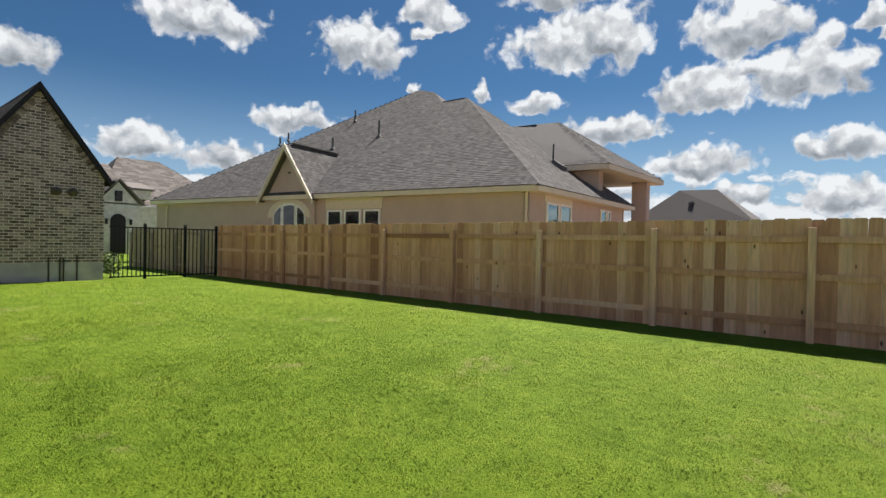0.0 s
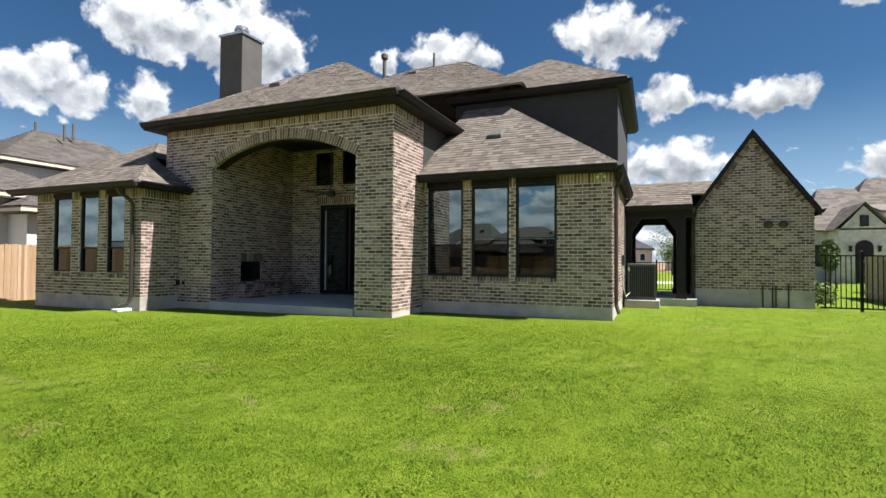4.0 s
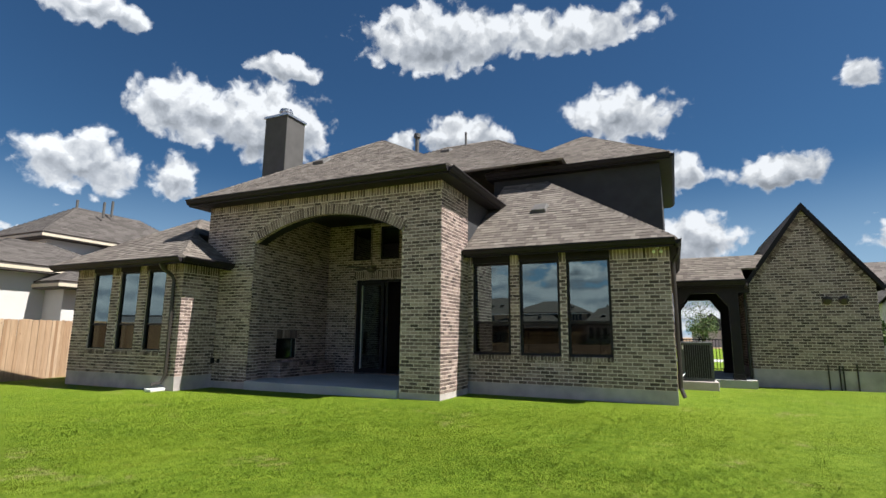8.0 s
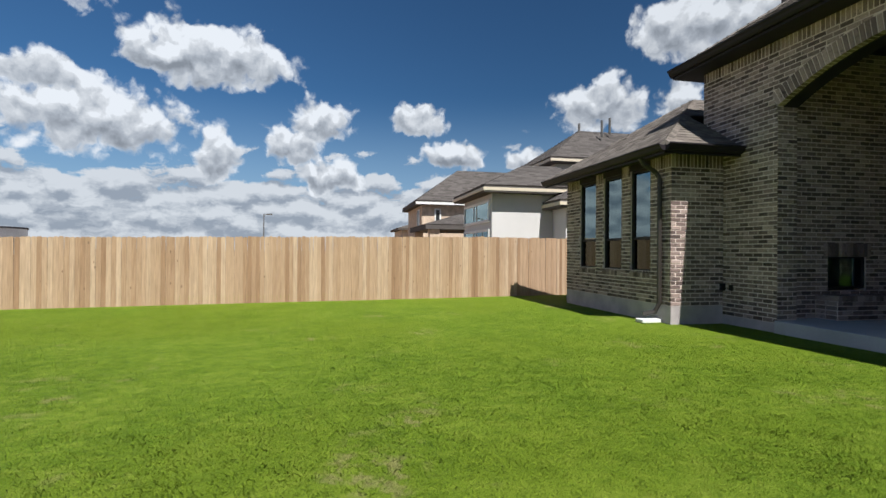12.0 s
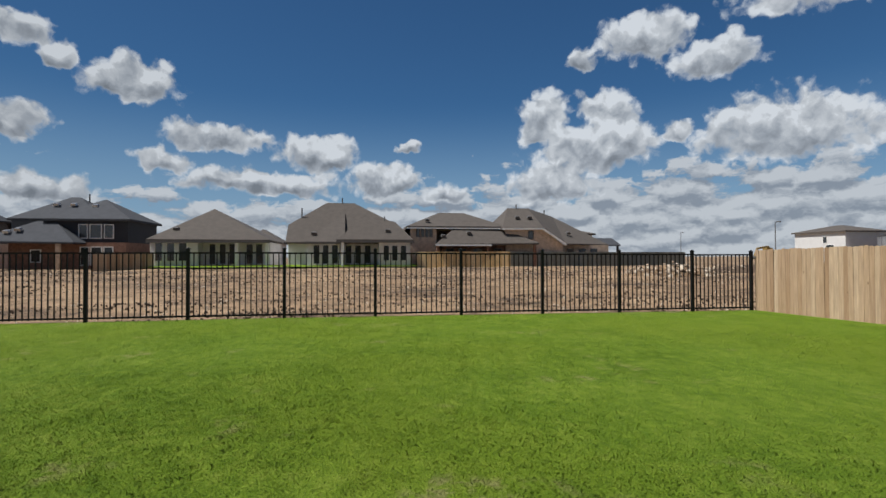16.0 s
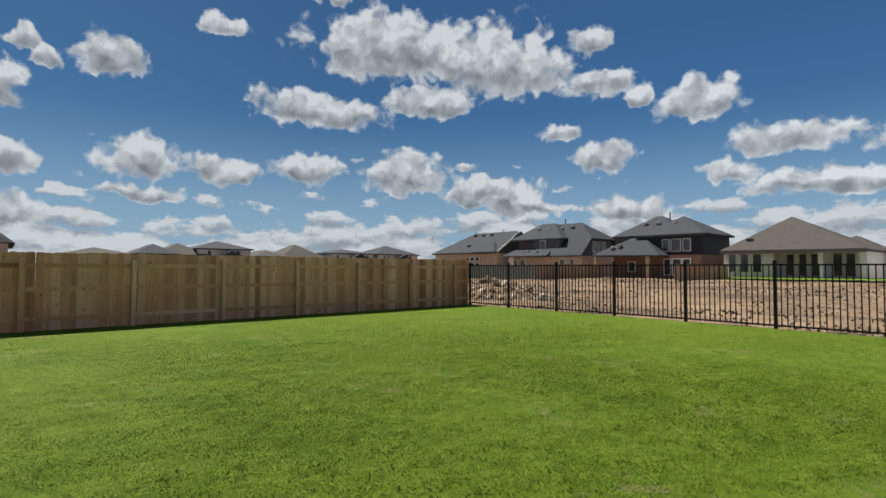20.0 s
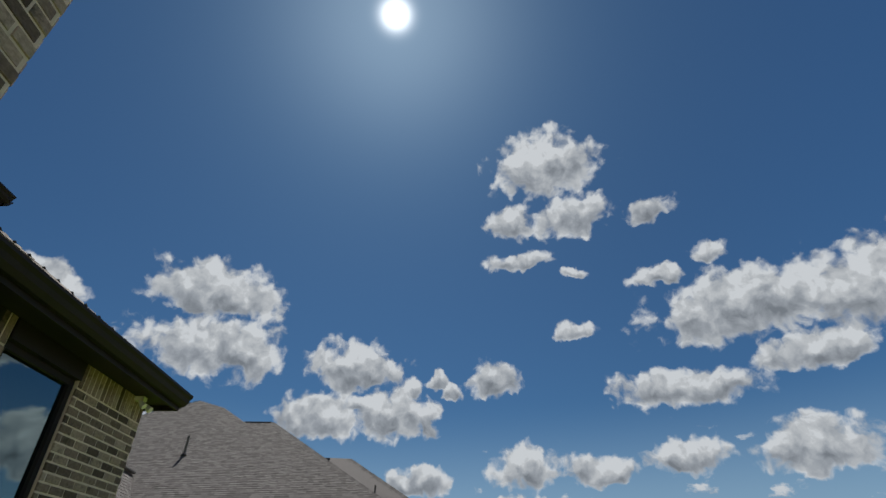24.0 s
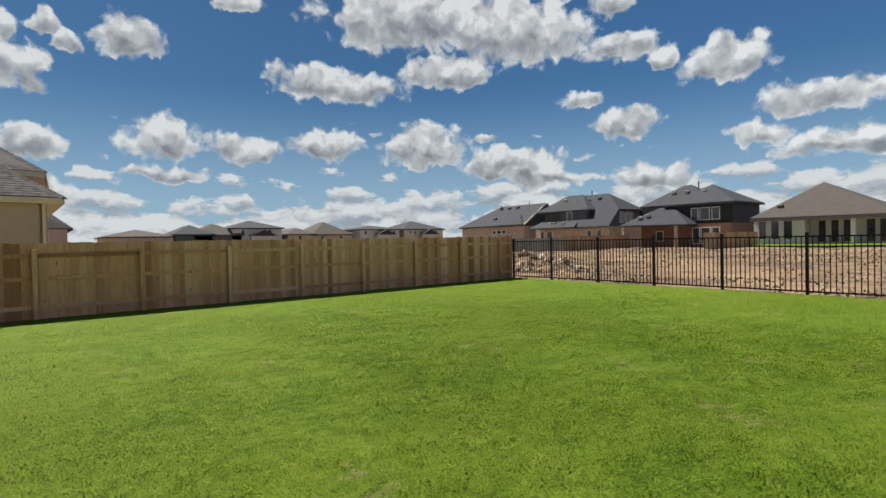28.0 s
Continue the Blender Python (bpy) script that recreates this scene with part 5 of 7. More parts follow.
def air_conditioner():
    x0, y0, x1, y1 = 0.13, 3.65, 0.87, 4.35
    ac = thing("air_conditioner", "grey outdoor air conditioner with vertical louvres on a concrete pad", "air conditioner", (0.5, 4.0, 0.2))
    part("pad", Geo().box(0.06, 3.55, -0.1, 0.96, 4.40, 0.2), CONCRETE, ac, "pale concrete pad", bevel=0.015)
    part("body", Geo().box(x0 + 0.03, y0 + 0.03, 0.24, x1 - 0.03, y1 - 0.03, 1.16), BLACK, ac)
    part("base", Geo().box(x0, y0, 0.2, x1, y1, 0.28), PLASTIC, ac, bevel=0.01)
    lid = part("lid", Geo().box(x0, y0, 1.12, x1, y1, 1.2), PLASTIC, ac, bevel=0.015)
    g = Geo()
    for i in range(10):
        r = 0.05 + 0.028 * i
        g.tube([(0.5 + r * math.cos(2 * math.pi * j / 20), 4.0 + r * math.sin(2 * math.pi * j / 20), 1.212) for j in range(21)], 0.004, 4, False)
    part("fan_grille", g, BLACK, lid)
    for cx, cy in ((x0, y0), (x1 - 0.05, y0), (x0, y1 - 0.05), (x1 - 0.05, y1 - 0.05)):
        part("corner_post", Geo().box(cx, cy, 0.28, cx + 0.05, cy + 0.05, 1.12), PLASTIC, ac)
    n = 13
    for i in range(n):
        x = x0 + 0.06 + (x1 - x0 - 0.12) * i / (n - 1)
        part("louvre", Geo().box(x - 0.008, y0 + 0.005, 0.28, x + 0.008, y0 + 0.03, 1.12), PLASTIC, ac)
        y = y0 + 0.06 + (y1 - y0 - 0.12) * i / (n - 1)
        part("louvre", Geo().box(x1 - 0.03, y - 0.008, 0.28, x1 - 0.005, y + 0.008, 1.12), PLASTIC, ac)
    part("label", Geo().box(x0 + 0.02, y0 - 0.002, 1.0, x0 + 0.055, y0, 1.1), WHITE_TRIM, ac, "small white label")
    part("refrigerant_line", Geo().tube([(0.06, 3.3, 0.75), (0.07, 3.35, 0.35), (0.1, 3.5, 0.22), (0.2, 3.66, 0.3)], 0.02, 8), BLACK, ac)
    part("power_whip", Geo().tube([(0.05, 3.1, 1.2), (0.06, 3.1, 0.5), (0.1, 3.4, 0.3), (0.2, 3.7, 0.4)], 0.014, 8), SPOUT, ac)
    part("disconnect_box", Geo().box(0.012, 3.0, 1.15, 0.09, 3.18, 1.42), PLASTIC, ac)


air_conditioner()


# ---------------------------------------------------------------- fences
def board_fence(name, label, p, q, mat, posts, top=1.64, step=0.142, rails=(0.23, 0.84, 1.33), face=1, gap=-0.005, seed=3, start=1.0):
    """Upright boards from p to q. face: the side, to the left (1) or right (-1) of p to q, on which rails and posts stand; 0: none seen."""
    p, q = Vector((*p, 0)), Vector((*q, 0))
    d = (q - p).normalized()
    nrm = Vector((-d.y, d.x, 0)) * (face or 1)
    fence = thing(name, label, "fence", ((p + q) / 2)[:])
    rng = random.Random(seed)
    n = int((q - p).length / step)

    def hexa(g, a, b, d0, d1, z0, z1):
        c = [p + d * a + nrm * d0, p + d * b + nrm * d0, p + d * b + nrm * d1, p + d * a + nrm * d1]
        g.hexa([(v.x, v.y, z0) for v in c] + [(v.x, v.y, z1) for v in c])

    for kind in range(6):
        g = Geo()
        w, t = step - gap, 0.016
        h = top + rng.uniform(-0.012, 0.012)
        c = 0.02
        prof = [(0, 0), (w, 0), (w, h - c), (w - c, h), (c, h), (0, h - c)]
        g.add([(x, 0, z) for x, z in prof] + [(x, t, z) for x, z in prof], [(0, 1, 2, 3, 4, 5), (11, 10, 9, 8, 7, 6)] + [(i, 6 + i, 6 + (i + 1) % 6, (i + 1) % 6) for i in range(6)])
        board_kinds.append(g.mesh("board", mat))
    kinds = board_kinds[-6:]
    left = Vector((-d.y, d.x, 0))
    turn = Matrix(((d.x, left.x, 0, 0), (d.y, left.y, 0, 0), (0, 0, 1, 0), (0, 0, 0, 1)))
    for i in range(n):
        b = new("board", kinds[rng.randrange(6)])
        b.parent = fence
        b.matrix_parent_inverse = Matrix.Translation(-fence.location)
        at = p + d * (i * step) - nrm * (0.018 if face else 0.0) + left * ((i % 2) * 0.004 + rng.uniform(-0.0015, 0.0015))
        b.matrix_basis = Matrix.Translation((at.x, at.y, ground_z(at.x, at.y) - 0.012 + rng.uniform(-0.012, 0.012))) @ turn @ Euler((0, rng.uniform(-0.004, 0.004), 0)).to_matrix().to_4x4() @ Matrix.Diagonal((1, 1, start + (1 - start) * min(1.0, 1.7 * i / n), 1))
    if face:
        spots = [0.0] + list(posts) + [(q - p).length]
        for a, b in zip(spots, spots[1:]):
            for z in rails:
                g = Geo()
                hexa(g, a + 0.01, b - 0.01, 0.002, 0.04, z - 0.043, z + 0.043)
                part("rail", g, mat, fence)
        for a in posts:
            g = Geo()
            hexa(g, a - 0.045, a + 0.045, 0.042, 0.13, -0.3, top - 0.18 + rng.uniform(-0.02, 0.03))
            part("post", g, mat, fence, bevel=0.006)
    return fence


board_kinds = []
EAST, SOUTH = 8.02, -17.06
board_fence("wood_fence", "weathered brown board fence with rails and posts towards the lawn", (EAST, SOUTH), (EAST, 5.1), OLD_WOOD, [0.75 + 1.971 * i for i in range(11)], seed=4)
board_fence("wood_fence", "greyed board fence running north beyond the iron gate", (EAST, 5.15), (EAST, 12.0), SIDE_WOOD, [0.9 + 1.97 * i for i in range(4)], top=1.56, seed=6)
board_fence("wood_fence", "fresh pale cedar board fence", (-15.2, SOUTH), (-18.57, 4.0), NEW_WOOD, [], top=1.77, step=0.1, gap=0.003, face=0, seed=5, start=0.87)


def iron_panel(parent, p, q, top, count):
    p, q = Vector((*p, 0)), Vector((*q, 0))
    z = ground_z(p.x, p.y)
    for h in (top - 0.03, 0.08):
        part("rail", Geo().beam(p + Vector((0, 0, z + h)), q + Vector((0, 0, z + h)), 0.03, 0.035), IRON, parent)
    for i in range(1, count):
        a = p.lerp(q, i / count)
        ob = new("picket", picket_mesh)
        ob.parent = parent
        ob.matrix_parent_inverse = Matrix.Translation(-parent.location)
        ob.matrix_basis = Matrix.Translation((a.x, a.y, z)) @ Matrix.Diagonal((1, 1, (top - 0.04) / 1.38, 1))


def iron_post(parent, x, y, top):
    z = ground_z(x, y)
    post = part("post", Geo().box(x - 0.032, y - 0.032, z - 0.2, x + 0.032, y + 0.032, z + top + 0.05), IRON, parent)
    part("cap", Geo().box(x - 0.04, y - 0.04, z + top + 0.05, x + 0.04, y + 0.04, z + top + 0.065).tube([(x, y, z + top + 0.065), (x, y, z + top + 0.09)], [0.032, 0.008], 8), IRON, post)


picket_mesh = Geo().box(-0.0105, -0.0105, 0.05, 0.0105, 0.0105, 1.38).mesh("picket", IRON)
iron = thing("iron_fence", "black iron picket fence between the lawn and the bare lot", "fence", (-3.6, SOUTH, -0.03))
POSTS = [-15.08, -13.43] + [-13.43 + 1.951 * i for i in range(1, 11)] + [7.93]
for x in POSTS:
    iron_post(iron, x, SOUTH, 1.44)
for a, b in zip(POSTS, POSTS[1:]):
    iron_panel(iron, (a, SOUTH), (b, SOUTH), 1.44, max(8, round((b - a) / 0.113)))
gate = thing("iron_fence", "black iron picket gate between garage and board fence", "fence", (6.5, 5.1, -0.02))
GATE = [4.95, 5.85, 6.98, 7.95]
for x in GATE[1:]:
    iron_post(gate, x, 5.1, 1.52)
for a, b in zip(GATE, GATE[1:]):
    iron_panel(gate, (a, 5.1), (b, 5.1), 1.5, max(5, round((b - a) / 0.115)))
back_gate = thing("iron_fence", "black iron picket fence beyond the breezeway", "fence", (0.5, 12.5, -0.02))
for x in (-1.0, 0.9, 2.8):
    iron_post(back_gate, x, 12.5, 1.3)
iron_panel(back_gate, (-1.0, 12.5), (0.9, 12.5), 1.28, 16)
iron_panel(back_gate, (0.9, 12.5), (2.8, 12.5), 1.28, 16)


# ---------------------------------------------------------------- the beige house to the east
def east_house():
    """Drawn square to the axes from its south-west eave corner, then turned about it."""
    ox, oy, turn = 13.9, -3.13, 8.4
    h = thing("house", "beige stucco house with grey-brown hip roofs and cream trim", "house", (ox, oy, 0.0))
    e, far_u = 3.06, 20.4

    def at(v, u, z):
        return (ox + v, oy + u, z)

    def box(g, v0, u0, z0, v1, u1, z1):
        return g.box(ox + v0, oy + u0, z0, ox + v1, oy + u1, z1)

    def south(v, off=0.0):
        """The southern wall runs a little askew."""
        return -0.115 * v + off

    part("wall_west", box(Geo(), 0.15, 0.3, -0.2, 0.35, far_u, 2.9), BEIGE, h, "beige stucco wall")
    part("wall_south", Geo().hexa([at(v, south(v, d), z) for z in (-0.2, 2.9) for v, d in ((0.15, 0.28), (9.2, 0.28), (9.2, 0.48), (0.15, 0.48))]), BEIGE, h, "beige stucco wall")
    part("wall_rest", box(box(Geo(), 0.15, far_u, -0.2, 18.0, far_u + 0.2, 2.9), 17.8, 2.0, -0.2, 18.0, far_u, 2.9), BEIGE, h)
    # main roof with its stepped crown
    sw, nw = at(-0.15, -0.12, e), at(-0.15, far_u + 0.3, e)
    r2, r2b, c1, c2 = (at(v, u, e + 0.682 * (v + 0.15)) for v, u in ((8.0, 6.75), (7.9, 8.16), (9.55, 9.65), (10.4, 11.2)))
    roof_face(h, [sw, nw, c2, c1, r2b, r2], SHINGLE_GREY, 51, label="grey-brown shingle roof")
    roof_face(h, [sw, at(9.7, south(9.7, -0.12), e), r2], SHINGLE_GREY, 52)
    roof_face(h, [nw, at(20.0, far_u + 0.3, e), c2], SHINGLE_GREY, 54, tab=0.25, long=(0.6, 1.2))
    part("roof_back", Geo().add([at(9.7, south(9.7), e), at(18.4, 1.5, e), at(18.4, far_u + 0.3, e), r2, r2b, c1, c2], [(0, 1, 3), (1, 4, 3), (1, 5, 4), (1, 2, 6, 5)]), SHINGLE_GREY, h)
    ridge_caps(h, sw, r2, SHINGLE_GREY, 0.3, 0.3)
    part("ridge_vent", Geo().beam(at(8.02, 6.85, 8.62), at(7.92, 8.1, 8.55), 0.16, 0.04), LEAD, h, "dark ridge vent")
    g = Geo()
    g.hexa([at(-0.15, u, z) for z in (e - 0.2, e - 0.03) for u in (-0.12, far_u + 0.3)][:2] + [at(-0.11, far_u + 0.3, e - 0.2), at(-0.11, -0.12, e - 0.2)] + [at(-0.15, -0.12, e - 0.03), at(-0.15, far_u + 0.3, e - 0.03), at(-0.11, far_u + 0.3, e - 0.03), at(-0.11, -0.12, e - 0.03)])
    part("eave_board", g, CREAM, h, "cream fascia board")
    part("eave_board", Geo().hexa([at(v, south(v, d), z) for z in (e - 0.2, e - 0.03) for v, d in ((-0.15, -0.14), (9.7, -0.14), (9.7, -0.10), (-0.15, -0.10))]), CREAM, h, "cream fascia board")
    part("soffit", box(Geo(), -0.11, 0.0, e - 0.2, 0.16, far_u + 0.2, e - 0.17), CREAM, h)
    g = Geo().hexa([at(v, south(v, d), z) for z in (e - 0.205, e - 0.175) for v, d in ((-0.1, -0.10), (9.6, -0.10), (9.6, 0.3), (-0.1, 0.3))])
    part("soffit", g, CREAM, h)
    # three windows under a cream panel
    part("panel", box(Geo(), 0.12, 6.05, 2.43, 0.15, 8.86, 2.86), CREAM, h, "cream panel")
    for u0, u1 in ((6.12, 6.91), (7.05, 7.87), (7.99, 8.77)):
        window(h, (ox + 0.15, oy), U, L, u0, u1, 0.9, 2.40, frame=0.07, inset=-0.03, mat=WHITE_TRIM, label="white-framed window", glass=DARK_GLASS)
    # cross gable with an arched window
    gu, gz, gf = 10.80, 5.16, -0.32
    for side in (-1, 1):
        uu = gu + side * 1.62
        pts = [at(gf, uu, 2.80), at(gf, gu, gz), at(3.05, gu, gz), at(0.0, uu, 2.80)]
        roof_face(h, pts if side > 0 else pts[::-1], SHINGLE_GREY, 56 + side)
        part("rake_board", Geo().hexa([at(gf - 0.03, uu, 2.62), at(gf - 0.03, gu, gz - 0.24), at(gf + 0.05, gu, gz - 0.24), at(gf + 0.05, uu, 2.62), at(gf - 0.03, uu, 2.82), at(gf - 0.03, gu, gz + 0.02), at(gf + 0.05, gu, gz + 0.02), at(gf + 0.05, uu, 2.82)]), CREAM, h, "cream rake board")
    part("ridge_vent", Geo().beam(at(0.1, gu, gz + 0.05), at(2.9, gu, gz + 0.05), 0.22, 0.05), LEAD, h, "dark ridge vent")
    part("gable_wall", Geo().slab([at(0.02, gu - 1.42, -0.2), at(0.02, gu + 1.42, -0.2), at(0.02, gu + 1.42, 2.9), at(0.02, gu, 4.98), at(0.02, gu - 1.42, 2.9)], (0.12, 0, 0)), BEIGE, h, "beige stucco gable")
    ring = [(gu + 0.97 * math.cos(t), 2.12 + 0.60 * math.sin(t)) for t in [math.pi * i / 14 for i in range(15)]]
    g = Geo()
    for (p, q), (r, t) in zip(ring, ring[1:]):
        m = Vector((gu, 2.12))
        o1, o2 = m + (Vector((p, q)) - m) * 1.30, m + (Vector((r, t)) - m) * 1.30
        g.hexa([at(-0.04, p, q), at(-0.04, r, t), at(0.02, r, t), at(0.02, p, q), at(-0.04, o1.x, o1.y), at(-0.04, o2.x, o2.y), at(0.02, o2.x, o2.y), at(0.02, o1.x, o1.y)])
    part("arch_trim", g, CREAM, h, "cream arched window surround")

    def arched_pane(u0, u1):
        """A window whose head follows the arch."""
        def head(u, grow):
            return 2.12 + (0.60 - grow) * math.sqrt(max(0.0, 1 - ((u - gu) / (0.97 - grow)) ** 2)) - grow * 0.4
        n = 6
        for grow, v0, v1, name, mat, host in ((0.0, -0.01, 0.03, "window", WHITE_TRIM, h), (0.07, -0.018, 0.0, "pane", DARK_GLASS, None)):
            us = [u0 + grow + (u1 - u0 - 2 * grow) * i / n for i in range(n + 1)]
            poly = [at(v0, us[0], 0.9 + grow), at(v0, us[-1], 0.9 + grow)] + [at(v0, u, max(head(u, grow), 1.2)) for u in reversed(us)]
            win = part(name, Geo().slab(poly, (v1 - v0, 0, 0)), mat, host or win, "white-framed arched window" if host else "")
    for u0, u1 in ((gu - 0.95, gu - 0.42), (gu - 0.38, gu + 0.38), (gu + 0.42, gu + 0.95)):
        arched_pane(u0, u1)
    part("gable_vent_light", box(Geo(), -0.04, gu - 0.06, 3.95, 0.02, gu + 0.06, 4.02), LEAD, h, "small gable lamp")
    # windows of the southern wall
    skew = math.atan(-0.115)
    su, sn = (math.cos(skew), math.sin(skew)), (math.sin(skew), -math.cos(skew))
    so = (ox, oy + 0.28)
    part("panel", Geo().hexa([at(v, south(v, d), z) for z in (2.62, 2.85) for v, d in ((1.2, 0.25), (3.45, 0.25), (3.45, 0.279), (1.2, 0.279))]), CREAM, h, "cream panel")
    for v0, v1 in ((1.3, 2.28), (2.38, 3.36)):
        window(h, so, su, sn, v0, v1, 0.9, 2.62, frame=0.07, inset=-0.03, mat=WHITE_TRIM, label="white-framed window")
    for v0, v1 in ((6.4, 7.1), (7.2, 7.6)):
        window(h, so, su, sn, v0, v1, 0.9, 2.70, rail=1.9, frame=0.07, inset=-0.03, mat=WHITE_TRIM, label="white-framed window")
    # taller covered patio at the back
    pe = 4.62
    pw, ps = at(6.4, -0.75, pe), at(13.4, -2.0, pe)
    q0, q1 = at(10.5, 2.7, 7.5), at(10.3, 6.4, 7.5)
    roof_face(h, [at(6.4, 6.4, pe), pw, q0, q1], SHINGLE_GREY, 61, label="grey-brown shingle patio roof")
    roof_face(h, [pw, ps, q0], SHINGLE_GREY, 62)
    roof_face(h, [ps, at(13.9, 6.4, pe), q1, q0], SHINGLE_GREY, 63, tab=0.25, long=(0.6, 1.2))
    ridge_caps(h, pw, q0, SHINGLE_GREY, 0.3, 0.3)
    part("patio_fascia", box(Geo(), 6.40, -0.75, pe - 0.24, 6.44, 6.4, pe - 0.02), CREAM, h, "cream fascia board")
    g = Geo().hexa([at(*p, z) for z in (pe - 0.24, pe - 0.02) for p in ((6.4, -0.76), (13.4, -2.01), (13.4, -1.97), (6.4, -0.72))])
    part("patio_fascia", g, CREAM, h, "cream fascia board")
    part("patio_ceiling", Geo().hexa([at(*p, z) for z in (pe - 0.24, pe - 0.2) for p in ((6.44, -0.70), (13.3, -1.93), (13.6, 5.0), (6.44, 5.0))]), CREAM, h)
    part("patio_cheek", box(box(Geo(), 6.9, -0.25, 3.0, 7.1, 6.0, pe - 0.24), 7.1, -0.25, 3.0, 7.6, -0.05, pe - 0.24), BEIGE, h, "beige stucco cheek wall")
    part("patio_post", box(Geo(), 11.6, -1.45, -0.2, 12.6, -0.75, pe - 0.24), BEIGE, h, "square beige patio post")
    part("patio_wall", box(box(Geo(), 9.3, -0.8, -0.2, 9.5, 4.0, 2.9), 9.5, 4.0, -0.2, 14.0, 4.2, pe - 0.24), BEIGE, h)
    window(h, (ox + 11.2, oy + 4.0), R, B, 0.0, 1.2, 0.9, 2.7, frame=0.07, inset=-0.03, mat=WHITE_TRIM, mull=(0.6,), label="white-framed window")
    # pipes and vents
    for v, u, top in ((4.45, 9.6, 0.75), (6.7, 13.0, 0.6), (3.6, 11.75, 0.55), (4.65, 16.6, 0.45), (5.15, 16.5, 0.45)):
        z = e + 0.69 * (v + 0.15)
        pipe = part("vent_pipe", Geo().tube([at(v, u, z - 0.1), at(v, u, z + top)], 0.05, 10), LEAD, h, "dark roof pipe")
        part("pipe_boot", Geo().tube([at(v, u, z - 0.02), at(v, u, z + 0.10)], [0.13, 0.06], 10), LEAD, pipe)
    part("vent_pipe", Geo().tube([at(6.1, 1.5, 4.4), at(6.1, 1.5, 5.5)], 0.04, 10), LEAD, h)
    part("roof_vent", Geo().hexa([at(5.5, 0.9, 4.25), at(6.0, 0.9, 4.25), at(6.0, 1.4, 4.66), at(5.5, 1.4, 4.66), at(5.52, 0.85, 4.45), at(5.98, 0.85, 4.45), at(5.96, 1.35, 4.78), at(5.54, 1.35, 4.78)]), LEAD, h)
    part("downspout", box(Geo(), 0.08, 0.32, 0.0, 0.15, 0.40, 2.9), CREAM, h)
    part("downspout", box(Geo(), 0.08, 19.6, 0.0, 0.15, 19.68, 2.9), CREAM, h)
    h.rotation_euler = (0, 0, radians(turn))


DARK_GLASS = plain("shaded_window", (0.03, 0.033, 0.036), 0.08, 0.4, 1.2, 5.0, 0.0, 0.0, 0.8)
east_house()


# ---------------------------------------------------------------- other houses
def hip_roof(parent, x0, y0, x1, y1, e, pitch, mat, label="", gable=""):
    """A closed hip roof over a rectangle; gable: the ends ("x0", "x1", "y0", "y1") that stand upright."""
    w, d = x1 - x0, y1 - y0
    s = min(w, d) / 2
    top = e + pitch * s
    if w >= d:
        a, b = x0 + (0 if "x0" in gable else s), x1 - (s * 0.62 if "x1half" in gable else 0 if "x1" in gable else s)
        r0, r1 = (a, (y0 + y1) / 2, top), (b, (y0 + y1) / 2, top)
    else:
        a, b = y0 + (0 if "y0" in gable else s), y1 - (0 if "y1" in gable else s)
        r0, r1 = ((x0 + x1) / 2, a, top), ((x0 + x1) / 2, b, top)
    c = [(x0, y0, e), (x1, y0, e), (x1, y1, e), (x0, y1, e), (x0, y0, e - 0.2), (x1, y0, e - 0.2), (x1, y1, e - 0.2), (x0, y1, e - 0.2), r0, r1]
    f = [(4, 5, 1, 0), (5, 6, 2, 1), (6, 7, 3, 2), (7, 4, 0, 3), (7, 6, 5, 4)]
    f += [(0, 1, 9, 8), (2, 3, 8, 9), (1, 2, 9), (3, 0, 8)] if w >= d else [(1, 2, 9, 8), (3, 0, 8, 9), (0, 1, 8), (2, 3, 9)]
    ob = part("roof", Geo().add(c, f), mat, parent, label)
    if mat is WEST_ROOF:
        for seed, face in enumerate(f[5:]):
            roof_face(parent, [Vector(c[i]) + Vector((0, 0, 0.06)) for i in face], mat, 80 + seed, 0.16, "", (0.2, 0.5))
    return ob, r0, r1, top


def simple_window(parent, side, c, z, w, h, at, trim=None):
    """A framed window on a far wall. side: "y1" faces north, "y0" south, "x0" west, "x1" east."""
    o, u, n = {"y1": ((c + w / 2, at), L, U), "y0": ((c - w / 2, at), R, B), "x0": ((at, c + w / 2), B, L), "x1": ((at, c - w / 2), U, R)}[side]
    return window(parent, o, u, n, 0, w, z, z + h, frame=0.08, inset=-0.03, mat=trim or WHITE_TRIM, glass=DARK_GLASS)


def far_house(label, blocks, windows, vents=()):
    """blocks: x0, y0, x1, y1, base, eave, pitch, wall, roof, gable. windows: side, centre, sill, width, height, plane."""
    b0 = blocks[0]
    h = thing("house", label, "house", ((b0[0] + b0[2]) / 2, (b0[1] + b0[3]) / 2, 0.0), "far houses")
    for x0, y0, x1, y1, base, e, pitch, wall, roof, gab in blocks:
        part("wall", Geo().box(x0, y0, base, x1, y1, e - 0.15), wall, h)
        o = 0.4
        hip_roof(h, x0 - o, y0 - o, x1 + o, y1 + o, e, pitch, roof, "", gab)
    for w in windows:
        simple_window(h, *w)
    for x, y, z in vents:
        part("vent_pipe", Geo().tube([(x, y, z - 0.8), (x, y, z)], 0.06, 8), LEAD, h)
    return h


N = "y1"
def slopes(parent, polys, mat, label=""):
    """Roof slopes given one by one, each a slab of its own."""
    for poly in polys:
        part("roof_slope", Geo().slab(poly, (0, 0, -0.16)), mat, parent, label)


def walls(parent, boxes, mat, label=""):
    for b in boxes:
        part("wall", Geo().box(*b), mat, parent, label)


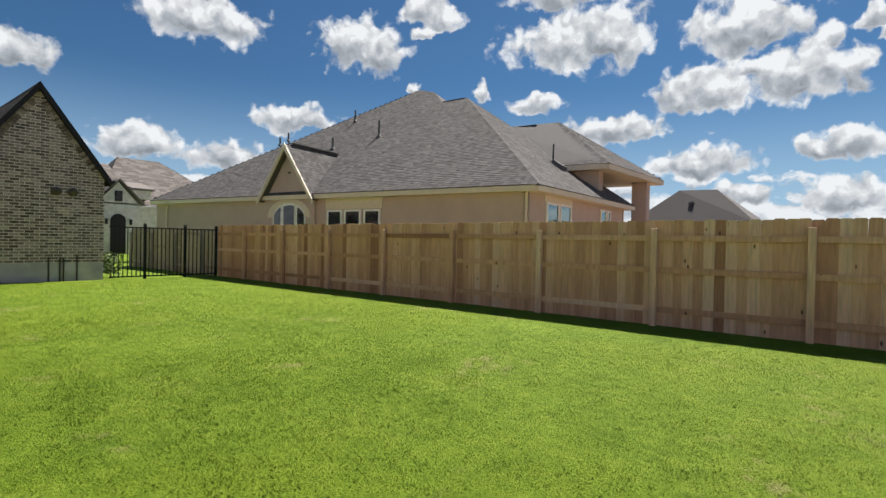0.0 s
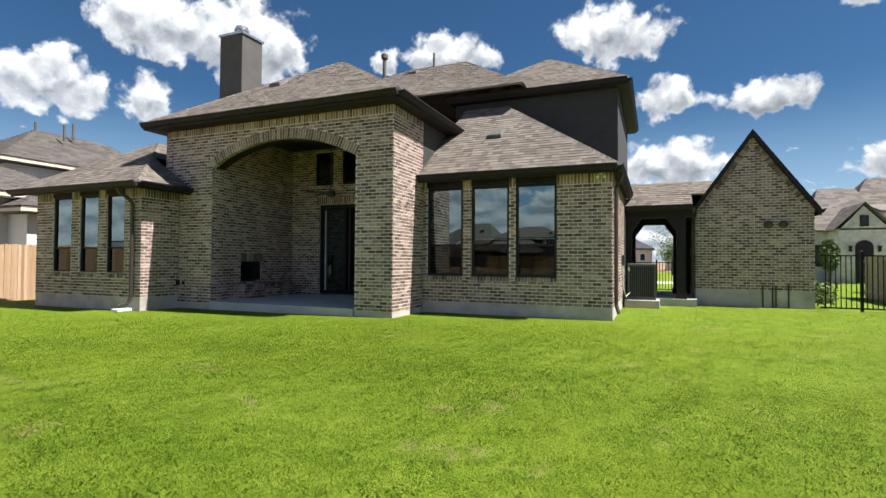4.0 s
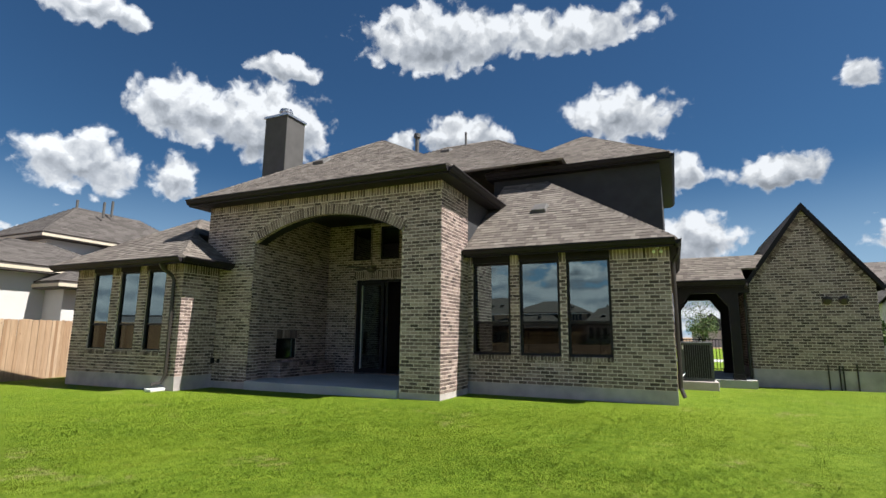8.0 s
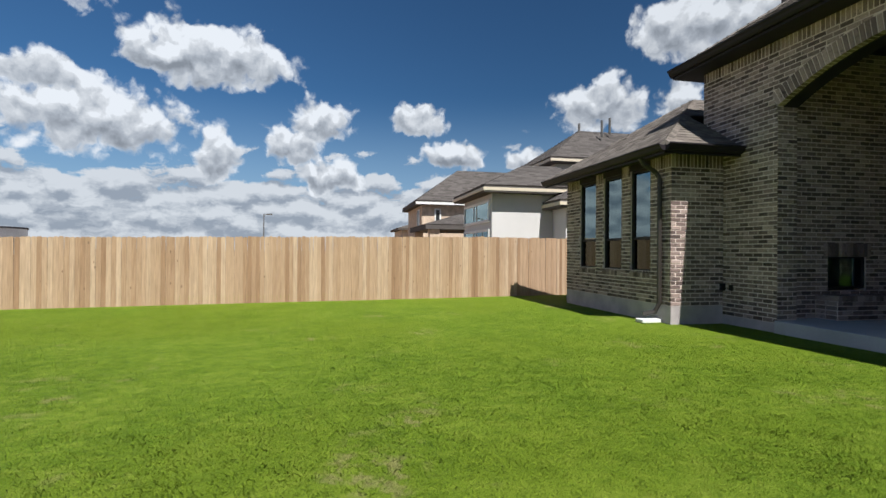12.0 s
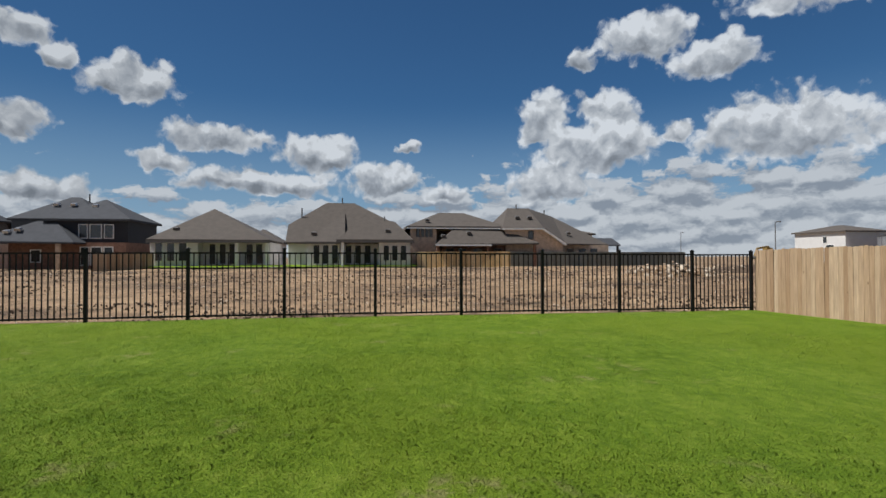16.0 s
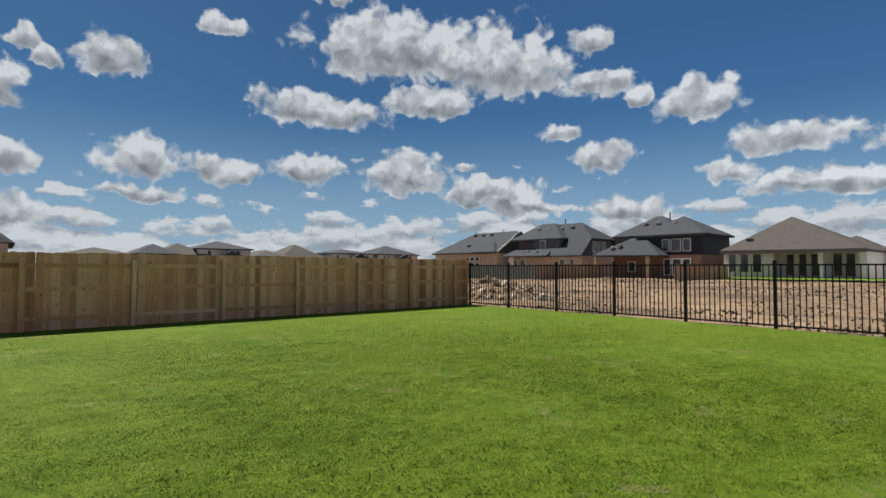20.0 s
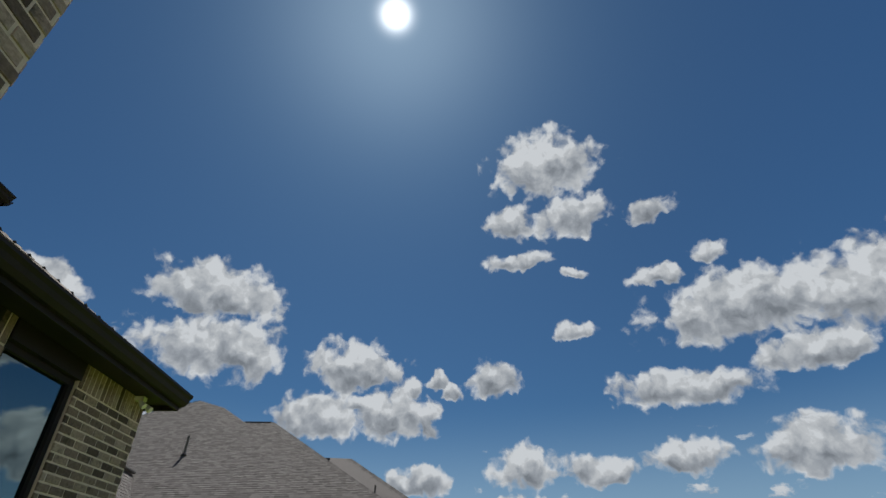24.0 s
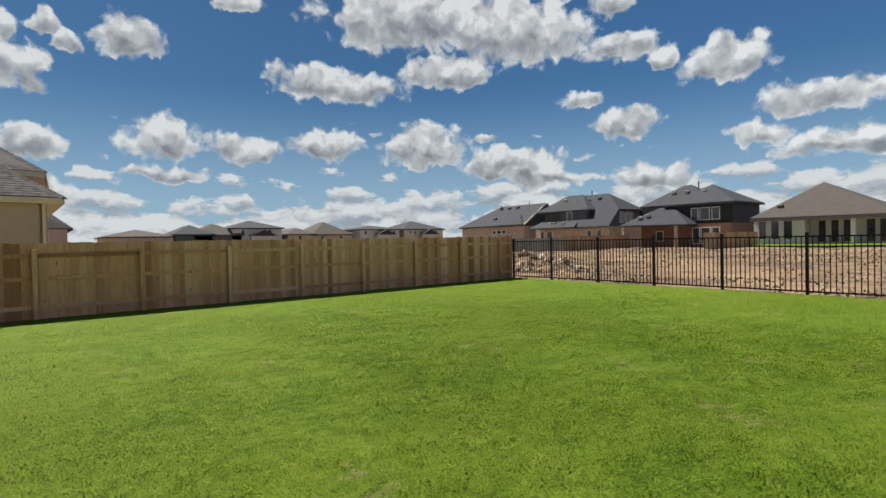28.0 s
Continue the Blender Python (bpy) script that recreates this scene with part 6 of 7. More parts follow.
def hoods(parent, spots, mat=None):
    """Small roof vents."""
    for x, y, z in spots:
        part("roof_vent", Geo().hexa([(x - 0.25, y + 0.2, z - 0.1), (x + 0.25, y + 0.2, z - 0.1), (x + 0.25, y - 0.2, z + 0.1), (x - 0.25, y - 0.2, z + 0.1), (x - 0.2, y + 0.25, z + 0.14), (x + 0.2, y + 0.25, z + 0.14), (x + 0.2, y - 0.15, z + 0.24), (x - 0.2, y - 0.15, z + 0.24)]), mat or LEAD, parent)


def lit_row(parent, edges, z0, z1, at, trim=None):
    """Windows facing north between pairs of edges."""
    for x1, x0 in edges:
        simple_window(parent, N, (x0 + x1) / 2, z0, x1 - x0, z1 - z0, at, trim)


behind = thing("house", "single-storey house with grey-brown hip roofs behind the beige house", "house", (52.0, -2.0, 0.0), "far houses")
walls(behind, [(46.5, -4.6, -0.2, 58.0, 4.6, 3.1)], BEIGE)
slopes(behind, [[(46.0, 5.0, 3.2), (46.6, -5.0, 3.2), (50.2, -1.4, 6.4), (49.6, 1.6, 6.4)], [(46.6, -5.0, 3.2), (58.5, -5.0, 3.2), (50.2, -1.4, 6.4)], [(46.0, 5.0, 3.2), (58.5, 5.0, 3.2), (49.6, 1.6, 6.4)], [(58.5, -5.0, 3.2), (58.5, 5.0, 3.2), (49.6, 1.6, 6.4), (50.2, -1.4, 6.4)]], SHINGLE_GREY)
hoods(behind, [(48.2, 0.2, 5.0)])

# row beyond the bare lot
gabled = far_house("tan stone house with a grey gabled roof", [(44.0, -66.6, 57.6, -57.4, -0.2, 3.62, 0.646, TAN_STONE, ROOF_GREY, "x0")], [], [(47, -62, 7.2), (52, -61, 6.9)])
hip_roof(gabled, 43.8, -61.0, 48.4, -56.6, 3.66, 0.70, ROOF_GREY)
part("gable_face", Geo().slab([(43.72, -66.7, 3.4), (43.72, -57.3, 3.4), (43.72, -62.0, 6.5)], (0.07, 0, 0)), TAN_STONE, gabled, "tan stone gable")
part("rake_board", Geo().beam((43.55, -56.9, 3.58), (43.55, -62.0, 6.82), 0.08, 0.22), CREAM, gabled, "cream rake board")
lit_row(gabled, [(50.4, 49.7), (49.5, 48.6), (48.4, 47.6)], 2.35, 2.95, -57.4)
lit_row(gabled, [(50.4, 49.7), (49.5, 48.6), (48.4, 47.6)], 0.9, 2.1, -57.4)
hoods(gabled, [(52.2, -61.2, 6.4), (50.4, -61.2, 6.4), (48.6, -61.2, 6.4), (51.0, -58.6, 4.7)])

grey_house = thing("house", "two-storey house with grey siding, stone below and a dark roof", "house", (36.0, -62.0, 0.0), "far houses")
walls(grey_house, [(30.2, -66.0, -0.2, 42.0, -57.6, 2.85)], TAN_STONE, "tan stone ground storey")
walls(grey_house, [(33.9, -64.0, 2.85, 38.2, -58.2, 5.1), (38.2, -64.0, 2.85, 41.7, -59.4, 5.1)], GREY_WALL, "grey siding upper storey")
hip_roof(grey_house, 33.5, -64.2, 42.1, -58.0, 5.2, 0.72, ROOF_GREY)
slopes(grey_house, [[(37.4, -62.0, 7.35), (33.1, -62.0, 7.35), (30.0, -59.4, 5.05), (29.9, -57.0, 2.92), (37.4, -57.0, 2.92)], [(33.1, -62.0, 7.35), (29.6, -64.6, 5.05), (30.0, -59.4, 5.05)], [(37.4, -62.0, 7.35), (37.4, -67.0, 2.92), (29.9, -67.0, 2.92), (29.6, -64.6, 5.05), (33.1, -62.0, 7.35)],
                    [(41.2, -58.6, 4.02), (35.2, -58.6, 4.02), (34.6, -56.4, 2.95), (42.2, -56.4, 2.95)]], ROOF_GREY)
part("gable_wall", Geo().slab([(30.3, -66.2, 2.8), (30.3, -57.5, 2.8), (30.3, -59.5, 4.95), (30.3, -64.4, 4.95)], (0.3, 0, 0)), GREY_WALL, grey_house, "grey siding gable with windows")
for c in (-60.4, -61.5, -62.6):
    simple_window(grey_house, "x0", c, 3.3, 0.8, 1.4, 30.3)
lit_row(grey_house, [(37.05, 36.1)], 3.75, 5.0, -58.2)
lit_row(grey_house, [(41.2, 40.4), (40.0, 39.0), (33.5, 32.7), (32.0, 31.3)], 1.2, 2.5, -57.6)
hoods(grey_house, [(38.6, -60.0, 6.7), (36.9, -60.0, 6.5), (35.6, -61.0, 6.6), (34.0, -61.2, 6.8), (39.4, -57.5, 3.5), (38.6, -57.5, 3.5), (37.0, -57.3, 3.4)], STEEL)
part("vent_pipe", Geo().tube([(35.7, -62.0, 7.0), (35.7, -62.0, 8.0)], 0.07, 8), LEAD, grey_house)

dark_house = thing("house", "two-storey dark house with reddish brick below", "house", (21.0, -61.0, 0.0), "far houses")
walls(dark_house, [(16.2, -65.0, -0.2, 26.0, -57.6, 2.75)], RED_BRICK, "reddish brick ground storey")
walls(dark_house, [(16.2, -65.0, 2.75, 26.0, -58.0, 4.85)], NAVY_WALL, "dark siding upper storey")
hip_roof(dark_house, 18.4, -65.2, 26.4, -58.0, 4.98, 0.66, ROOF_GREY)
hip_roof(dark_house, 15.8, -65.4, 23.4, -57.6, 4.95, 0.58, ROOF_GREY)
slopes(dark_house, [[(27.5, -55.5, 2.82), (19.6, -55.5, 2.72), (22.3, -58.0, 4.70), (23.9, -58.0, 4.72)], [(19.6, -55.5, 2.72), (19.6, -60.0, 2.72), (22.3, -58.0, 4.70)], [(27.5, -55.5, 2.82), (27.5, -60.0, 2.82), (23.9, -58.0, 4.72)]], ROOF_GREY)
lit_row(dark_house, [(20.42, 19.62), (19.48, 18.42), (18.25, 17.40)], 3.12, 4.48, -58.0)
lit_row(dark_house, [(20.1, 19.3), (19.2, 18.2), (18.1, 17.25)], 0.6, 2.36, -57.6)
lit_row(dark_house, [(24.2, 23.3)], 0.9, 2.1, -57.6)
for x in (27.2, 21.0):
    part("porch_post", Geo().box(x - 0.16, -56.0, -0.2, x + 0.16, -55.7, 2.7), TAN_STONE, dark_house, "pale porch post")
hoods(dark_house, [(23.3, -60.0, 6.4), (21.8, -60.0, 6.4), (19.9, -60.0, 6.3), (24.6, -56.6, 3.8), (25.4, -56.4, 3.6)], STEEL)
part("vent_pipe", Geo().tube([(21.2, -61.6, 6.9), (21.2, -61.6, 7.7)], 0.07, 8), LEAD, dark_house)

white_house = thing("house", "single-storey white house with a tan pyramid roof", "house", (8.6, -62.0, 0.0), "far houses")
walls(white_house, [(9.7, -58.6, -0.2, 13.9, -57.0, 2.85), (3.4, -66.8, -0.2, 13.9, -58.6, 2.85)], WHITE, "white stucco wall")
slopes(white_house, [[(14.1, -56.6, 3.05), (3.1, -56.6, 3.0), (9.5, -62.0, 6.40)], [(3.1, -56.6, 3.0), (3.1, -67.2, 3.0), (9.5, -62.0, 6.40)], [(14.1, -67.2, 3.05), (14.1, -56.6, 3.05), (9.5, -62.0, 6.40)], [(3.1, -67.2, 3.0), (14.1, -67.2, 3.05), (9.5, -62.0, 6.40)]], ROOF_TAN)
part("fascia", Geo().box(3.1, -56.62, 2.70, 14.1, -56.58, 2.90), LEAD, white_house, "dark gutter")
walls(white_house, [(3.6, -72.0, -0.2, 7.6, -67.5, 2.9)], WHITE)
hip_roof(white_house, 3.2, -72.4, 8.0, -65.0, 3.1, 0.62, ROOF_TAN)
lit_row(white_house, [(13.5, 12.75), (12.47, 11.69), (11.44, 10.6)], 0.93, 2.75, -57.0, WHITE)
lit_row(white_house, [(9.15, 8.45), (8.2, 7.5), (7.3, 6.55), (5.7, 4.95), (4.8, 4.05)], 0.6, 2.7, -58.6, WHITE)
for x in (6.2, 3.4):
    part("porch_post", Geo().box(x - 0.16, -57.2, -0.2, x + 0.16, -56.9, 2.75), WHITE_TRIM, white_house, "white porch post")
hoods(white_house, [(12.0, -58.2, 4.05)])

tall_house = thing("house", "white house with a tall tan roof", "house", (-4.5, -62.0, 0.0), "far houses")
walls(tall_house, [(-10.4, -66.5, -0.2, 1.5, -57.6, 2.85), (-3.5, -57.6, -0.2, -0.4, -56.4, 2.75), (-10.4, -57.6, -0.2, -7.3, -56.0, 2.85)], WHITE, "white stucco wall")
slopes(tall_house, [[(1.7, -57.0, 2.80), (-10.7, -57.0, 2.80), (-9.0, -59.4, 4.90), (-4.9, -62.0, 7.20), (-1.95, -62.0, 7.20), (1.7, -59.1, 4.60)], [(-1.95, -62.0, 7.20), (1.7, -59.1, 4.60), (1.7, -64.9, 4.60)], [(-4.9, -62.0, 7.20), (-9.0, -59.4, 4.90), (-9.0, -64.6, 4.90)], [(1.7, -67.0, 2.80), (-10.7, -67.0, 2.80), (-9.0, -64.6, 4.90), (-4.9, -62.0, 7.20), (-1.95, -62.0, 7.20), (1.7, -64.9, 4.60)],
                    [(-0.1, -56.0, 2.82), (-4.0, -56.0, 2.82), (-3.95, -60.5, 5.98)], [(-0.1, -56.0, 2.82), (-0.1, -60.4, 2.82), (-3.95, -60.5, 5.98)],
                    [(-3.2, -55.6, 3.02), (-10.65, -55.6, 3.02), (-9.0, -58.0, 4.95), (-5.8, -58.2, 5.25)], [(-3.2, -55.6, 3.02), (-5.8, -58.2, 5.25), (-5.8, -60.6, 5.3), (-3.2, -59.0, 3.1)]], ROOF_TAN)
part("gable_wall", Geo().slab([(1.45, -66.6, 2.7), (1.45, -57.3, 2.7), (1.45, -59.2, 4.5), (1.45, -64.8, 4.5)], (0.12, 0, 0)), WHITE, tall_house, "white gable wall")
simple_window(tall_house, "x1", -60.6, 3.2, 0.7, 0.9, 1.57)
lit_row(tall_house, [(-0.95, -1.65), (-1.83, -2.52), (-2.70, -3.40)], 0.6, 2.55, -56.4, WHITE)
lit_row(tall_house, [(-4.0, -4.7), (-4.93, -5.64), (-5.9, -6.6)], 0.6, 2.55, -57.6, WHITE)
lit_row(tall_house, [(-7.68, -8.36), (-8.52, -9.20), (-9.38, -10.06)], 0.9, 2.5, -56.0, WHITE)
part("porch_post", Geo().box(-3.95, -56.1, -0.2, -3.65, -55.8, 2.8), WHITE_TRIM, tall_house, "white porch post")
part("fascia", Geo().box(-10.7, -55.62, 2.72, -3.2, -55.58, 2.92).box(-4.0, -56.02, 2.60, -0.1, -55.98, 2.74), LEAD, tall_house, "dark gutter")
for x, y, z in ((-3.6, -62.0, 7.75), (0.45, -60.0, 6.4), (-8.0, -58.6, 5.5)):
    part("vent_pipe", Geo().tube([(x, y, z - 1.6), (x, y, z)], 0.07, 8), LEAD, tall_house)
hoods(tall_house, [(-8.2, -56.6, 3.9), (-1.0, -57.0, 3.6)])

brown_house = thing("house", "two-storey grey-brown house with tan roofs and a low wing", "house", (-16.0, -61.0, 0.0), "far houses")
walls(brown_house, [(-13.5, -66.0, -0.2, -10.7, -59.0, 4.4), (-20.6, -66.0, -0.2, -13.5, -61.5, 4.4)], TAN_STONE, "tan upper wall")
walls(brown_house, [(-23.6, -64.0, -0.2, -14.0, -58.4, 2.5)], RED_BRICK, "brown brick wall under a deep porch")
hip_roof(brown_house, -21.2, -66.6, -10.3, -58.6, 4.55, 0.44, ROOF_TAN)
slopes(brown_house, [[(-13.0, -56.6, 2.60), (-24.2, -57.0, 2.75), (-18.85, -60.2, 5.25), (-16.6, -60.0, 5.20)], [(-13.0, -56.6, 2.60), (-16.6, -60.0, 5.20), (-14.0, -62.5, 2.7)], [(-24.2, -57.0, 2.75), (-18.85, -60.2, 5.25), (-22.0, -64.0, 2.8)]], ROOF_TAN)
slopes(brown_house, [[(-10.3, -58.6, 4.5), (-10.3, -66.6, 4.5), (-9.6, -66.0, 3.5), (-9.6, -59.2, 3.5)]], ROOF_TAN)
part("fascia", Geo().box(-18.9, -56.66, 2.42, -13.0, -56.58, 2.58), WHITE_TRIM, brown_house, "white fascia board")
part("fascia", Geo().box(-21.2, -58.62, 4.28, -10.3, -58.58, 4.40), WHITE_TRIM, brown_house, "white fascia board")
lit_row(brown_house, [(-11.34, -11.72), (-11.82, -12.19), (-12.29, -12.64), (-12.72, -13.07)], 3.4, 4.3, -59.0, LEAD)
lit_row(brown_house, [(-14.4, -15.3), (-15.7, -16.6), (-17.4, -18.3), (-19.6, -20.5), (-21.4, -22.3)], 0.4, 2.2, -58.4, LEAD)
for x in (-13.4, -18.7, -23.8):
    part("porch_post", Geo().box(x - 0.15, -57.5, -0.2, x + 0.15, -57.2, 2.6), RED_BRICK, brown_house)
hoods(brown_house, [(-14.0, -57.6, 3.4), (-16.8, -58.0, 3.8), (-12.6, -59.6, 5.2)])

steep_house = thing("house", "tan brick house with a steep tan roof", "house", (-26.0, -62.0, 0.0), "far houses")
walls(steep_house, [(-25.0, -66.0, -0.2, -20.9, -58.2, 4.3), (-33.4, -66.0, -0.2, -25.0, -59.6, 2.6)], TAN_STONE, "tan brick wall")
part("gable_wall", Geo().slab([(-25.0, -58.2, -0.2), (-27.3, -58.2, -0.2), (-27.3, -58.2, 2.65), (-25.0, -58.2, 4.25)], (0, -0.25, 0)), TAN_STONE, steep_house, "tan brick wall under a falling rake")
slopes(steep_house, [[(-20.4, -57.8, 4.35), (-25.0, -57.8, 4.40), (-24.7, -62.0, 6.88), (-22.2, -62.0, 6.88)], [(-20.4, -57.8, 4.35), (-22.2, -62.0, 6.88), (-20.4, -66.4, 4.35)], [(-25.0, -57.8, 4.40), (-27.5, -57.8, 2.72), (-24.7, -62.0, 6.88)],
                     [(-27.5, -57.8, 2.72), (-34.1, -61.0, 2.70), (-28.8, -65.0, 6.20)], [(-27.5, -57.8, 2.72), (-28.8, -65.0, 6.20), (-24.7, -62.0, 6.88)]], ROOF_TAN)
part("rake_board", Geo().beam((-24.9, -57.75, 4.30), (-27.55, -57.75, 2.58), 0.06, 0.18).beam((-20.4, -57.75, 4.24), (-24.95, -57.75, 4.29), 0.06, 0.15), WHITE_TRIM, steep_house, "white rake board")
lit_row(steep_house, [(-23.4, -24.0)], 3.2, 4.1, -58.2, LEAD)
lit_row(steep_house, [(-28.4, -29.2), (-29.8, -30.6), (-31.2, -32.0)], 0.6, 2.2, -59.6, LEAD)
hoods(steep_house, [(-22.6, -59.6, 5.6), (-24.0, -59.6, 5.6), (-28.8, -60.2, 3.9)])
for x, y, z in ((-23.2, -61.8, 7.3), (-27.4, -64.0, 6.9)):
    part("vent_pipe", Geo().tube([(x, y, z - 1.0), (x, y, z)], 0.07, 8), LEAD, steep_house)
back_house = thing("house", "pale two-storey house behind the tan brick house", "house", (-35.4, -75.0, 0.0), "far houses")
walls(back_house, [(-37.6, -78.0, -0.2, -32.0, -72.4, 4.35)], WHITE)
hip_roof(back_house, -38.0, -78.4, -31.6, -72.0, 4.5, 0.30, ROOF_TAN)
lit_row(back_house, [(-36.2, -36.8)], 2.8, 3.8, -72.4, LEAD)
pavilion = thing("pavilion", "small open pavilion with a dark blue roof", "pavilion", (-38.6, -71.5, 0.0), "far houses")
slopes(pavilion, [[(-36.7, -69.8, 2.86), (-40.5, -69.8, 2.86), (-40.2, -71.6, 3.85), (-36.9, -71.6, 3.85)], [(-36.7, -73.4, 2.86), (-40.5, -73.4, 2.86), (-40.2, -71.6, 3.85), (-36.9, -71.6, 3.85)]], ROOF_GREY)
for x in (-36.9, -40.2):
    for y in (-73.0, -70.1):
        part("post", Geo().box(x - 0.12, y - 0.12, -0.2, x + 0.12, y + 0.12, 2.8), NAVY_WALL, pavilion)

# houses far to the east, over the board fence
CREAM_WALL = plain("cream_stucco", (0.62, 0.55, 0.44), 0.9, 0.05, 1.0, 120.0, 0.4)
for label, y0, y1, e, pitch, wall, roof, panes in (("far low house with a brown roof", -20.0, -10.5, 3.2, 0.24, TAN_STONE, ROOF_TAN, ()), ("far house with a small dark roof", -26.0, -20.2, 3.5, 0.5, GREY_WALL, ROOF_GREY, ()),
                                                   ("far house with a broad grey roof", -30.8, -23.2, 3.4, 0.48, GREY_WALL, ROOF_TAN, ()), ("far white two-storey house with a dark roof", -38.0, -29.2, 4.55, 0.31, WHITE, ROOF_GREY, (-31.0, -35.8)),
                                                   ("far small tan house", -44.4, -39.2, 3.4, 0.4, TAN_STONE, ROOF_TAN, (-41.5,)), ("far house with a brown pyramid roof", -52.4, -44.2, 3.3, 0.57, TAN_STONE, ROOF_TAN, (-46.0, -50.0)),
                                                   ("far white house with a low dark roof", -64.0, -54.4, 4.3, 0.18, WHITE, ROOF_GREY, (-55.6, -62.6)), ("far cream house with a hipped dark roof", -76.0, -65.2, 4.3, 0.36, CREAM_WALL, ROOF_GREY, (-67.0, -68.0, -74.0))):
    row_house = far_house(label, [(86.0, y0, 96.0, y1, -0.2, e, pitch, wall, roof, "")], [("x0", c, e - 1.2, 0.7, 0.9, 86.0) for c in panes])
    if panes and e > 4:
        mid = y0 + (y1 - y0) * 0.42
        part("front_roof", Geo().add([(84.5, mid - 2.4, 3.1), (84.5, mid + 2.4, 3.1), (84.5, mid, 4.2), (86.0, mid - 2.4, 3.1), (86.0, mid + 2.4, 3.1), (86.0, mid, 4.2)], [(0, 1, 2), (3, 5, 4), (0, 2, 5, 3), (1, 4, 5, 2), (0, 3, 4, 1)]), ROOF_GREY, row_house)
        part("front_wall", Geo().box(84.7, mid - 2.2, -0.2, 86.0, mid + 2.2, 3.1), wall, row_house)

# white house and stone house to the west
west_house = far_house("white stucco house with a tall glazed bay and grey-brown roofs", [(-30.0, -0.5, -20.1, 10.0, -0.2, 3.5, 0.34, WHITE, WEST_ROOF, ""), (-28.9, 1.1, -24.3, 9.0, 3.0, 5.43, 0.70, WHITE, WEST_ROOF, ""), (-20.3, -0.9, -19.0, 8.0, -0.2, 2.95, 0.55, WHITE, WEST_ROOF, ""), (-24.0, -3.2, -20.1, 2.0, -0.2, 3.5, 0.48, WHITE, WEST_ROOF, "")], [], [(-26.6, 3.4, 7.75), (-25.6, 4.1, 7.7), (-26.0, 4.75, 7.95)])
window(west_house, (-24.0, -3.2), R, B, 0.1, 3.7, 2.3, 3.1, frame=0.09, inset=-0.03, mat=WHITE_TRIM, mull=(1.6, 2.0), label="large white-framed glazed bay")
window(west_house, (-24.0, -3.2), R, B, 0.1, 3.7, 0.3, 2.05, frame=0.09, inset=-0.03, mat=WHITE_TRIM, mull=(1.6, 2.0), label="large white-framed glazed bay")
for x0, y0, z0, x1, y1, z1 in ((-19.72, -3.64, 3.36, -19.68, 1.9, 3.47), (-24.4, -3.64, 3.36, -19.72, -3.60, 3.47), (-18.58, -1.34, 2.81, -18.54, 8.0, 2.92), (-20.2, -1.34, 2.81, -18.58, -1.30, 2.92), (-23.88, 0.66, 5.29, -23.84, 9.0, 5.40), (-29.3, 0.66, 5.29, -23.88, 0.70, 5.40)):
    part("eave_board", Geo().box(x0, y0, z0, x1, y1, z1), CREAM, west_house, "pale fascia board")
tan_house = far_house("tan stone two-storey house with a grey-brown roof", [(-40.0, -3.4, -34.0, 9.0, -0.2, 4.3, 0.72, TAN_STONE, WEST_ROOF, "")],
          [("y0", -35.2, 2.6, 0.9, 1.3, -3.4), ("x1", -2.4, 2.7, 0.4, 1.2, -34.0)])
part("eave_board", Geo().box(-33.62, -3.84, 4.12, -33.58, 9.0, 4.27), WHITE_TRIM, tan_house)
hip_roof(tan_house, -33.5, -4.2, -28.0, 0.5, 2.55, 0.3, WEST_ROOF)
for x, y in ((-28.4, -3.7), (-28.4, -1.6), (-32.8, -3.8)):
    part("patio_post", Geo().box(x - 0.25, y - 0.25, -0.2, x + 0.25, y + 0.25, 2.4), TAN_STONE, tan_house, "square stone patio post")
far_house("low pale house behind the stone house", [(-56.0, -2.6, -50.0, 3.0, -0.2, 3.4, 0.3, TAN_STONE, ROOF_TAN, "")], [])
far_house("small white house with a tan hip roof", [(-92.0, -86.6, -84.0, -76.8, -0.2, 5.45, 0.26, WHITE, ROOF_TAN, "")], [("x1", -80.5, 3.4, 0.9, 1.2, -84.0), ("x1", -79.6, 1.6, 1.6, 1.6, -84.0)])
tank = thing("water_tank", "wide low galvanised steel water tank with a dark rim", "tank", (-89.0, -63.6, -0.2))
part("tank_wall", Geo().tube([(-89, -63.6, -0.2), (-89, -63.6, 4.1)], 9.3, 48), STEEL, tank)
part("tank_rim", Geo().tube([(-89, -63.6, 4.1), (-89, -63.6, 4.35)], 9.42, 48), ROOF_GREY, tank)
for i in range(12):
    a = -0.75 + i * 0.16
    x, y = -89 + 9.33 * math.cos(a), -63.6 + 9.33 * math.sin(a)
    part("tank_rib", Geo().box(x - 0.07, y - 0.07, -0.2, x + 0.07, y + 0.07, 4.1), STEEL, tank)
YELLOW = plain("machine_yellow", (0.26, 0.17, 0.045), 0.5, 0.15)
digger = thing("excavator", "yellow excavator parked far beyond the bare lot", "excavator", (-84.0, -92.0, -0.1))
part("track", Geo().box(-86.0, -93.4, -0.1, -82.0, -92.8, 0.8).box(-86.0, -91.2, -0.1, -82.0, -90.6, 0.8), LEAD, digger, bevel=0.1)
part("cab", Geo().box(-85.6, -93.2, 0.8, -82.6, -90.8, 1.8).box(-84.4, -93.1, 1.8, -83.0, -92.0, 2.9), YELLOW, digger, "yellow cab and body", bevel=0.08)
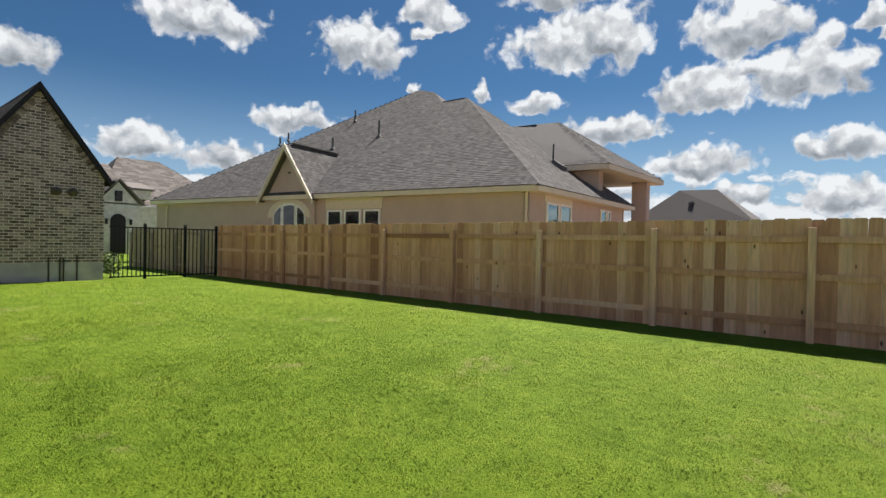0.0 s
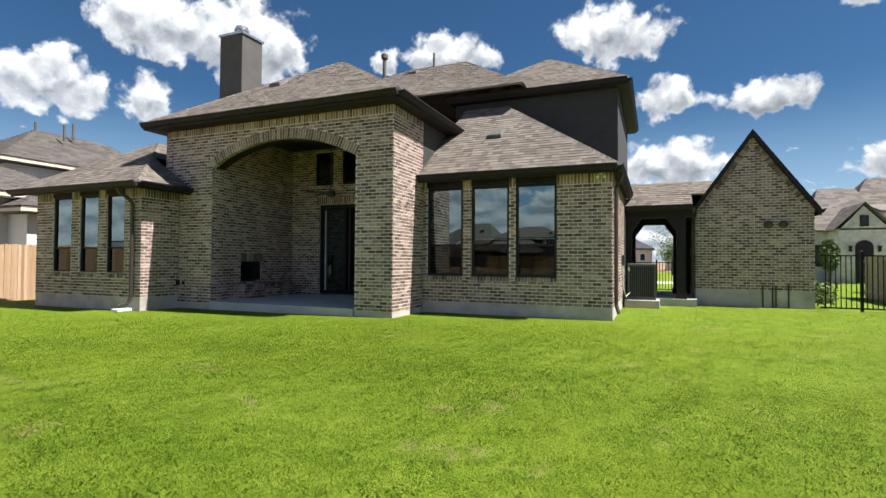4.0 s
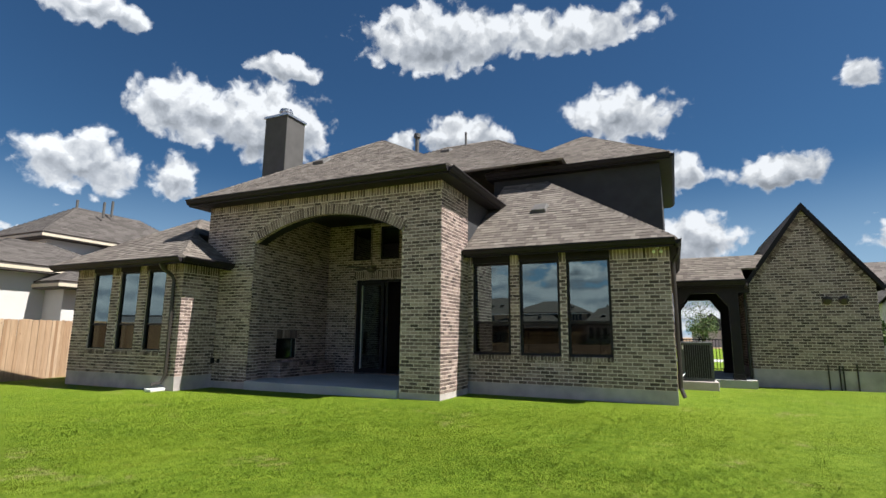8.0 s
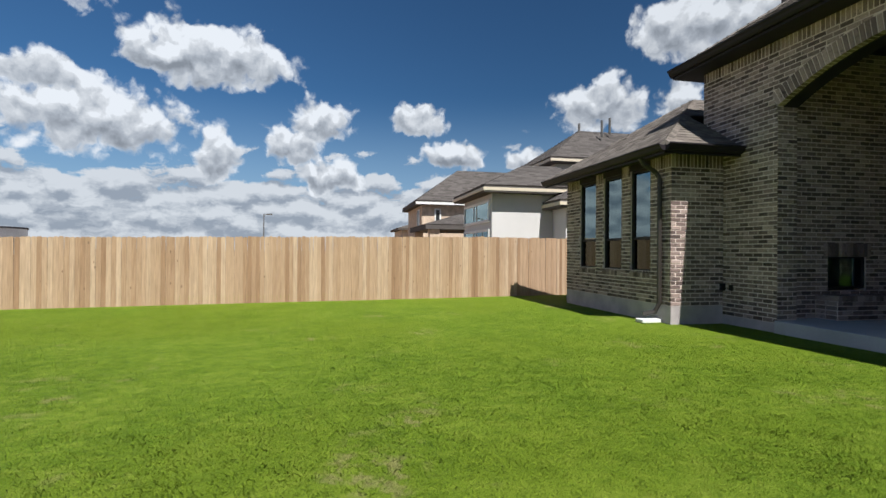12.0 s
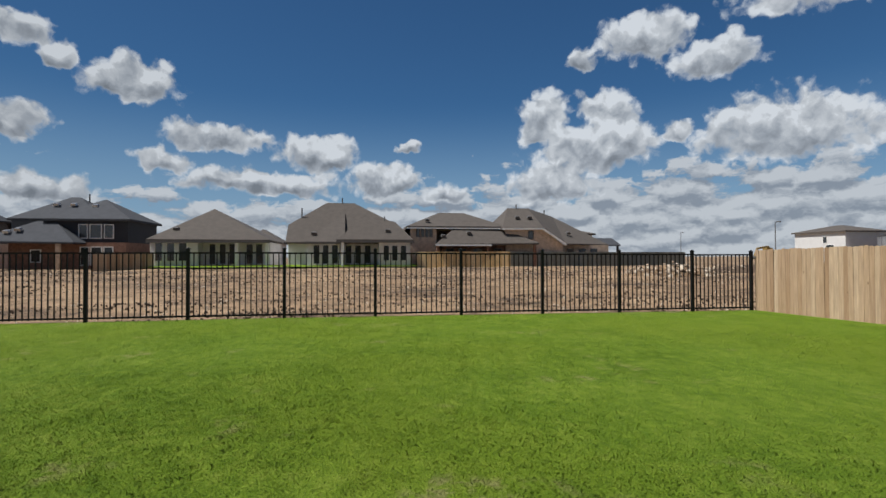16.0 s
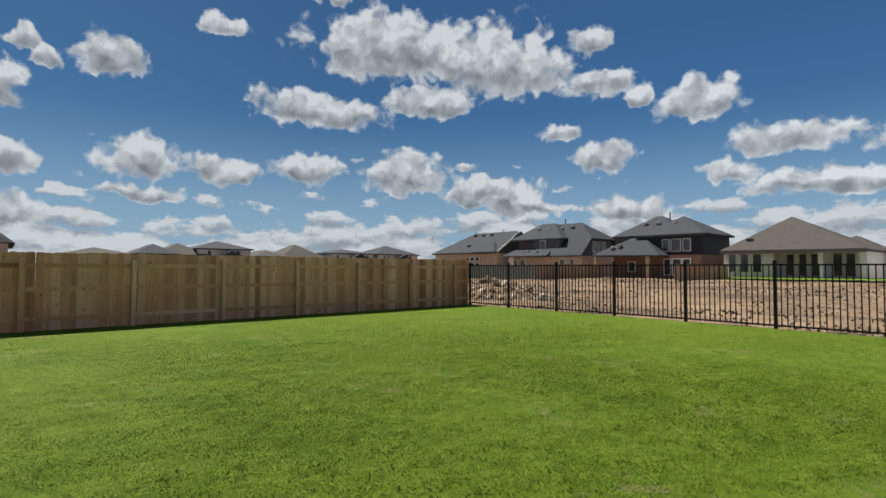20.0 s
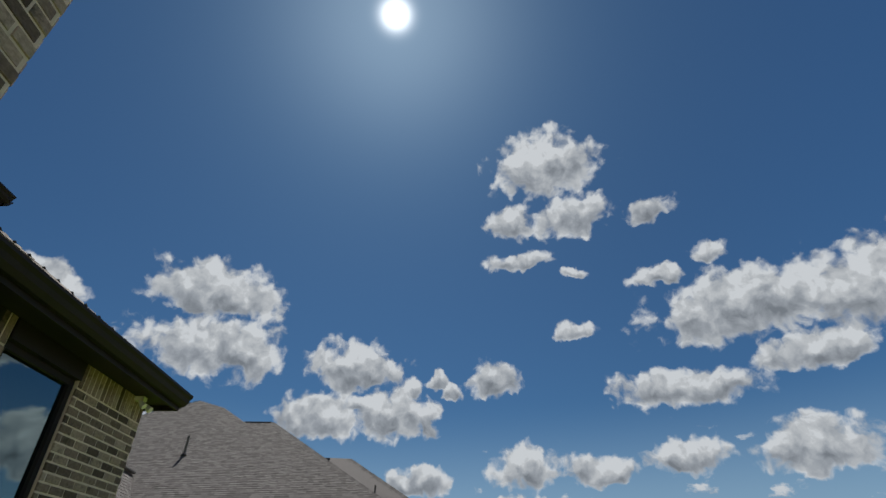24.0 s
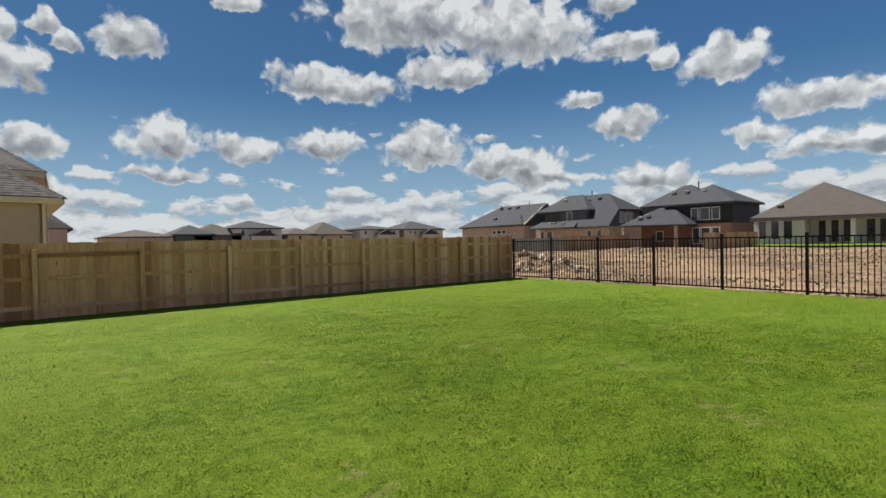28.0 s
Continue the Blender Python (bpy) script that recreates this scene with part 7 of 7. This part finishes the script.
part("boom", Geo().beam((-84.2, -91.2, 1.6), (-82.4, -91.2, 3.1), 0.35, 0.4).beam((-82.4, -91.2, 3.1), (-80.2, -91.2, 2.7), 0.3, 0.35), YELLOW, digger)
part("dipper", Geo().beam((-80.2, -91.2, 2.7), (-79.6, -91.2, 1.3), 0.22, 0.26), YELLOW, digger)
part("bucket", Geo().box(-80.2, -91.6, 0.7, -79.4, -90.8, 1.4), LEAD, digger, bevel=0.15)


def street_lamp(x, y, top):
    s = thing("street_lamp", "thin dark street lamp post", "street lamp", (x, y, -0.2), "far street lamps")
    part("pole", Geo().tube([(x, y, -0.2), (x, y, top)], [0.09, 0.06], 8), LEAD, s)
    part("arm", Geo().tube([(x, y, top - 0.2), (x, y + 0.5, top)], 0.04, 6), LEAD, s)
    part("head", Geo().box(x - 0.15, y + 0.4, top - 0.12, x + 0.15, y + 1.0, top + 0.02), LEAD, s)


for x, y, top in ((-70, -75.8, 6.7), (-70, -17.5, 5.8), (-84, -119.8, 7.2)):
    street_lamp(x, y, top)

# low screens round the lot
def far_fence(label, p, q, mat, top=1.6):
    p, q = Vector((*p, 0)), Vector((*q, 0))
    d = (q - p).normalized()
    f = thing("wood_fence", label, "fence", ((p + q) / 2)[:], "far fences")
    n = min(150, int((q - p).length / 0.3))
    side = Vector((-d.y, d.x, 0)) * 0.015
    for i in range(n):
        a, b = p.lerp(q, i / n), p.lerp(q, (i + 0.94) / n)
        part("board", Geo().hexa([(v.x, v.y, -0.2) for v in (a - side, b - side, b + side, a + side)] + [(v.x, v.y, top) for v in (a - side, b - side, b + side, a + side)]), mat, f)


far_fence("dark grey stained board fence by the lot", (56, -44.5), (27.6, -45.3), GREY_WOOD, 1.6)
far_fence("brown board fence along the bare lot", (27.6, -45.3), (26.6, -56.0), NEW_WOOD, 1.75)
far_fence("brown board fence along the bare lot", (16.2, -51.5), (13.4, -56.6), NEW_WOOD, 1.75)
far_fence("golden new board fence along the lot", (-11.2, -56.9), (-21.0, -56.9), GOLD_WOOD, 1.85)
far_fence("dark grey stained board fence by the lot", (-21.0, -56.9), (-44.0, -61.0), GREY_WOOD, 1.8)
sheet("lawn_far", -11.0, -57.6, 13.9, -55.1, 0.62, GRASS, lambda x, y: 0.30 + 0.06 * max(0.0, -53.0 - y), "narrow green back lawn of the far houses", "lawn", 0.03)


# ---------------------------------------------------------------- stones
def rock_mesh(seed):
    rng = random.Random(seed)
    bm = bmesh.new()
    bmesh.ops.create_icosphere(bm, subdivisions=1, radius=1.0)
    s = (rng.uniform(0.7, 1.3), rng.uniform(0.6, 1.1), rng.uniform(0.45, 0.8))
    for v in bm.verts:
        k = 1 + 0.35 * noise.noise(v.co * 1.7 + Vector((seed * 3.1, 0, 0)))
        v.co = Vector((v.co.x * s[0] * k, v.co.y * s[1] * k, v.co.z * s[2] * k))
    me = bpy.data.meshes.new("rock")
    bm.to_mesh(me)
    bm.free()
    me.materials.append(ROCK)
    return me


rocks = [rock_mesh(i) for i in range(9)]
stone_group = {}


def rock_pile(cx, cy, rx, ry, height, count, seed, label, earth=DIRT):
    pile = thing("rock_pile", label, "rocks", (cx, cy, -0.15))
    rng = random.Random(seed)
    for _ in range(count):
        r, a = math.sqrt(rng.random()), rng.uniform(0, 2 * math.pi)
        x, y = cx + rx * r * math.cos(a), cy + ry * r * math.sin(a)
        size = rng.uniform(0.09, 0.24) * (1.1 - 0.3 * r)
        b = new("rock", rocks[rng.randrange(9)])
        b.parent = pile
        b.matrix_parent_inverse = Matrix.Translation(-pile.location)
        lump = 0.75 + 0.5 * noise.noise(Vector((x * 0.8, y * 0.8, seed)))
        b.matrix_basis = Matrix.Translation((x, y, -0.15 + max(0.0, height * (1 - r**1.6) * lump * rng.uniform(0.35, 1.0)))) @ Euler((rng.uniform(0, 6), rng.uniform(0, 6), rng.uniform(0, 6))).to_matrix().to_4x4() @ Matrix.Scale(size, 4)
    g = Geo()
    n = 14
    for ring in range(5):
        k = ring / 4
        for j in range(n):
            a = 2 * math.pi * j / n
            g.v.append((cx + rx * k * math.cos(a), cy + ry * k * math.sin(a), -0.2 + height * 0.62 * (1 - k**1.6)))
    for ring in range(4):
        for j in range(n):
            g.f.append((ring * n + j, ring * n + (j + 1) % n, (ring + 1) * n + (j + 1) % n, (ring + 1) * n + j))
    part("mound", g, earth, pile)


rock_pile(12.4, -22.6, 4.0, 1.7, 1.25, 300, 7, "heap of pale limestone rocks on bare soil")
rock_pile(-26.0, -37.0, 4.2, 1.8, 1.5, 260, 8, "heap of pale limestone rocks on bare soil")
rock_pile(-36.0, -41.0, 7.0, 2.6, 1.35, 70, 9, "heap of dark soil with a few rocks", CLOD)


def scatter(name, label, mat, count, seed, low, high):
    """Stones or clods strewn over the bare lot."""
    rng = random.Random(seed)
    g = Geo()
    for _ in range(count):
        y = -17.6 - 34 * rng.random() ** 1.8
        x = rng.uniform(-30, 26)
        s = rng.uniform(low, high) * (1.0 + 0.02 * (-17 - y))
        z = -0.17 + 0.42 * min(1.0, max(0.0, (-24.0 - y) / 30.0)) + 0.10 * noise.fractal(Vector((x * 0.3, y * 0.3, 1.0)), 1.0, 2.0, 4)
        if mat is CLOD and noise.noise(Vector((x * 0.12, y * 0.25, 5.0))) < -0.05:
            continue
        k = [rng.uniform(0.6, 1.3) * s for _ in range(6)]
        a = rng.uniform(0, 3)
        ca, sa = math.cos(a), math.sin(a)
        base = [(k[0], 0), (0, k[1]), (-k[2], 0), (0, -k[3])]
        pts = [(x + u * ca - v * sa, y + u * sa + v * ca, z) for u, v in base] + [(x + u * ca * 0.7 - v * sa * 0.7, y + u * sa * 0.7 + v * ca * 0.7, z + k[4] * 0.7 + 0.03) for u, v in base] + [(x, y, z + k[4] * 0.9 + 0.035)]
        g.add(pts, [(0, 1, 5, 4), (1, 2, 6, 5), (2, 3, 7, 6), (3, 0, 4, 7), (4, 5, 8), (5, 6, 8), (6, 7, 8), (7, 4, 8)])
    me = bpy.data.meshes.new(name)
    me.from_pydata(g.v, [], g.f)
    me.materials.append(mat)
    tagged(new(name, me), label, name, "", "stuff")


scatter("stones", "pale stones strewn over bare soil", ROCK, 3200, 21, 0.012, 0.042)
scatter("clods", "dark clods of turned soil on the bare lot", CLOD, 7500, 22, 0.015, 0.05)

# ---------------------------------------------------------------- north side
def tree(x, y, height, spread, seed, label):
    t = thing("tree", label, "tree", (x, y, -0.1))
    rng = random.Random(seed)
    g = Geo().tube([(x, y, -0.1), (x + 0.05, y, height * 0.3), (x, y + 0.05, height * 0.75)], [0.11, 0.08, 0.03], 8)
    for i in range(7):
        a, z = i * 2.4, height * (0.28 + 0.07 * i)
        g.tube([(x, y, z), (x + math.cos(a) * spread * 0.4, y + math.sin(a) * spread * 0.4, z + height * 0.14), (x + math.cos(a) * spread * 0.75, y + math.sin(a) * spread * 0.75, z + height * 0.2)], [0.04, 0.025, 0.01], 5)
    part("trunk", g, BARK, t)
    c = Geo()
    for _ in range(2600):
        while True:
            u = Vector((rng.uniform(-1, 1), rng.uniform(-1, 1), rng.uniform(-1, 1)))
            if 0.15 < u.length < 1.0:
                break
        p = Vector((x + u.x * spread, y + u.y * spread, height * 0.64 + u.z * height * 0.38))
        if noise.noise(p * 1.6) < -0.12:
            continue
        s = rng.uniform(0.05, 0.12)
        a, b = Vector((rng.uniform(-1, 1), rng.uniform(-1, 1), rng.uniform(-1, 1))).normalized() * s, Vector((rng.uniform(-1, 1), rng.uniform(-1, 1), rng.uniform(-1, 1))).normalized() * s * 0.6
        c.add([p - a, p + b, p + a, p - b], [(0, 1, 2, 3)])
    me = bpy.data.meshes.new("crown")
    me.from_pydata(c.v, [], c.f)
    me.materials.append(LEAF)
    part("crown", me, None, t)


stone_house = thing("house", "pale stone house with steep grey-brown roofs and an arched entry", "house", (16.0, 34.0, 0.0), "far houses")
walls(stone_house, [(12.8, 31.4, -0.2, 23.6, 40.6, 3.5), (10.7, 31.0, -0.2, 12.8, 39.6, 3.45), (11.8, 28.6, -0.2, 14.45, 31.4, 3.5)], PALE_STONE, "pale stone wall")
for seed, poly in enumerate(([(12.5, 31.0, 3.55), (24.0, 31.0, 3.55), (18.6, 36.0, 7.65), (15.5, 36.0, 7.65)], [(12.5, 41.0, 3.55), (12.5, 31.0, 3.55), (15.5, 36.0, 7.65)], [(24.0, 31.0, 3.55), (24.0, 41.0, 3.55), (18.6, 36.0, 7.65)],
                             [(10.4, 30.6, 3.5), (15.0, 30.6, 3.5), (14.5, 35.0, 6.85), (12.2, 35.0, 6.85)], [(10.4, 40.0, 3.5), (10.4, 30.6, 3.5), (12.2, 35.0, 6.85)],
                             [(11.45, 28.3, 3.42), (11.45, 33.0, 3.42), (13.09, 33.0, 5.15), (13.09, 28.3, 5.15)], [(14.75, 33.0, 3.42), (14.75, 28.3, 3.42), (13.09, 28.3, 5.15), (13.09, 33.0, 5.15)])):
    roof_face(stone_house, poly, STONE_ROOF, 70 + seed, 0.2, "", (0.25, 0.7))
part("gable_face", Geo().slab([(11.8, 28.6, 3.4), (14.45, 28.6, 3.4), (13.09, 28.6, 4.92)], (0, 0.25, 0)), PALE_STONE, stone_house, "pale stone gable")
part("dormer", Geo().box(14.7, 30.4, 4.0, 15.9, 32.2, 4.75), PALE_STONE, stone_house, "small dormer")
slopes(stone_house, [[(14.5, 30.2, 4.75), (16.1, 30.2, 4.75), (16.1, 33.0, 5.4), (14.5, 33.0, 5.4)]], STONE_ROOF)
simple_window(stone_house, "y0", 13.1, 3.6, 0.45, 0.72, 28.6, BLACK)
part("entry_arch", Geo().slab([(12.62, 28.55, 0)] + [(13.09 + 0.47 * math.cos(t), 28.55, 2.26 + 0.47 * math.sin(t)) for t in [math.pi - math.pi * i / 12 for i in range(13)]] + [(13.56, 28.55, 0)], (0, 0.04, 0)), BLACK, stone_house, "dark arched entry")
for x in (12.35, 13.85):
    part("wall_lantern", Geo().box(x - 0.07, 28.42, 2.0, x + 0.07, 28.56, 2.32).box(x - 0.10, 28.40, 2.32, x + 0.10, 28.58, 2.37), BLACK, stone_house, "black wall lantern")
simple_window(stone_house, "y0", 11.3, 1.0, 0.7, 1.5, 31.0, BLACK)
far_house("pale house across the street", [(-6.0, 84.0, 0.4, 92.0, -0.2, 3.6, 0.55, PALE_STONE, ROOF_GREY, "")], [("y0", -1.2, 1.4, 0.9, 1.3, 84.0), ("y0", -3.5, 1.4, 0.9, 1.3, 84.0)])
far_house("white gabled house across the street", [(2.6, 80.0, 8.0, 88.0, -0.2, 2.6, 0.8, PALE_STONE, ROOF_GREY, "y0")], [("y0", 4.0, 0.8, 1.0, 1.4, 80.0)])
tree(10.7, 26.4, 2.7, 0.55, 9, "young yellow-green tree by the pale stone house")
tree(2.4, 44.0, 3.6, 1.5, 4, "green tree across the street")
tree(3.0, 60.0, 7.0, 3.0, 5, "distant green tree over the rooftops")


def shrub(x, y, seed):
    s = thing("shrub", "small dark green shrub by the garage corner", "shrub", (x, y, -0.03))
    rng = random.Random(seed)
    part("stem", Geo().tube([(x, y, -0.05), (x, y, 0.35)], 0.02, 6), BARK, s)
    c = Geo()
    for _ in range(420):
        a, r = rng.uniform(0, 6.28), rng.random() ** 0.5 * 0.3
        p = Vector((x + r * math.cos(a), y + r * math.sin(a), 0.1 + rng.random() * 0.6))
        d, e = Vector((rng.uniform(-1, 1), rng.uniform(-1, 1), rng.uniform(-1, 1))) * 0.05, Vector((rng.uniform(-1, 1), rng.uniform(-1, 1), rng.uniform(-1, 1))) * 0.03
        c.add([p - d, p + e, p + d, p - e], [(0, 1, 2, 3)])
    me = bpy.data.meshes.new("leaves")
    me.from_pydata(c.v, [], c.f)
    me.materials.append(LEAF)
    part("leaves", me, None, s)


shrub(5.25, 5.9, 1)
shrub(5.3, 6.8, 2)
